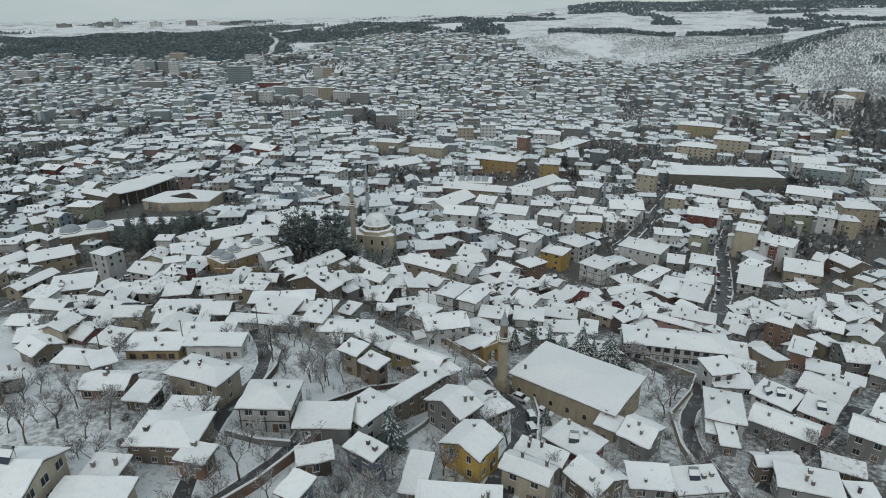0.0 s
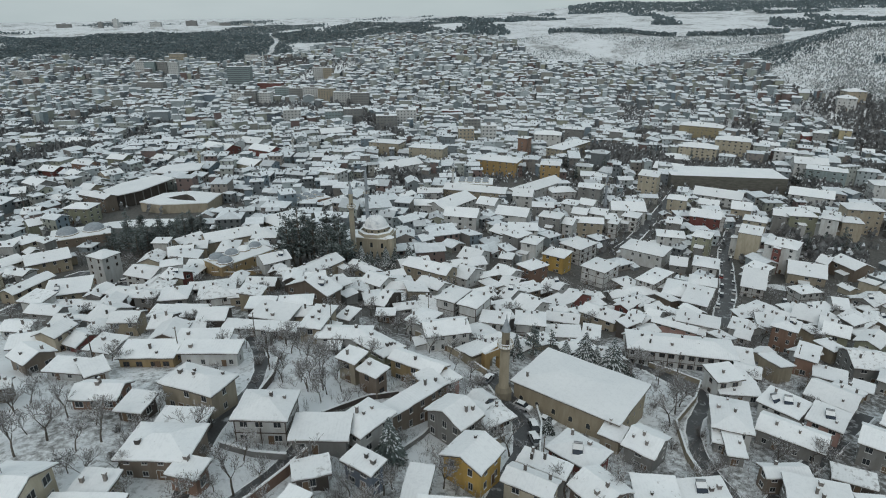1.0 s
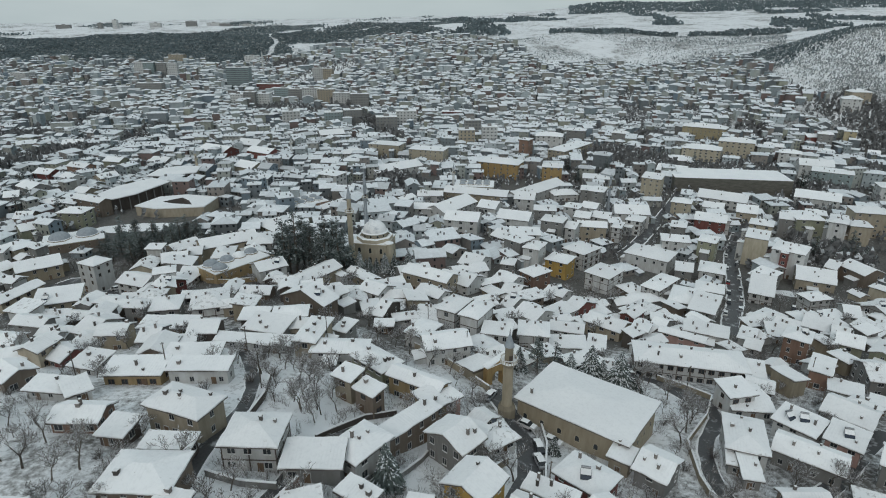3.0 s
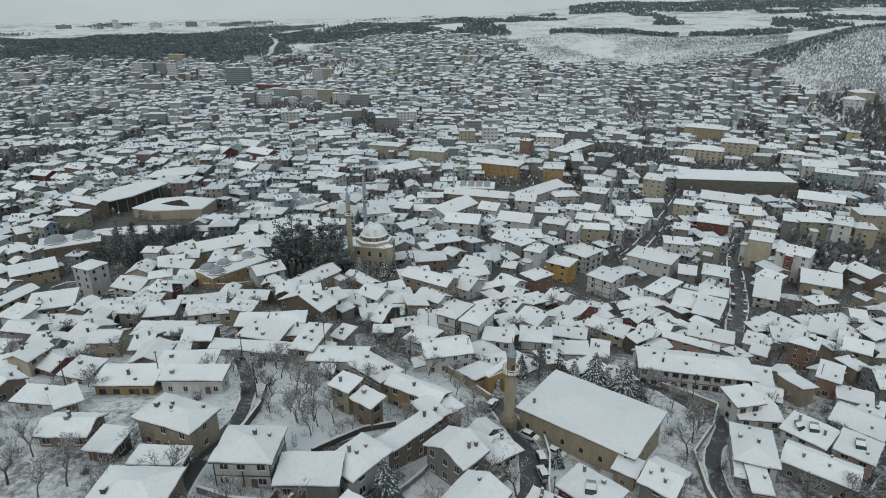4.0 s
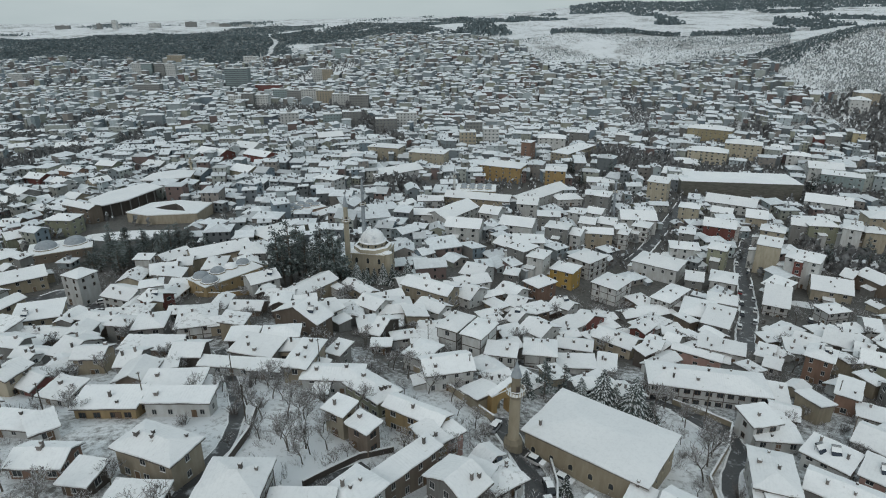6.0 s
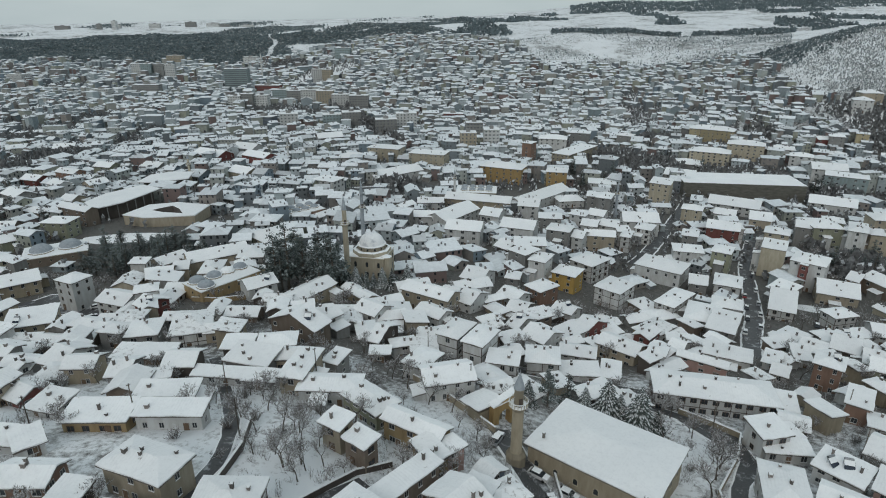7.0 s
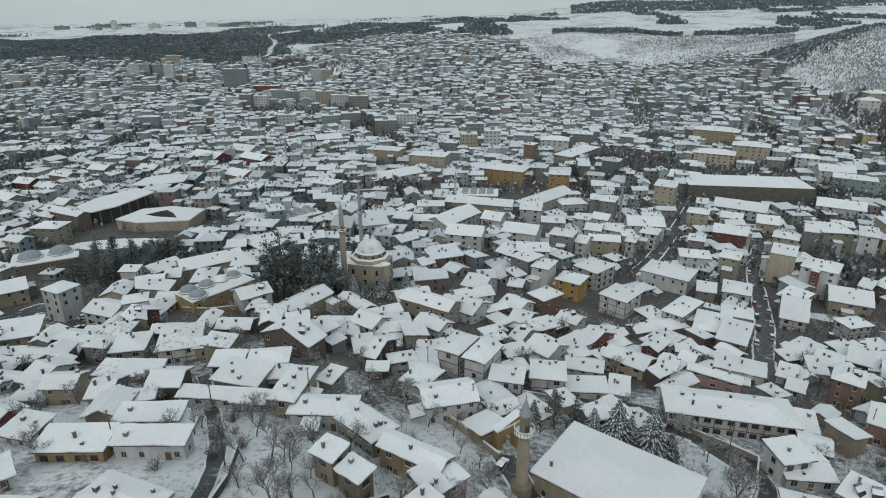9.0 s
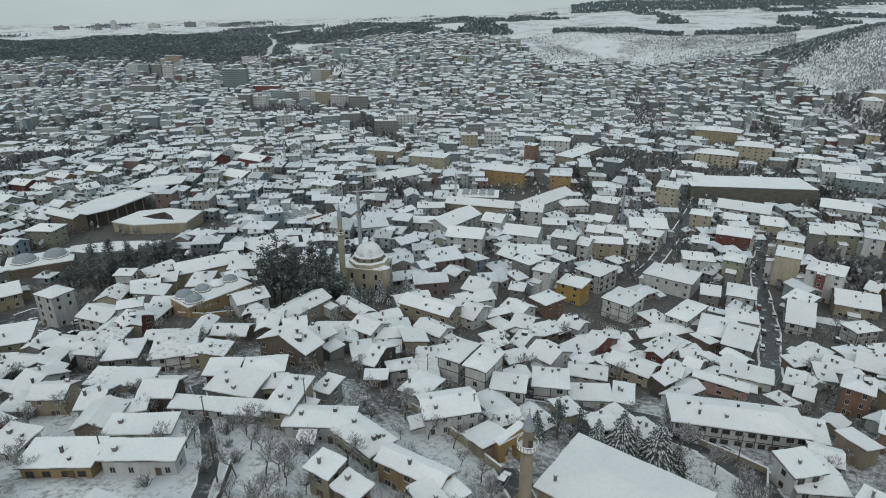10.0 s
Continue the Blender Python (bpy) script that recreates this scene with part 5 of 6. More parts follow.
ROAD = road_mat()
road("road", 4.8, "wet dark street winding past the hall", (11.5, 121.5), (13.0, 116.5), (16.0, 108.0), (17.0, 103), (16.6, 98), (15.4, 90), (12.1, 82), (8, 72))
road("road", 3.1, "wet lane with slush along a garden wall", (50, 145), (62, 133), (64, 122), (55.5, 108.5), (52.0, 97), (52.5, 90), (53, 82), (54, 70))
road("road", 2.6, "narrow wet lane between gardens", (-56, 147), (-46.4, 128), (-39.5, 113), (-37.0, 102), (-38, 93), (-38.8, 84.5), (-38, 74), (-36, 60))
road("road", 5.6, "straight wet street lined with parked cars", (97, 182), (107, 201), (117.6, 219.5), (125.7, 236.2), (135.4, 257.5), (144.4, 279.8), (156.5, 301.8), (170.6, 325.2), (176, 336))
road("road", 6.0, "wet street through the lower town", (92, 284), (104, 300), (123, 331), (145, 367), (178, 424))
road("road", 26.0, "broad wet town square with bare trees", (-58, 398), (-40, 408), (-24, 420), (-10, 432))
road("road", 10.0, "open wet square in front of low buildings", (-137, 172), (-143, 196), (-144, 216), (-134, 209), (-122, 203), (-106, 184))
road("road", 9.0, "wet parking yard before a tall white house", (-153, 212), (-140, 200), (-126, 195), (-112, 192))
road("road", 8.0, "dark wet yard before a long timber-framed house", (59, 139), (63, 130), (65.5, 125))
road("road", 11.0, "wide wet avenue lined with bare trees", (-146, 830), (-124, 776), (-90, 686), (-56, 597), (-36, 545))
road("road", 3.0, "narrow snowy lane beside a brown wall", (-34, 61), (-29, 67.5), (-25.6, 73.5), (-23.6, 79), (-21, 88), (-13, 99))
road("road", 3.4, "narrow muddy lane between walls", (101, 118), (94, 112.3), (85, 105), (78, 99.2), (67.3, 91.2), (60, 84))
road("road", 5.0, "wet street behind the timber houses", (-9, 145), (0, 152), (13, 156), (27, 158.5), (45, 156), (56, 150))


def garden_wall(h, mat, label, *pts):
    s = Shape()
    for p, q in zip(pts, pts[1:]):
        p, q = Vector((*p, 0)), Vector((*q, 0))
        n = max(1, int((q - p).length / 3))
        for k in range(n):
            a, b = p.lerp(q, k / n), p.lerp(q, (k + 1) / n)
            d = (b - a).normalized()
            w = Vector((-d.y, d.x, 0)) * 0.18
            za, zb = float(land(a.x, a.y)), float(land(b.x, b.y))
            c = [(a - w, za), (b - w, zb), (b + w, zb), (a + w, za)]
            lo = [(v.x, v.y, z - 0.8) for v, z in c]
            hi = [(v.x, v.y, z + h) for v, z in c]
            sn = [(v.x, v.y, z + h + 0.16) for v, z in c]
            for i in range(4):
                j = (i + 1) % 4
                s.poly([lo[i], lo[j], hi[j], hi[i]], 0)
                s.poly([hi[i], hi[j], sn[j], sn[i]], 1)
            s.poly(sn, 1)
    ob = new("garden_wall", s.mesh("garden_wall", [mat, WALL_SNOW]))
    return tagged(ob, label, "wall", "garden walls")


garden_wall(1.5, WALLS["stone"], "low stone garden wall capped with snow", (57, 141), (66.5, 130), (61.0, 120.5), (51.5, 108.5), (48.7, 96), (48.6, 86))
garden_wall(1.3, WALLS["grey"], "grey kerb wall beside the street", (20.8, 112), (20.8, 103), (19.2, 95), (18, 88))
garden_wall(1.4, WALLS["stone"], "curved stone wall capped with snow", (12.4, 107), (12.8, 100), (12.0, 94), (9.5, 91), (5, 92))
garden_wall(1.6, WALLS["stone"], "stone wall capped with snow climbing the slope", (10.5, 119.5), (8.0, 122), (-0.6, 132.5), (-7, 140.5))
garden_wall(1.8, WALLS["brick"], "brown brick retaining wall beside a lane", (-31, 61.5), (-27, 66.8), (-23.6, 73), (-21.5, 78))
garden_wall(1.4, WALLS["dark"], "dark boundary wall beside a lane", (-35.5, 112), (-34, 103), (-34.8, 94), (-35.8, 87))
garden_wall(1.2, WALLS["dark"], "dark garden wall with snow on top", (-21.5, 90), (-14.5, 100.5), (-9, 105))
garden_wall(1.3, WALLS["grey"], "grey garden wall under snow", (-7.5, 84), (-3.5, 90.5), (-1, 96))
garden_wall(1.2, WALLS["grey"], "grey garden wall under snow", (-36, 79.5), (-30, 77.5), (-24.5, 77))
garden_wall(1.6, WALLS["ochre"], "stepped ochre wall below the bath house", (-86, 203), (-76, 199.5), (-66, 201), (-62, 208))


# ---- landmarks of the far town ----
def tower_block(x, y, rz, w, d, floors, wall, label, band=None):
    """A tall block with a band of windows on every floor and a flat snowy roof."""
    z = float(land(x, y))
    root = thing("tower_block", x, y, z, rz, label, "apartment block")
    take(x, y, 0.5 * max(w, d))
    h = floors * 3.1
    part("wall", wall_shape(w, d, h, "flat", 0, 5), [WALLS[wall]], root)
    part("roof", roof_shape(w, d, "flat", 0, 0.2, 1.0, False), [SNOW_ROOF, EAVE], root, "flat snowy roof", pose(0, 0, h))
    s = Shape()
    s.box(-w * 0.12, -d * 0.1, 0, w * 0.12, d * 0.2, 2.6)
    part("stair_head", s, [WALLS["grey"]], root, "", pose(0, 0, h))
    for ln, off, turn in ((w, d / 2, 0), (d, w / 2, 90 if x < 0 else -90)):
        n = 1 if band else max(2, int(ln / 3.2))
        half = ln / 2 - 0.35 if band else 0.7
        xs = [-ln / 2]
        for i in range(n):
            u = (i + 0.5) / n * ln - ln / 2
            xs += [u - half, u + half]
        me = lattice(xs + [ln / 2], [1.0, 2.3], lambda i, j: (0.02, 1) if i % 2 else (0.05, 0)).mesh("window_band", [WALLS[wall], FAR_GLASS], True)
        for k in range(floors):
            part("window_band", me, None, root, "", pose(0, 0, k * 3.1, 0, 0, turn) @ pose(0, -off, 0))


tower_block(-342, 1030, 4, 37, 22, 12, "teal", "tall pale office block with dark ribbon windows", True)
tower_block(-284, 1000, -6, 42, 16, 5, "red", "long dull red block under a snowy roof")
tower_block(-199, 680, -14, 26, 16, 4, "blue", "blue-grey glazed block with dark ribbon windows", True)
tower_block(11, 708, -8, 24, 14, 3, "red", "low red block among pale houses")
for k, (x, y, w, d, f) in enumerate(((-278, 824, 17, 14, 6), (-261, 824, 15, 14, 7), (-245, 832, 18, 14, 6), (-232, 886, 24, 13, 6), (-207, 868, 24, 13, 6), (-182, 846, 24, 13, 7), (-158, 826, 22, 13, 7), (-134, 806, 22, 13, 6), (-108, 790, 24, 13, 6),
                                     (-165, 655, 19, 15, 6), (-122, 672, 20, 16, 5), (-100, 668, 20, 16, 6), (-215, 1060, 18, 13, 8), (-196, 1052, 16, 13, 7), (-533, 960, 30, 16, 4), (-469, 978, 40, 16, 5), (-560, 1140, 18, 13, 8), (-542, 1138, 18, 13, 8),
                                     (-523, 1146, 18, 13, 8), (-505, 1150, 18, 13, 8), (-575, 1340, 34, 14, 7), (-775, 1130, 38, 18, 6), (-720, 1160, 30, 14, 6), (-410, 1330, 30, 14, 5), (-200, 1250, 30, 16, 6), (-60, 640, 22, 13, 5), (-40, 660, 22, 13, 6), (22, 545, 14, 14, 6),
                                     (44, 560, 14, 13, 6), (30, 600, 16, 13, 6))):
    tower_block(x, y, bearing(x, y) * 0.5, w, d, f, ("white", "grey", "white", "teal", "grey", "white", "beige")[k % 7], "flat-roofed apartment block with rows of dark windows")
for k, (x, y, w, f) in enumerate(((-1250, 2400, 16, 10), (-1320, 2420, 14, 7), (-1290, 2500, 22, 5), (-1000, 2500, 40, 6), (-930, 2550, 50, 6), (-860, 2480, 40, 5), (-1120, 2450, 40, 5), (-1450, 2400, 50, 6), (-780, 2520, 46, 5))):
    tower_block(x, y, 4, w, 18, f, ("white", "grey")[k % 2], "distant high-rise block on the snowy plateau")


# ---- trees ----
def bare_tree_meshes(seed, height, spread):
    rng = random.Random(seed)
    trunk, crown = Shape(), Shape()

    def grow(p, d, ln, r, level):
        steps = 3 if level < 2 else 2
        for i in range(steps):
            d = (d + Vector((rng.uniform(-1, 1), rng.uniform(-1, 1), rng.uniform(-0.5, 0.8))) * 0.17).normalized()
            q = p + d * (ln / steps)
            r1 = max(0.02, r * (0.86 if level < 3 else 0.7))
            if level <= 1:
                trunk.stick(p, q, r, r1, 6 if level == 0 else 4)
            elif level == 2:
                crown.stick(p, q, r, r1, 3, 0)
            else:
                w = d.cross(Vector((rng.uniform(-1, 1), rng.uniform(-1, 1), rng.uniform(-1, 1)))).normalized()
                crown.poly([p - w * r * 1.25, p + w * r * 1.25, q + w * r1, q - w * r1], 1 if rng.random() < 0.32 else 0)
            p, r = q, r1
            if level >= 1 and level < 4 and rng.random() < 0.85:
                side = Vector((rng.uniform(-1, 1), rng.uniform(-1, 1), rng.uniform(0.0, 0.7))).normalized()
                grow(p, (d * 0.7 + side * spread).normalized(), ln * rng.uniform(0.5, 0.7), max(0.028, r * 0.62), level + 1)
        if level < 4:
            for k in range(rng.choice((4, 5)) if level == 0 else (3 if level == 1 else 2)):
                side = Vector((rng.uniform(-1, 1), rng.uniform(-1, 1), rng.uniform(-0.1, 0.6))).normalized()
                grow(p, (d * 0.75 + side * spread).normalized(), ln * rng.uniform(0.62, 0.8), max(0.03, r * 0.68), level + 1)

    grow(Vector((0, 0, -0.4)), Vector((0, 0, 1)), height * 0.3, height * 0.019, 0)
    return trunk.mesh("trunk", [BARK]), crown.mesh("crown", [TWIG, TWIG_SNOW])


def bush_mesh(seed, height):
    rng = random.Random(seed)
    s = Shape()
    for k in range(42):
        a, l = rng.uniform(0, 6.28), rng.uniform(0.2, 1.0)
        base = Vector((math.cos(a) * rng.uniform(0, 0.5), math.sin(a) * rng.uniform(0, 0.5), -0.2))
        tip = base + Vector((math.cos(a) * l * height * 0.55, math.sin(a) * l * height * 0.55, height * rng.uniform(0.45, 1.0)))
        mid = base.lerp(tip, 0.5) + Vector((rng.uniform(-0.2, 0.2), rng.uniform(-0.2, 0.2), 0.15))
        mi = 1 if rng.random() < 0.3 else 0
        s.stick(base, mid, 0.05, 0.04, 3, mi)
        s.stick(mid, tip, 0.04, 0.02, 3, mi)
        for q in range(2):
            e = mid.lerp(tip, rng.random())
            s.stick(e, e + Vector((rng.uniform(-0.6, 0.6), rng.uniform(-0.6, 0.6), rng.uniform(0, 0.5))), 0.03, 0.015, 3, mi)
    return s.mesh("bush", [TWIG, TWIG_SNOW])


def conifer_meshes(seed, height, width, snowy):
    rng = random.Random(seed)
    trunk, crown = Shape(), Shape()
    trunk.stick((0, 0, -0.5), (0, 0, height * 0.95), height * 0.02, 0.03, 7)
    tiers = int(height * 2.4)
    for t in range(tiers):
        f = t / tiers
        z = height * (0.1 + 0.88 * f)
        reach = width * (1 - f) ** 0.85 * rng.uniform(0.82, 1.12) + 0.18
        n = max(5, int(13 * (1 - f) + 4))
        for i in range(n):
            a = 6.283 * (i + rng.random() * 0.7) / n + t
            ln = reach * rng.uniform(0.7, 1.1)
            u = Vector((math.cos(a), math.sin(a), 0))
            v = Vector((-u.y, u.x, 0))
            drop = ln * rng.uniform(0.3, 0.5)
            p0 = Vector((0, 0, z))
            for k in range(3):
                f0, f1 = 0.15 + k * 0.3, 0.15 + k * 0.3 + 0.42
                c0 = p0 + u * (ln * f0) - Vector((0, 0, drop * f0 * f0))
                c1 = p0 + u * (ln * f1) - Vector((0, 0, drop * f1 * f1))
                wd = 0.30 * ln * (1.15 - f0) * rng.uniform(0.7, 1.2) + 0.12
                dn = Vector((0, 0, -rng.uniform(0.1, 0.3)))
                crown.poly([c0, c0.lerp(c1, 0.6) + v * wd + dn, c1, c0.lerp(c1, 0.6) - v * wd + dn], 0)
                if rng.random() < snowy:
                    up = Vector((0, 0, 0.08))
                    wd *= rng.uniform(0.25, 0.6)
                    crown.poly([c0 + up, c0.lerp(c1, 0.55) + v * wd + dn * 0.4 + up, c0.lerp(c1, 0.95) + up, c0.lerp(c1, 0.55) - v * wd + dn * 0.4 + up], 1)
    return trunk.mesh("trunk", [BARK]), crown.mesh("crown", [NEEDLE, NEEDLE_SNOW])


def pine_meshes(seed, height):
    """A tall pine with an open, clumped crown."""
    rng = random.Random(seed)
    trunk, crown = Shape(), Shape()
    trunk.stick((0, 0, -0.5), (0.3, 0.1, height * 0.5), height * 0.022, height * 0.016, 7)
    trunk.stick((0.3, 0.1, height * 0.5), (0.1, 0.2, height * 0.96), height * 0.016, 0.04, 6)
    for k in range(46):
        f = rng.uniform(0.22, 1.0)
        a = rng.uniform(0, 6.283)
        r = height * 0.27 * (1.05 - f) ** 0.8 * rng.uniform(0.3, 1.0)
        c = Vector((math.cos(a) * r, math.sin(a) * r, height * f))
        trunk.stick((0.2, 0.1, height * f - r * 0.3), c, 0.09, 0.03, 4)
        size = height * rng.uniform(0.045, 0.085) * (1.25 - 0.6 * f)
        for q in range(22):
            d = Vector((rng.gauss(0, 1), rng.gauss(0, 1), rng.gauss(0, 0.5)))
            p = c + d * size * 0.62
            n1 = Vector((rng.uniform(-1, 1), rng.uniform(-1, 1), rng.uniform(-0.4, 0.4))).normalized()
            n2 = n1.orthogonal().normalized()
            w = size * rng.uniform(0.22, 0.45)
            crown.poly([p - n1 * w, p + n2 * w * 0.6, p + n1 * w, p - n2 * w * 0.6], 1 if d.z > 0.1 and rng.random() < 0.7 else 0)
    return trunk.mesh("trunk", [BARK]), crown.mesh("crown", [NEEDLE, NEEDLE_FROST])


BARE = [bare_tree_meshes(30 + i, h, sp) for i, (h, sp) in enumerate(((5.0, 0.8), (6.0, 0.7), (7.0, 0.75), (4.2, 0.9), (8.5, 0.6)))]
BUSH = [bush_mesh(50 + i, h) for i, h in enumerate((1.4, 1.9, 2.4))]
FIR = [conifer_meshes(70 + i, h, w, s) for i, (h, w, s) in enumerate(((8.0, 2.3, 0.55), (12.0, 3.4, 0.5), (10.0, 3.2, 0.6), (5.0, 1.6, 0.55), (12.5, 4.3, 0.92)))]
PINE = [pine_meshes(90 + i, h) for i, h in enumerate((15.0, 17.0, 12.0))]


def tree(kind, i, x, y, size=1.0, turn=0.0, label="", sink=0.0):
    pack, name, lab, cat = {"bare": (BARE, "bare_tree", "leafless grey-brown tree dusted with snow", "tree"), "fir": (FIR, "fir_tree", "dark fir with snow lying on its drooping boughs", "conifer"),
                            "pine": (PINE, "pine_tree", "tall dark pine with a clumped crown", "conifer")}[kind]
    t, c = pack[i % len(pack)]
    root = thing(name, x, y, float(land(x, y)) - sink, turn, label or lab, cat, name.replace("_", " ") + "s")
    root.scale = (size, size, size)
    part("trunk", t, None, root)
    part("crown", c, None, root)
    return root


# firs by the hall and in the near gardens
for k, (x, y, i, s) in enumerate(((-8.8, 82.5, 0, 1.15), (21.8, 101.0, 3, 0.9), (24.2, 136.5, 0, 0.74), (29.0, 138.0, 1, 0.6), (43.4, 130.5, 4, 1.05), (36.8, 133.0, 4, 1.1), (32.0, 134.0, 4, 0.8), (40.0, 133.5, 4, 0.75), (19.5, 136.0, 2, 0.7), (47.0, 129.0, 2, 0.75))):
    tree("pine" if k in (2, 3) else "fir", i, x, y, s, k * 47)
    take(x, y, 1.8)
# pines and firs round the domed mosque
rng = random.Random(5)
for k in range(17):
    x, y = -46.5 + rng.uniform(-14, 9), 220 + rng.uniform(-9, 8)
    tree("pine", k, x, y, rng.uniform(1.15, 1.5), rng.uniform(0, 360))
    take(x, y, 2.6)
for k in range(16):
    x, y = -39 + k * 1.75 + rng.uniform(-0.8, 0.8), 221.5 + 0.28 * k + rng.uniform(-2, 2)
    tree("fir", k, x, y, rng.uniform(0.6, 0.85), rng.uniform(0, 360))
    take(x, y, 1.6)
# dark wood below the market
for k in range(95):
    u, v = rng.random(), rng.random()
    x, y = -158 + 50 * u + 14 * v, 276 - 4 * u - 44 * v + 10 * u * v
    if taken(x, y, 1.0):
        continue
    h = rng.uniform(0.5, 0.72)
    tree("pine", k, x, y, h, rng.uniform(0, 360)).scale = (h * 1.45, h * 1.45, h)
    take(x, y, 1.4)
# trees of the lower town
for cx, cy, rx, ry, n in ((118, 452, 26, 34, 30), (190, 500, 40, 20, 14), (200, 280, 14, 10, 14), (-135, 258, 16, 10, 8), (-18, 470, 12, 14, 6), (240, 408, 50, 6, 18), (-219, 316, 14, 12, 10), (-282, 370, 20, 14, 12)):
    for k in range(n):
        x, y = cx + rng.uniform(-rx, rx), cy + rng.uniform(-ry, ry)
        if taken(x, y, 0.8):
            continue
        tree("pine" if k % 3 else "fir", k, x, y, rng.uniform(0.6, 0.9), rng.uniform(0, 360))
        take(x, y, 2.0)
# single large bare trees
for x, y, i, s in ((50.0, 108.0, 4, 1.35), (53.4, 113.6, 2, 1.6), (56.0, 117.5, 4, 1.2), (50.5, 137.0, 2, 1.6), (54.0, 138.5, 4, 1.15), (74.5, 97.0, 2, 1.25), (58.0, 121.0, 2, 1.2), (-23.0, 96.0, 2, 1.0), (-20.0, 101.0, 4, 0.8), (-26.5, 103.0, 2, 0.95),
                   (-48.0, 71.0, 4, 0.8), (-33.0, 69.0, 2, 0.8), (-27.0, 71.5, 1, 0.9), (6.5, 116.0, 2, 0.9), (3.0, 120.0, 1, 1.0), (8.0, 112.5, 3, 1.0), (-62.0, 112.0, 2, 0.8), (-45.0, 112.0, 4, 0.75), (-12.0, 140.0, 4, 1.0), (-7.0, 147.0, 4, 1.0)):
    tree("bare", i, x, y, s, x * 31)
    take(x, y, 1.2)


# clumps of bare trees in the inner gardens
rng = random.Random(61)
for cx, cy in ((-29.7, 101.7), (-24.6, 98.5), (-24, 107.8), (-38.9, 124.2), (-33.3, 116.9), (-33.6, 125.8), (-47.6, 118.7), (-71.3, 155.1), (-21.9, 158.7), (-12.9, 142.9), (-9.7, 169.5), (-5.7, 134.9), (0.6, 128), (-25.9, 148.4), (-78, 123.1), (-73.7, 88), (-70, 80), (-68.6, 75.4), (-12.3, 70.6), (-7.4, 73.9), (-43.1, 72.5), (-39.7, 115), (49.8, 219.6), (55.6, 215.6), (17.1, 186.3), (-54.5, 182.5), (-56.7, 168.8), (-27.1, 109.2), (-23.1, 100.5), (-26.5, 98.3),
               (188.3, 306.6), (186.0, 295.3), (182.4, 282.2), (174.3, 264.4), (185.1, 275.0), (194.4, 281.3), (209.8, 295.9), (198.9, 296.2), (204.0, 281.7)):
    for k in range(2 if cx < 100 else 3):
        x, y = cx + rng.gauss(0, 1.6), cy + rng.gauss(0, 1.6)
        if not taken(x, y, 0.3, 0.2):
            tree("bare", rng.choice((1, 2, 2, 4, 4)), x, y, rng.uniform(0.8, 1.25), rng.uniform(0, 360))
            take(x, y, 0.7)


# ---- the rest of the town: single houses to mid distance, then joined blocks ----
EMPTY = [(20, 123, 7), (28, 430, 9), (40, 425, 9), (55, 424, 9), (72, 420, 8), (88, 410, 8), (96, 412, 8), (225, 488, 10), (250, 496, 10), (-118, 306, 14), (-126, 314, 12), (-165, 296, 12), (-477, 666, 34), (-389, 575, 24), (-421, 710, 28), (-320, 488, 18), (-322, 442, 16), (-306, 502, 14), (-301, 577, 18), (-130, 790, 17), (-115, 750, 17), (-100, 712, 17), (-85, 674, 17), (-70, 636, 17), (-56, 600, 17), (-215, 1135, 62), (-311, 1267, 40), (-30, 415, 24), (-45, 405, 14), (138, 526, 26), (160, 500, 20), (143, 476, 20), (-178, 303, 14), (375, 575, 30), (405, 590, 30), (-200, 790, 30), (-230, 800, 22), (-165, 765, 20), (160, 530, 16), (262, 560, 14), (238, 545, 10), (205, 488, 12), (190, 470, 9), (228, 390, 9), (205, 396, 8), (186, 400, 8), (60, 425, 9), (40, 428, 10), (335, 447, 22), (267, 402, 12), (420, 560, 30), (380, 520, 18), (290, 560, 15), (150, 520, 14), (-27, 220, 13), (-14, 224, 9), (-42, 212, 10), (-52, 206, 10), (-84, 199, 10), (-72, 196, 9), (46, 232, 9), (128, 211, 9), (138, 212, 8), (-119, 188, 9), (-131, 197, 9), (198, 279, 17), (190, 303, 6), (180, 502, 16), (442, 661, 22), (-150, 236, 9), (-136, 226, 8), (-128, 240, 12), (-142, 255, 13), (-122, 262, 9), (-150, 268, 10), (-133, 202, 8), (-137, 192, 8), (-149, 224, 8), (-126, 219, 6), (-111, 191, 6), (212, 460, 15), (226, 462, 12), (255, 514, 13), (262, 574, 15), (280, 578, 12), (170, 478, 22), (205, 585, 18), (-156, 291, 14), (-170, 285, 10), (-142, 298, 10), (148, 232, 9), (160, 227, 9), (106, 158, 6), (56, 236, 7), (63, 226, 7), (165, 275, 8), (205, 268, 10), (60.5, 127.5, 8), (66, 128, 6), (86, 127, 9), (93, 127, 7), (-9, 137, 8), (-16, 138, 7), (-19, 146, 8), (-529, 767, 32), (-404, 643, 30), (-412, 739, 26), (-412, 565, 26), (-298, 627, 24), (-234, 835, 22), (-200, 812, 20), (-167, 785, 18), (-27, 107, 15), (-31, 97, 9), (-74, 82, 17), (50, 114, 13), (3, 124, 11), (-146, 292, 16), (-128, 296, 14), (219, 296, 20), (198, 291, 12), (235, 284, 18)]      # open ground: x, y, radius


def open_ground(x, y):
    return any((x - a) ** 2 + (y - b) ** 2 < c * c for a, b, c in EMPTY)


def in_town(x, y):
    r = x / y
    end = np.interp(r, (-0.8, -0.45, -0.3, -0.15, 0.0, 0.1, 0.16, 0.35, 0.46, 0.54, 0.62, 0.7, 0.8), (1370, 1350, 1340, 1430, 1420, 1270, 1050, 1030, 960, 690, 610, 585, 565))
    return y < end


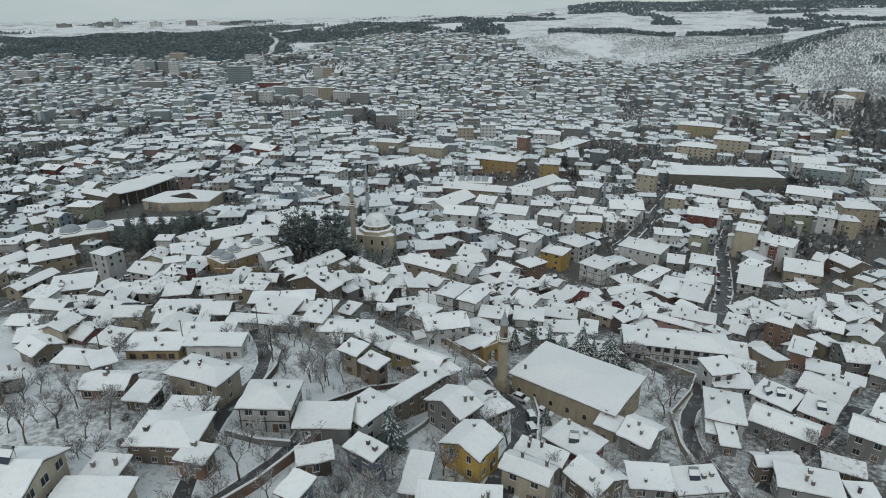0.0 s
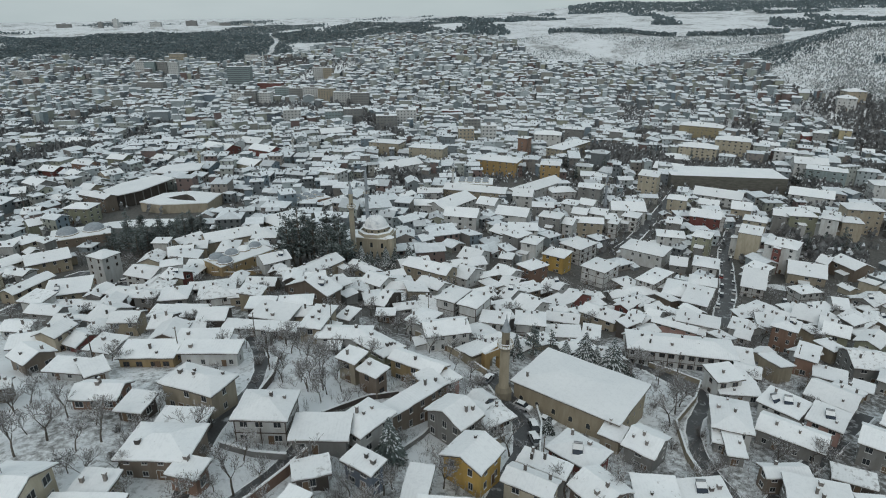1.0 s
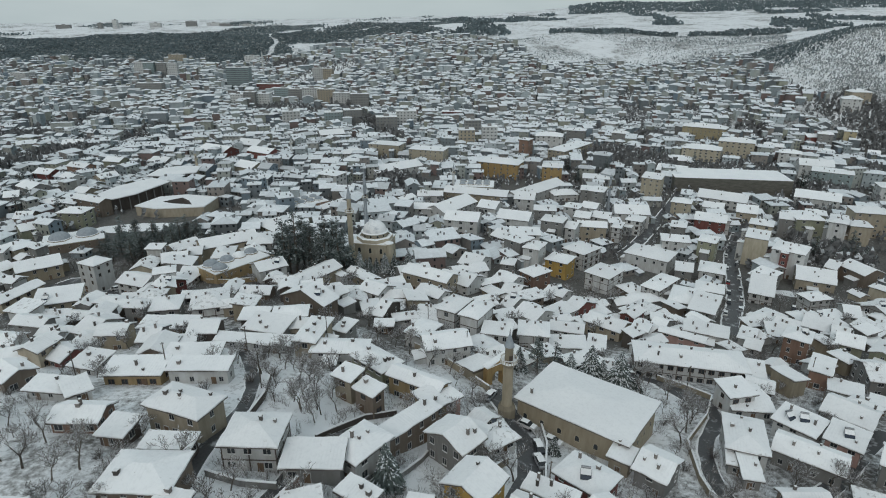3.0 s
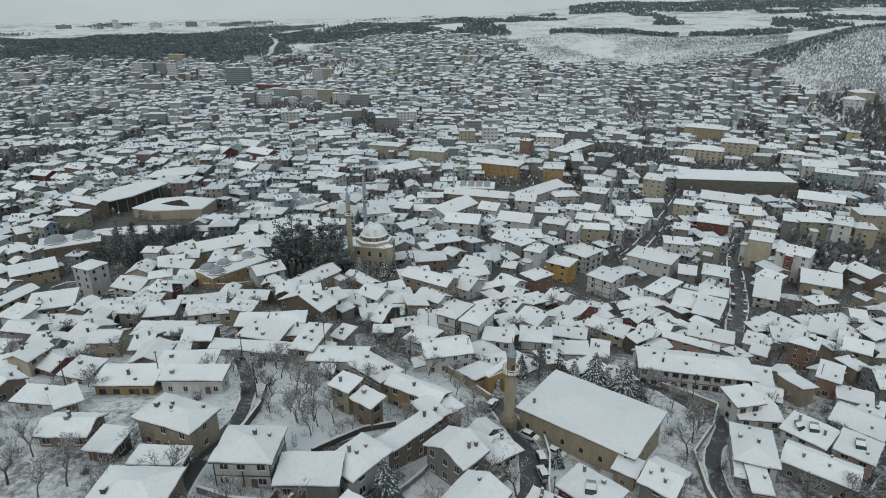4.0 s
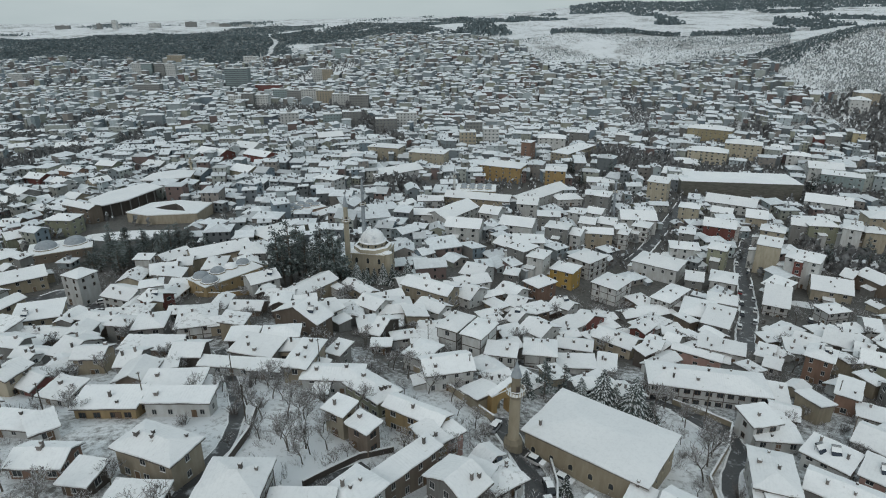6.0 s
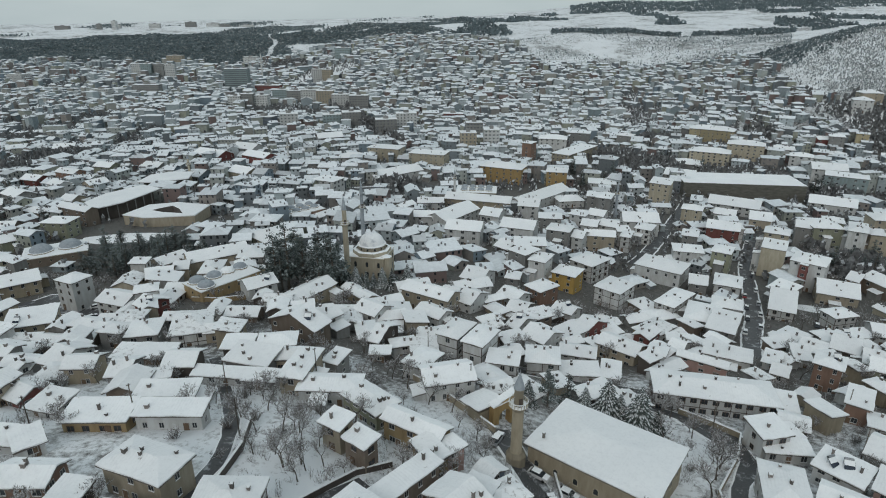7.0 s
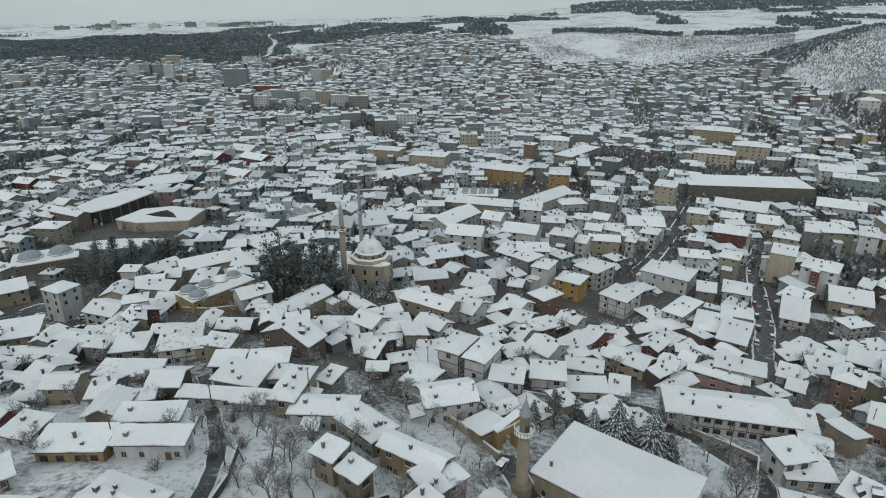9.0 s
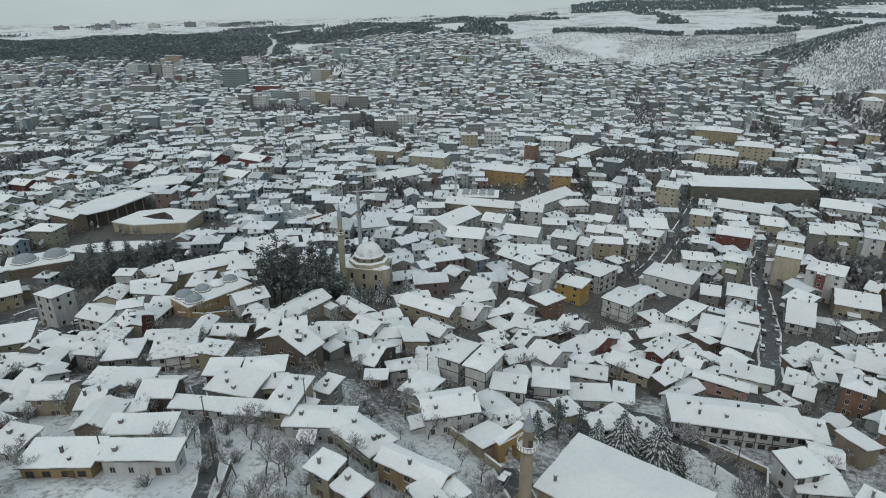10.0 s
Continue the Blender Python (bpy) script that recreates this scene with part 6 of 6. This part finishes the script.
def laid_out(x, y):
    """The lower quarter whose houses stand in the list above."""
    return 0.0 < x / y < 0.86 and 160 < y < 415 or x / y > 0.42 and 128 < y < 200


def infill():
    """Small low houses and sheds crowded between the larger ones of the near slope."""
    rng = random.Random(41)
    made = 0
    y = 100.0
    while y < 215:
        x = -0.8 * y
        while x < 0.82 * y:
            px, py = x + rng.uniform(-2.5, 2.5), y + rng.uniform(-2.5, 2.5)
            x += 7.0
            w, d = rng.uniform(5.5, 9.5), rng.uniform(4.5, 7.0)
            if made >= 125 or open_ground(px, py) or taken(px, py, 0.42 * max(w, d), 0.9):
                continue
            if py < 135 and rng.random() < 0.85 or (laid_out(px, py) or px < -15 and py > 140) and rng.random() < 0.45:
                continue
            made += 1
            if laid_out(px, py):
                w, d = w * 0.8, d * 0.8
            house(px, py, bearing(px, py) - 18 + rng.choice((0, 0, 90)) + rng.uniform(-10, 10), w, d, rng.choice((0.9, 1.0, 1.3, 1.8)), rng.choice(("shed", "gable", "gable", "hip")),
                  rng.choice(("white", "white", "grey", "beige", "brown", "dark", "grey", "stone")), stacks=rng.choice((0, 1, 1, 2)), dark=rng.random() < 0.5, sides="f", thin=rng.random() < 0.25, over=rng.uniform(0.45, 0.8),
                  label=rng.choice(("low outbuilding with a snow-laden roof", "small old outbuilding under uneven snow", "plain garden outbuilding under thick snow")), name="outbuilding")
        y += 7.0


# Paler than EAVE: the haze over the far town is painted in.
FAR_EAVE = plain_mat("hazed_eaves_and_stacks", (0.2, 0.205, 0.21), 0.85)


def scatter_town():
    rng = random.Random(11)
    y = 95.0
    bands = {}
    wall_names = ["white", "white", "white", "cream", "beige", "grey", "grey", "brown", "white", "grey", "grey", "beige", "cream", "brown"]
    singles = 0
    while y < 1450:
        step = 11.0 if y < 300 else (9.6 if y < 480 else (9.8 if y < 1000 else 12.5))
        x = -0.84 * y - 20
        while x < 0.84 * y + 20:
            px, py = x + rng.uniform(-0.28, 0.28) * step, y + rng.uniform(-0.28, 0.28) * step
            x += step * rng.uniform(0.92, 1.15)
            if not in_town(px, py) or open_ground(px, py):
                continue
            if rng.random() < (0.14 if 200 < py < 650 else (0.2 if py > 650 else np.interp(py, (150, 180, 215), (1.0, 0.6, 0.1)))):
                continue
            w = min(24.0, max(5.5, 9.0 * math.exp(rng.gauss(0, 0.32)))) * (0.98 if py < 560 else 1.0)
            d = min(w, 11.0) * rng.uniform(0.65, 1.0)
            if rng.random() < 0.3:
                w, d = d, w
            if py > 230 and rng.random() < 0.12:
                w *= 1.6
            low = laid_out(px, py)
            if low:
                w, d = min(w, 11.0), min(d, 8.0)
            down = -0.25 < px / py <= 0.0 and 230 < py < 420
            r = 0.46 * max(w, d)
            if low and rng.random() < 0.34:
                continue
            if taken(px, py, r, 1.8):
                continue
            rz = bearing(px, py) + rng.choice((0, 0, 0, 90)) + rng.gauss(0, 13)
            mid = -0.45 < px / py < 0.75 and 230 < py < 640
            east = px / py > 0.22 and 260 < py < 460
            fl = rng.choice((1, 2, 2, 2, 3)) if py < 230 else (rng.choice((1.5, 2, 2, 2.5, 3, 3, 4)) if mid else (rng.choice((1, 1, 2, 2, 3)) if py < 560 else rng.choice((1.6, 2, 2, 2.4, 3, 3, 3.5, 4))))
            if px / py > 0.2 and 460 <= py < 700:
                fl, w = rng.choice((2, 2, 2, 3, 3)), min(w, 12.0)
            if east and not low and rng.random() < 0.5:
                fl, w = rng.choice((3, 4, 4, 5, 5)), w * rng.uniform(1.0, 1.5)
            if down:
                fl = rng.choice((1, 2, 2, 2.5, 3))
            if low:
                fl = rng.choice((1, 1, 1.5, 2, 2))
            if px / py < -0.3 and py > 600:
                fl = rng.choice((1, 2, 2, 3, 3, 4, 5))
            kind = rng.choice(("hip", "hip", "gable", "gable", "shed")) if fl < 4 else rng.choice(("hip", "hip", "gable", "flat"))
            if py < 262 and singles < 40:
                singles += 1
                house(px, py, rz, w, d, fl, kind, rng.choice(wall_names), stacks=rng.choice((1, 2, 3)), heater=int(rng.random() < 0.2), dark=rng.random() < 0.4,
                      sides="f" + ("r" if (rz + 90) % 360 > 180 or px < 0 else "l"), beams=rng.random() < 0.15, thin=rng.random() < 0.2)
                continue
            grove = noise.noise(Vector((px * 0.011, py * 0.008, 2.0))) + (0.05 if px / py < -0.5 else (0.24 if px / py > 0.3 and py > 420 else -0.3))
            if py > 260 and grove > 0.42 and rng.random() < 0.8:
                continue
            take(px, py, r)
            rise = (min(w, d) if kind == "hip" else d) * 0.5 * RISE[kind] * (rng.uniform(0.7, 1.1))
            if kind == "shed":
                rise = d * 0.16
            eave = fl * 2.9
            key = (int(py // 110), int((px / py + 1) * 3))
            if key not in bands:
                bands[key] = (Shape(), Shape(), Shape())
            add_plain_house(*bands[key], px, py, rz, w, d, eave, kind, rise, rng.choice((0, 1, 2, 2, 3, 4)) if py < 800 else rng.choice((0, 1, 1)), rng, windows=py < 600)
        y += step
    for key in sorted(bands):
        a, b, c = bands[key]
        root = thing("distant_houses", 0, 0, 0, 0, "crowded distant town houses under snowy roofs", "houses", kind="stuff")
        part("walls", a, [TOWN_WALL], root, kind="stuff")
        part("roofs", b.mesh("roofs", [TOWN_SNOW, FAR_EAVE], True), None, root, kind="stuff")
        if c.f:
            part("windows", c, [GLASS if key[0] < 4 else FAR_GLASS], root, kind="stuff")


infill()
scatter_town()


# ---- gardens: bare trees and bushes wherever the slope is open ----
def gardens():
    rng = random.Random(23)
    trees = bushes = 0
    for k in range(9000):
        y = 58 + 175 * rng.random() ** 1.15
        x = rng.uniform(-0.82, 0.82) * y
        if taken(x, y, 0.9, 0.3):
            continue
        thick = noise.noise(Vector((x * 0.035, y * 0.035, 4.0)))
        if thick < -0.3:
            continue
        if rng.random() < 0.8 and trees < 250:
            trees += 1
            tree("bare", rng.choice((0, 1, 1, 2, 3, 4)), x, y, rng.uniform(0.75, 1.35), rng.uniform(0, 360))
            take(x, y, 1.5)
        elif bushes < 110:
            bushes += 1
            ob = new("bush", BUSH[rng.randrange(3)])
            ob.matrix_basis = pose(x, y, float(land(x, y)), 0, 0, rng.uniform(0, 360)) @ Matrix.Scale(rng.uniform(0.7, 1.3), 4)
            tagged(ob, "leafless bush of thin snow-dusted twigs", "bush", "bushes")
            take(x, y, 0.7)


gardens()


def thickets():
    """Tangles of thin leafless stems, joined, that fill the open gardens."""
    rng = random.Random(77)
    patches = {}
    for k in range(19000):
        y = 56 + 190 * rng.random() ** 1.1
        x = rng.uniform(-0.82, 0.82) * y
        n = noise.noise(Vector((x * 0.06, y * 0.06, 11.0))) + 0.5 * noise.noise(Vector((x * 0.2, y * 0.2, 3.0)))
        if n < (0.08 if x < -30 and y < 118 else (-0.02 if x < 20 else -0.08)) or taken(x, y, 0.15, 0.5):
            continue
        s = patches.setdefault((int(x // 60), int(y // 60)), Shape())
        z, h = float(land(x, y)) - 0.1, rng.uniform(0.8, 2.6)
        for j in range(rng.choice((5, 7, 9))):
            a, q = rng.uniform(0, 6.283), rng.uniform(0.0, 0.5)
            p = Vector((x + math.cos(a) * q, y + math.sin(a) * q, z))
            d = Vector((math.cos(a) * 0.35 + rng.uniform(-0.3, 0.3), math.sin(a) * 0.35 + rng.uniform(-0.3, 0.3), 1.0)) * (h * rng.uniform(0.5, 1.0))
            w = Vector((rng.uniform(-1, 1), rng.uniform(-1, 1), 0)).normalized() * rng.uniform(0.02, 0.05)
            mi = 1 if rng.random() < 0.3 else 0
            s.poly([p - w, p + w, p + d + w * 0.4], mi)
            e = p + d * rng.uniform(0.35, 0.7)
            f = e + Vector((rng.uniform(-0.6, 0.6), rng.uniform(-0.6, 0.6), rng.uniform(0.1, 0.6)))
            s.poly([e - w * 0.8, e + w * 0.8, f], mi)
    for key in sorted(patches):
        tagged(new("thicket", patches[key].mesh("thicket", [TWIG, TWIG_SNOW])), "tangled leafless garden scrub dusted with snow", "scrub", kind="stuff")


thickets()


# ---- far woods, hill scrub and field hedges ----
def add_far_tree(s, x, y, h, w, rng, snow, n=4):
    """A ragged crown of a few loose sprays."""
    k = 1.0 if n < 6 else 0.68
    z = float(land(x, y)) - 0.3
    for j in range(n):
        a, f = rng.uniform(0, 6.283), rng.uniform(0.15, 0.85)
        q = w * rng.uniform(0.0, 0.75) * (1.1 - f)
        c = Vector((x + math.cos(a) * q, y + math.sin(a) * q, z + h * f))
        t = rng.uniform(0, 3.14)
        u = Vector((math.cos(t), math.sin(t), rng.uniform(-0.3, 0.3))) * (w * k * rng.uniform(0.35, 0.8))
        v = Vector((rng.uniform(-0.5, 0.5), rng.uniform(-0.5, 0.5), 1.0)) * (h * k * rng.uniform(0.14, 0.3))
        s.poly([c - u - v * 0.6, c + u * 0.7 - v, c + u + v * 0.4, c - u * 0.3 + v], 1 if rng.random() < snow else 0)


def woods(name, label, n, where, h, mats, seed, snow=0.08, sprays=4, broad=0.36):
    rng = random.Random(seed)
    s = Shape()
    made = tries = 0
    while made < n and tries < n * 30:
        tries += 1
        p = where(rng)
        if p is None:
            continue
        made += 1
        k = rng.uniform(0.65, 1.25)
        add_far_tree(s, p[0], p[1], h * k, h * broad * k, rng, snow, sprays)
    return tagged(new(name, s.mesh(name, mats)), label, "trees", kind="stuff")


def ridge_left(rng):
    y = rng.uniform(1345, 1760)
    r = rng.uniform(-0.85, 0.02)
    x = r * y
    n = noise.noise(Vector((x * 0.004, y * 0.006, 1.0)))
    track = float(np.interp(y, (1345, 1440, 1500, 1560, 1610, 1665, 1760), (-395, -398, -412, -415, -432, -464, -480)))
    if abs(x - track) < 8:
        return None
    gap = float(np.interp(r, (-0.85, -0.62, -0.45, -0.28, -0.2, 0.02), (-0.1, -0.4, -0.85, -0.5, 0.08, 0.2)))
    return (x, y) if n > gap + rng.uniform(-0.12, 0.12) else None


def hill_right(rng):
    r = rng.uniform(0.47, 0.9)
    y = rng.uniform(565, 930)
    x = r * y
    if in_town(x, y - 12):
        return None
    n = noise.noise(Vector((x * 0.012, y * 0.012, 3.0)))
    return (x, y) if n > rng.uniform(-0.75, 0.2) else None


def hill_wood(rng):
    """The darker, denser belts along the crest of the hill."""
    p = hill_right(rng)
    if p is None:
        return None
    n = noise.noise(Vector((p[0] * 0.008, p[1] * 0.02, 8.0)))
    return p if n > (0.28 if p[1] < 720 else 0.1) else None


def slope_mid(rng):
    y = rng.uniform(1040, 1320)
    r = rng.uniform(0.1, 0.55)
    x = r * y
    n = noise.noise(Vector((x * 0.012, y * 0.012, 7.0)))
    return (x, y) if not in_town(x, y - 10) and n > rng.uniform(-0.3, 0.45) - (0.35 if r > 0.33 else 0.0) else None


def slope_crest(rng):
    """A dark tree line along the top of the white slope."""
    r = rng.uniform(0.16, 0.62)
    y = 1330 + rng.uniform(-18, 30) + 25 * noise.noise(Vector((r * 14, 1.0, 2.0)))
    return (r * y, y) if noise.noise(Vector((r * 22, 3.0, 5.0))) > -0.25 else None


def hedges(rng):
    """Copses on the fields beyond the white slope, and the long wood along the skyline."""
    y = rng.uniform(1380, 3500)
    r = rng.uniform(0.02, 0.9)
    x = r * y
    if y > 2700:
        return (x, y) if r > 0.2 and noise.noise(Vector((x * 0.0016, y * 0.0016, 9.0))) > (-0.22 if r < 0.36 else -0.6) else None
    return (x, y) if noise.noise(Vector((x * 0.0055, y * 0.0022, 9.0))) > 0.3 else None


def plateau(rng):
    """Loose woods and orchards on the plateau behind the ridge."""
    y = rng.uniform(1700, 3400)
    r = rng.uniform(-0.85, 0.06)
    x = r * y
    near = 0.12 if -0.34 < r and y < 2400 else -0.22
    return (x, y) if noise.noise(Vector((x * 0.004, y * 0.0016, 21.0))) > 0.16 - near + rng.uniform(-0.1, 0.25) else None


def town_trees(rng):
    y = 260 + 1080 * rng.random() ** 0.7
    x = rng.uniform(-0.8, 0.8) * y
    if not in_town(x, y) or taken(x, y, 0.5, 1.0) or -185 < x < -125 and 270 < y < 305:
        return None
    grove = noise.noise(Vector((x * 0.011, y * 0.008, 2.0))) + (0.05 if x / y < -0.5 else (0.24 if x / y > 0.3 and y > 420 else -0.3))
    return (x, y) if rng.random() < (1.0 if grove > 0.35 else 0.5) else None


# Dark crowns lifted towards grey, a haze tone put into the colour.
TOWN_TWIG = plain_mat("hazed_dark_crowns", (0.18, 0.184, 0.187), 0.9, vary=0.4, scale=0.4)
# Distance haze in the base colour: paler and bluer than NEEDLE.
FAR_NEEDLE = plain_mat("hazed_pine_needles", (0.135, 0.172, 0.185), 0.9, vary=0.35, scale=0.05)
FROST = plain_mat("frosted_scrub", (0.31, 0.335, 0.34), 0.9, vary=0.4, scale=0.3)
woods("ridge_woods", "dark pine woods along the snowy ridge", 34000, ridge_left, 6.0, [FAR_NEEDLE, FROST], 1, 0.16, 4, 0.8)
woods("hill_scrub", "frosted scrub covering a steep snowy hill", 21000, hill_right, 2.4, [FROST, NEEDLE_SNOW], 2, 0.1)
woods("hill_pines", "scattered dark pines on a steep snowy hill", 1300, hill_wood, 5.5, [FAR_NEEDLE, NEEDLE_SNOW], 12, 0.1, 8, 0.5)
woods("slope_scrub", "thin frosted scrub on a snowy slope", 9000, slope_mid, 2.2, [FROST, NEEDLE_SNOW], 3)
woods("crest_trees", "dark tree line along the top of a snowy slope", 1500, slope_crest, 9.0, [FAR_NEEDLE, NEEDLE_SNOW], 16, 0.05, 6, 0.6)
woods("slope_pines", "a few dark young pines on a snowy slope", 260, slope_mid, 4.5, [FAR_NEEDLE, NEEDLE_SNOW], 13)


def avenue(rng):
    f = rng.random()
    x, y = -146 + f * 110, 830 - f * 285
    side = rng.choice((-1, 1)) * rng.uniform(6.5, 9.5)
    return (x + side * 0.92, y + side * 0.38)


def groves(rng):
    cx, cy, r = rng.choice(((-477, 666, 36), (-477, 666, 36), (-389, 575, 26), (-389, 575, 26), (-421, 710, 30), (-320, 488, 20), (-322, 442, 18), (-306, 502, 16), (-301, 577, 20), (-529, 767, 32), (-404, 643, 30), (-412, 739, 26), (-412, 565, 26), (-298, 627, 24), (-228, 805, 24), (-200, 785, 22), (-167, 762, 18), (-311, 1267, 38), (-311, 1267, 38), (-30, 418, 14), (138, 526, 20), (143, 476, 20), (160, 505, 20), (400, 580, 34), (198, 279, 15), (198, 279, 15), (192, 305, 5), (170, 478, 20), (170, 478, 20), (205, 585, 16), (335, 447, 22), (267, 402, 12), (420, 560, 30), (380, 520, 18), (290, 560, 15), (150, 520, 14)))
    a, q = rng.uniform(0, 6.28), r * math.sqrt(rng.random())
    return (cx + math.cos(a) * q, cy + math.sin(a) * q)


woods("avenue_trees", "rows of dark leafless trees along an avenue", 260, avenue, 11.0, [TOWN_TWIG, NEEDLE_SNOW], 14, 0.04, 12)
woods("town_groves", "groves of dark leafless trees in the town", 3200, groves, 8.0, [TOWN_TWIG, NEEDLE_SNOW], 15, 0.06, 12)
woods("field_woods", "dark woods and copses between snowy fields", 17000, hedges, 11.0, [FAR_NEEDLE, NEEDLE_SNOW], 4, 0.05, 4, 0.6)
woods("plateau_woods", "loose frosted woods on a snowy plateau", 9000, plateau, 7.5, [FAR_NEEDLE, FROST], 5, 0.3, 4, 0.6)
woods("town_trees", "bare and dark trees between the town houses", 22000, town_trees, 5.6, [TOWN_TWIG, NEEDLE_SNOW], 6, 0.15, 9, 0.42)


# ---- parked cars and poles ----
def car_meshes(paint):
    body, glass, snow = Shape(), Shape(), Shape()
    prof = [(-2.1, 0.35), (-2.15, 0.75), (-1.95, 0.95), (-1.0, 1.0), (1.15, 0.98), (2.0, 0.86), (2.12, 0.6), (2.08, 0.32)]
    for a, b in zip(prof, prof[1:]):
        body.poly([(a[0], -0.82, a[1]), (b[0], -0.82, b[1]), (b[0], 0.82, b[1]), (a[0], 0.82, a[1])])
    for y in (-0.82, 0.82):
        body.poly([(p[0], y, p[1]) for p in prof])
    cab = [(-1.75, 0.95, 0.78), (-1.15, 1.42, 0.66), (0.35, 1.45, 0.66), (1.15, 0.95, 0.78)]
    for a, b in zip(cab, cab[1:]):
        glass.poly([(a[0], -a[2], a[1]), (b[0], -b[2], b[1]), (b[0], b[2], b[1]), (a[0], a[2], a[1])])
    for k in (-1, 1):
        glass.poly([(p[0], k * p[2], p[1]) for p in cab])
    snow.grid((-1.25, -0.66, 1.46), (0.45, -0.66, 1.49), (0.45, 0.66, 1.49), (-1.25, 0.66, 1.46), 4, 3, 0, lambda p: Vector((p.x, p.y, p.z + 0.08 * (1 - abs(p.y) / 0.7))))
    snow.grid((1.05, -0.7, 1.02), (2.0, -0.7, 0.9), (2.0, 0.7, 0.9), (1.05, 0.7, 1.02), 3, 3)
    wheel = Shape()
    wheel.lathe([(0.05, -0.11), (0.31, -0.11), (0.31, 0.11), (0.05, 0.11)], 12)
    m = plain_mat("car_paint", paint, 0.35, vary=0.1)
    return body.mesh("body", [m]), glass.mesh("cabin", [GLASS]), snow.mesh("snow", [WALL_SNOW]), wheel.mesh("wheel", [plain_mat("tyre", (0.02, 0.02, 0.02), 0.8)])


CARS = [(n, car_meshes(c)) for n, c in (("white", (0.6, 0.6, 0.6)), ("silver grey", (0.3, 0.31, 0.33)), ("dark", (0.03, 0.035, 0.045)), ("red", (0.28, 0.03, 0.03)))]


def car(kind, x, y, rz, up=0.1):
    name, (body, glass, snow, wheel) = CARS[kind]
    root = thing("parked_car", x, y, float(land(x, y)) + up, rz, f"{name} parked car with snow on its roof and bonnet", "car", "parked cars")
    part("body", body, None, root)
    part("cabin", glass, None, root, "dark glazed cabin")
    part("snow", snow, None, root, "cap of snow")
    for u in (-1.3, 1.3):
        for v in (-0.75, 0.75):
            part("wheel", wheel, None, root, "", pose(u, v, 0.31, 90, 0, 0))


car(0, 17.6, 108.6, -38)
car(0, 22.3, 104.9, -38)
car(2, 19.0, 101.6, 95)
car(1, 18.4, 96.6, 100)
car(1, 10.6, 117.0, 60)
STREET = ((107, 201), (117.6, 219.5), (125.7, 236.2), (135.4, 257.5), (144.4, 279.8), (156.5, 301.8), (170.6, 325.2))


def street_point(f):
    """A place along the middle of the straight street, f from 0 to 1."""
    u = f * (len(STREET) - 1)
    i = min(int(u), len(STREET) - 2)
    (x0, y0), (x1, y1) = STREET[i], STREET[i + 1]
    return x0 + (x1 - x0) * (u - i), y0 + (y1 - y0) * (u - i)


for k in range(15):
    f = 0.04 + k * 0.064
    px, py = street_point(f)
    car((0, 1, 2, 0, 2, 1, 3)[k % 7], px + (2.1 if k % 2 else -2.1), py - (1.0 if k % 2 else -1.0), 64)
for k, (px, py, a) in enumerate(((-135, 199, 20), (-128, 196.5, 15), (-117, 196, 60), (-121, 206, 30), (-96, 197, 20), (-139, 209, 80), (126, 209, 5), (131, 205, 10), (138, 214, 60), (-147, 203, 75))):
    car((1, 2, 2, 0, 1, 2, 3, 1, 2, 0)[k], px, py, a)


def pole(x, y, h, label="weathered wooden utility pole with two insulators"):
    root = thing("utility_pole", x, y, float(land(x, y)), 25, label, "utility pole", "utility poles")
    s = Shape()
    s.stick((0, 0, -0.5), (0.05, 0, h), 0.14, 0.09, 8)
    part("post", s, [BARK], root)
    s = Shape()
    s.box(-0.35, -0.05, h - 0.35, 0.35, 0.05, h - 0.27)
    arm = part("bracket", s, [WOOD_DARK], root)
    for u in (-0.3, 0.3):
        s = Shape()
        s.lathe([(0.05, 0), (0.07, 0.1), (0.03, 0.2)], 6, 0, (u, 0, h - 0.27))
        part("insulator", s, [FRAME_W], arm)


for x, y, h in ((-43.6, 122.5, 9), (-27.5, 131.5, 9.5), (-57.0, 112.7, 8.5), (-71.7, 106.5, 8.5), (-36.0, 107.5, 8), (6.0, 133.0, 8.5), (60.5, 131.0, 9), (88.0, 122.0, 9), (97.0, 140.0, 9), (-4.0, 156.0, 9), (18.0, 86.0, 8.5)):
    pole(x, y, h)


# ---- open snowy banks and lots ----
def snow_bank(cx, cy, rx, ry, turn, label):
    s = Shape()
    c, q = math.cos(radians(turn)), math.sin(radians(turn))
    rows = []
    for j in range(9):
        row = []
        for i in range(28):
            a = 6.283 * i / 28
            f = j / 8 * (1 + 0.18 * noise.noise(Vector((math.cos(a) * 2, math.sin(a) * 2, cx))))
            u, v = math.cos(a) * rx * f, math.sin(a) * ry * f
            x, y = cx + u * c - v * q, cy + u * q + v * c
            row.append((x, y, float(land(x, y)) + (0.45 - 0.5 * (j / 8) ** 3) + 0.25 * noise.noise(Vector((x * 0.2, y * 0.2, 0)))))
        rows.append(row)
    for a, b in zip(rows, rows[1:]):
        for i in range(28):
            k = (i + 1) % 28
            s.poly([a[i], a[k], b[k], b[i]], 0, True)
    return tagged(new("snow_bank", s.mesh("snow_bank", [WALL_SNOW], True)), label, "snow", kind="structure")


snow_bank(-155, 290, 24, 8, 8, "open snowy slope below the market court")
snow_bank(-215, 1135, 60, 55, 0, "bare snowy knoll among distant houses")
snow_bank(392, 572, 26, 10, 10, "open snowy lot between houses")
snow_bank(150, 234, 9, 5, -30, "trampled snowy yard with tracks")
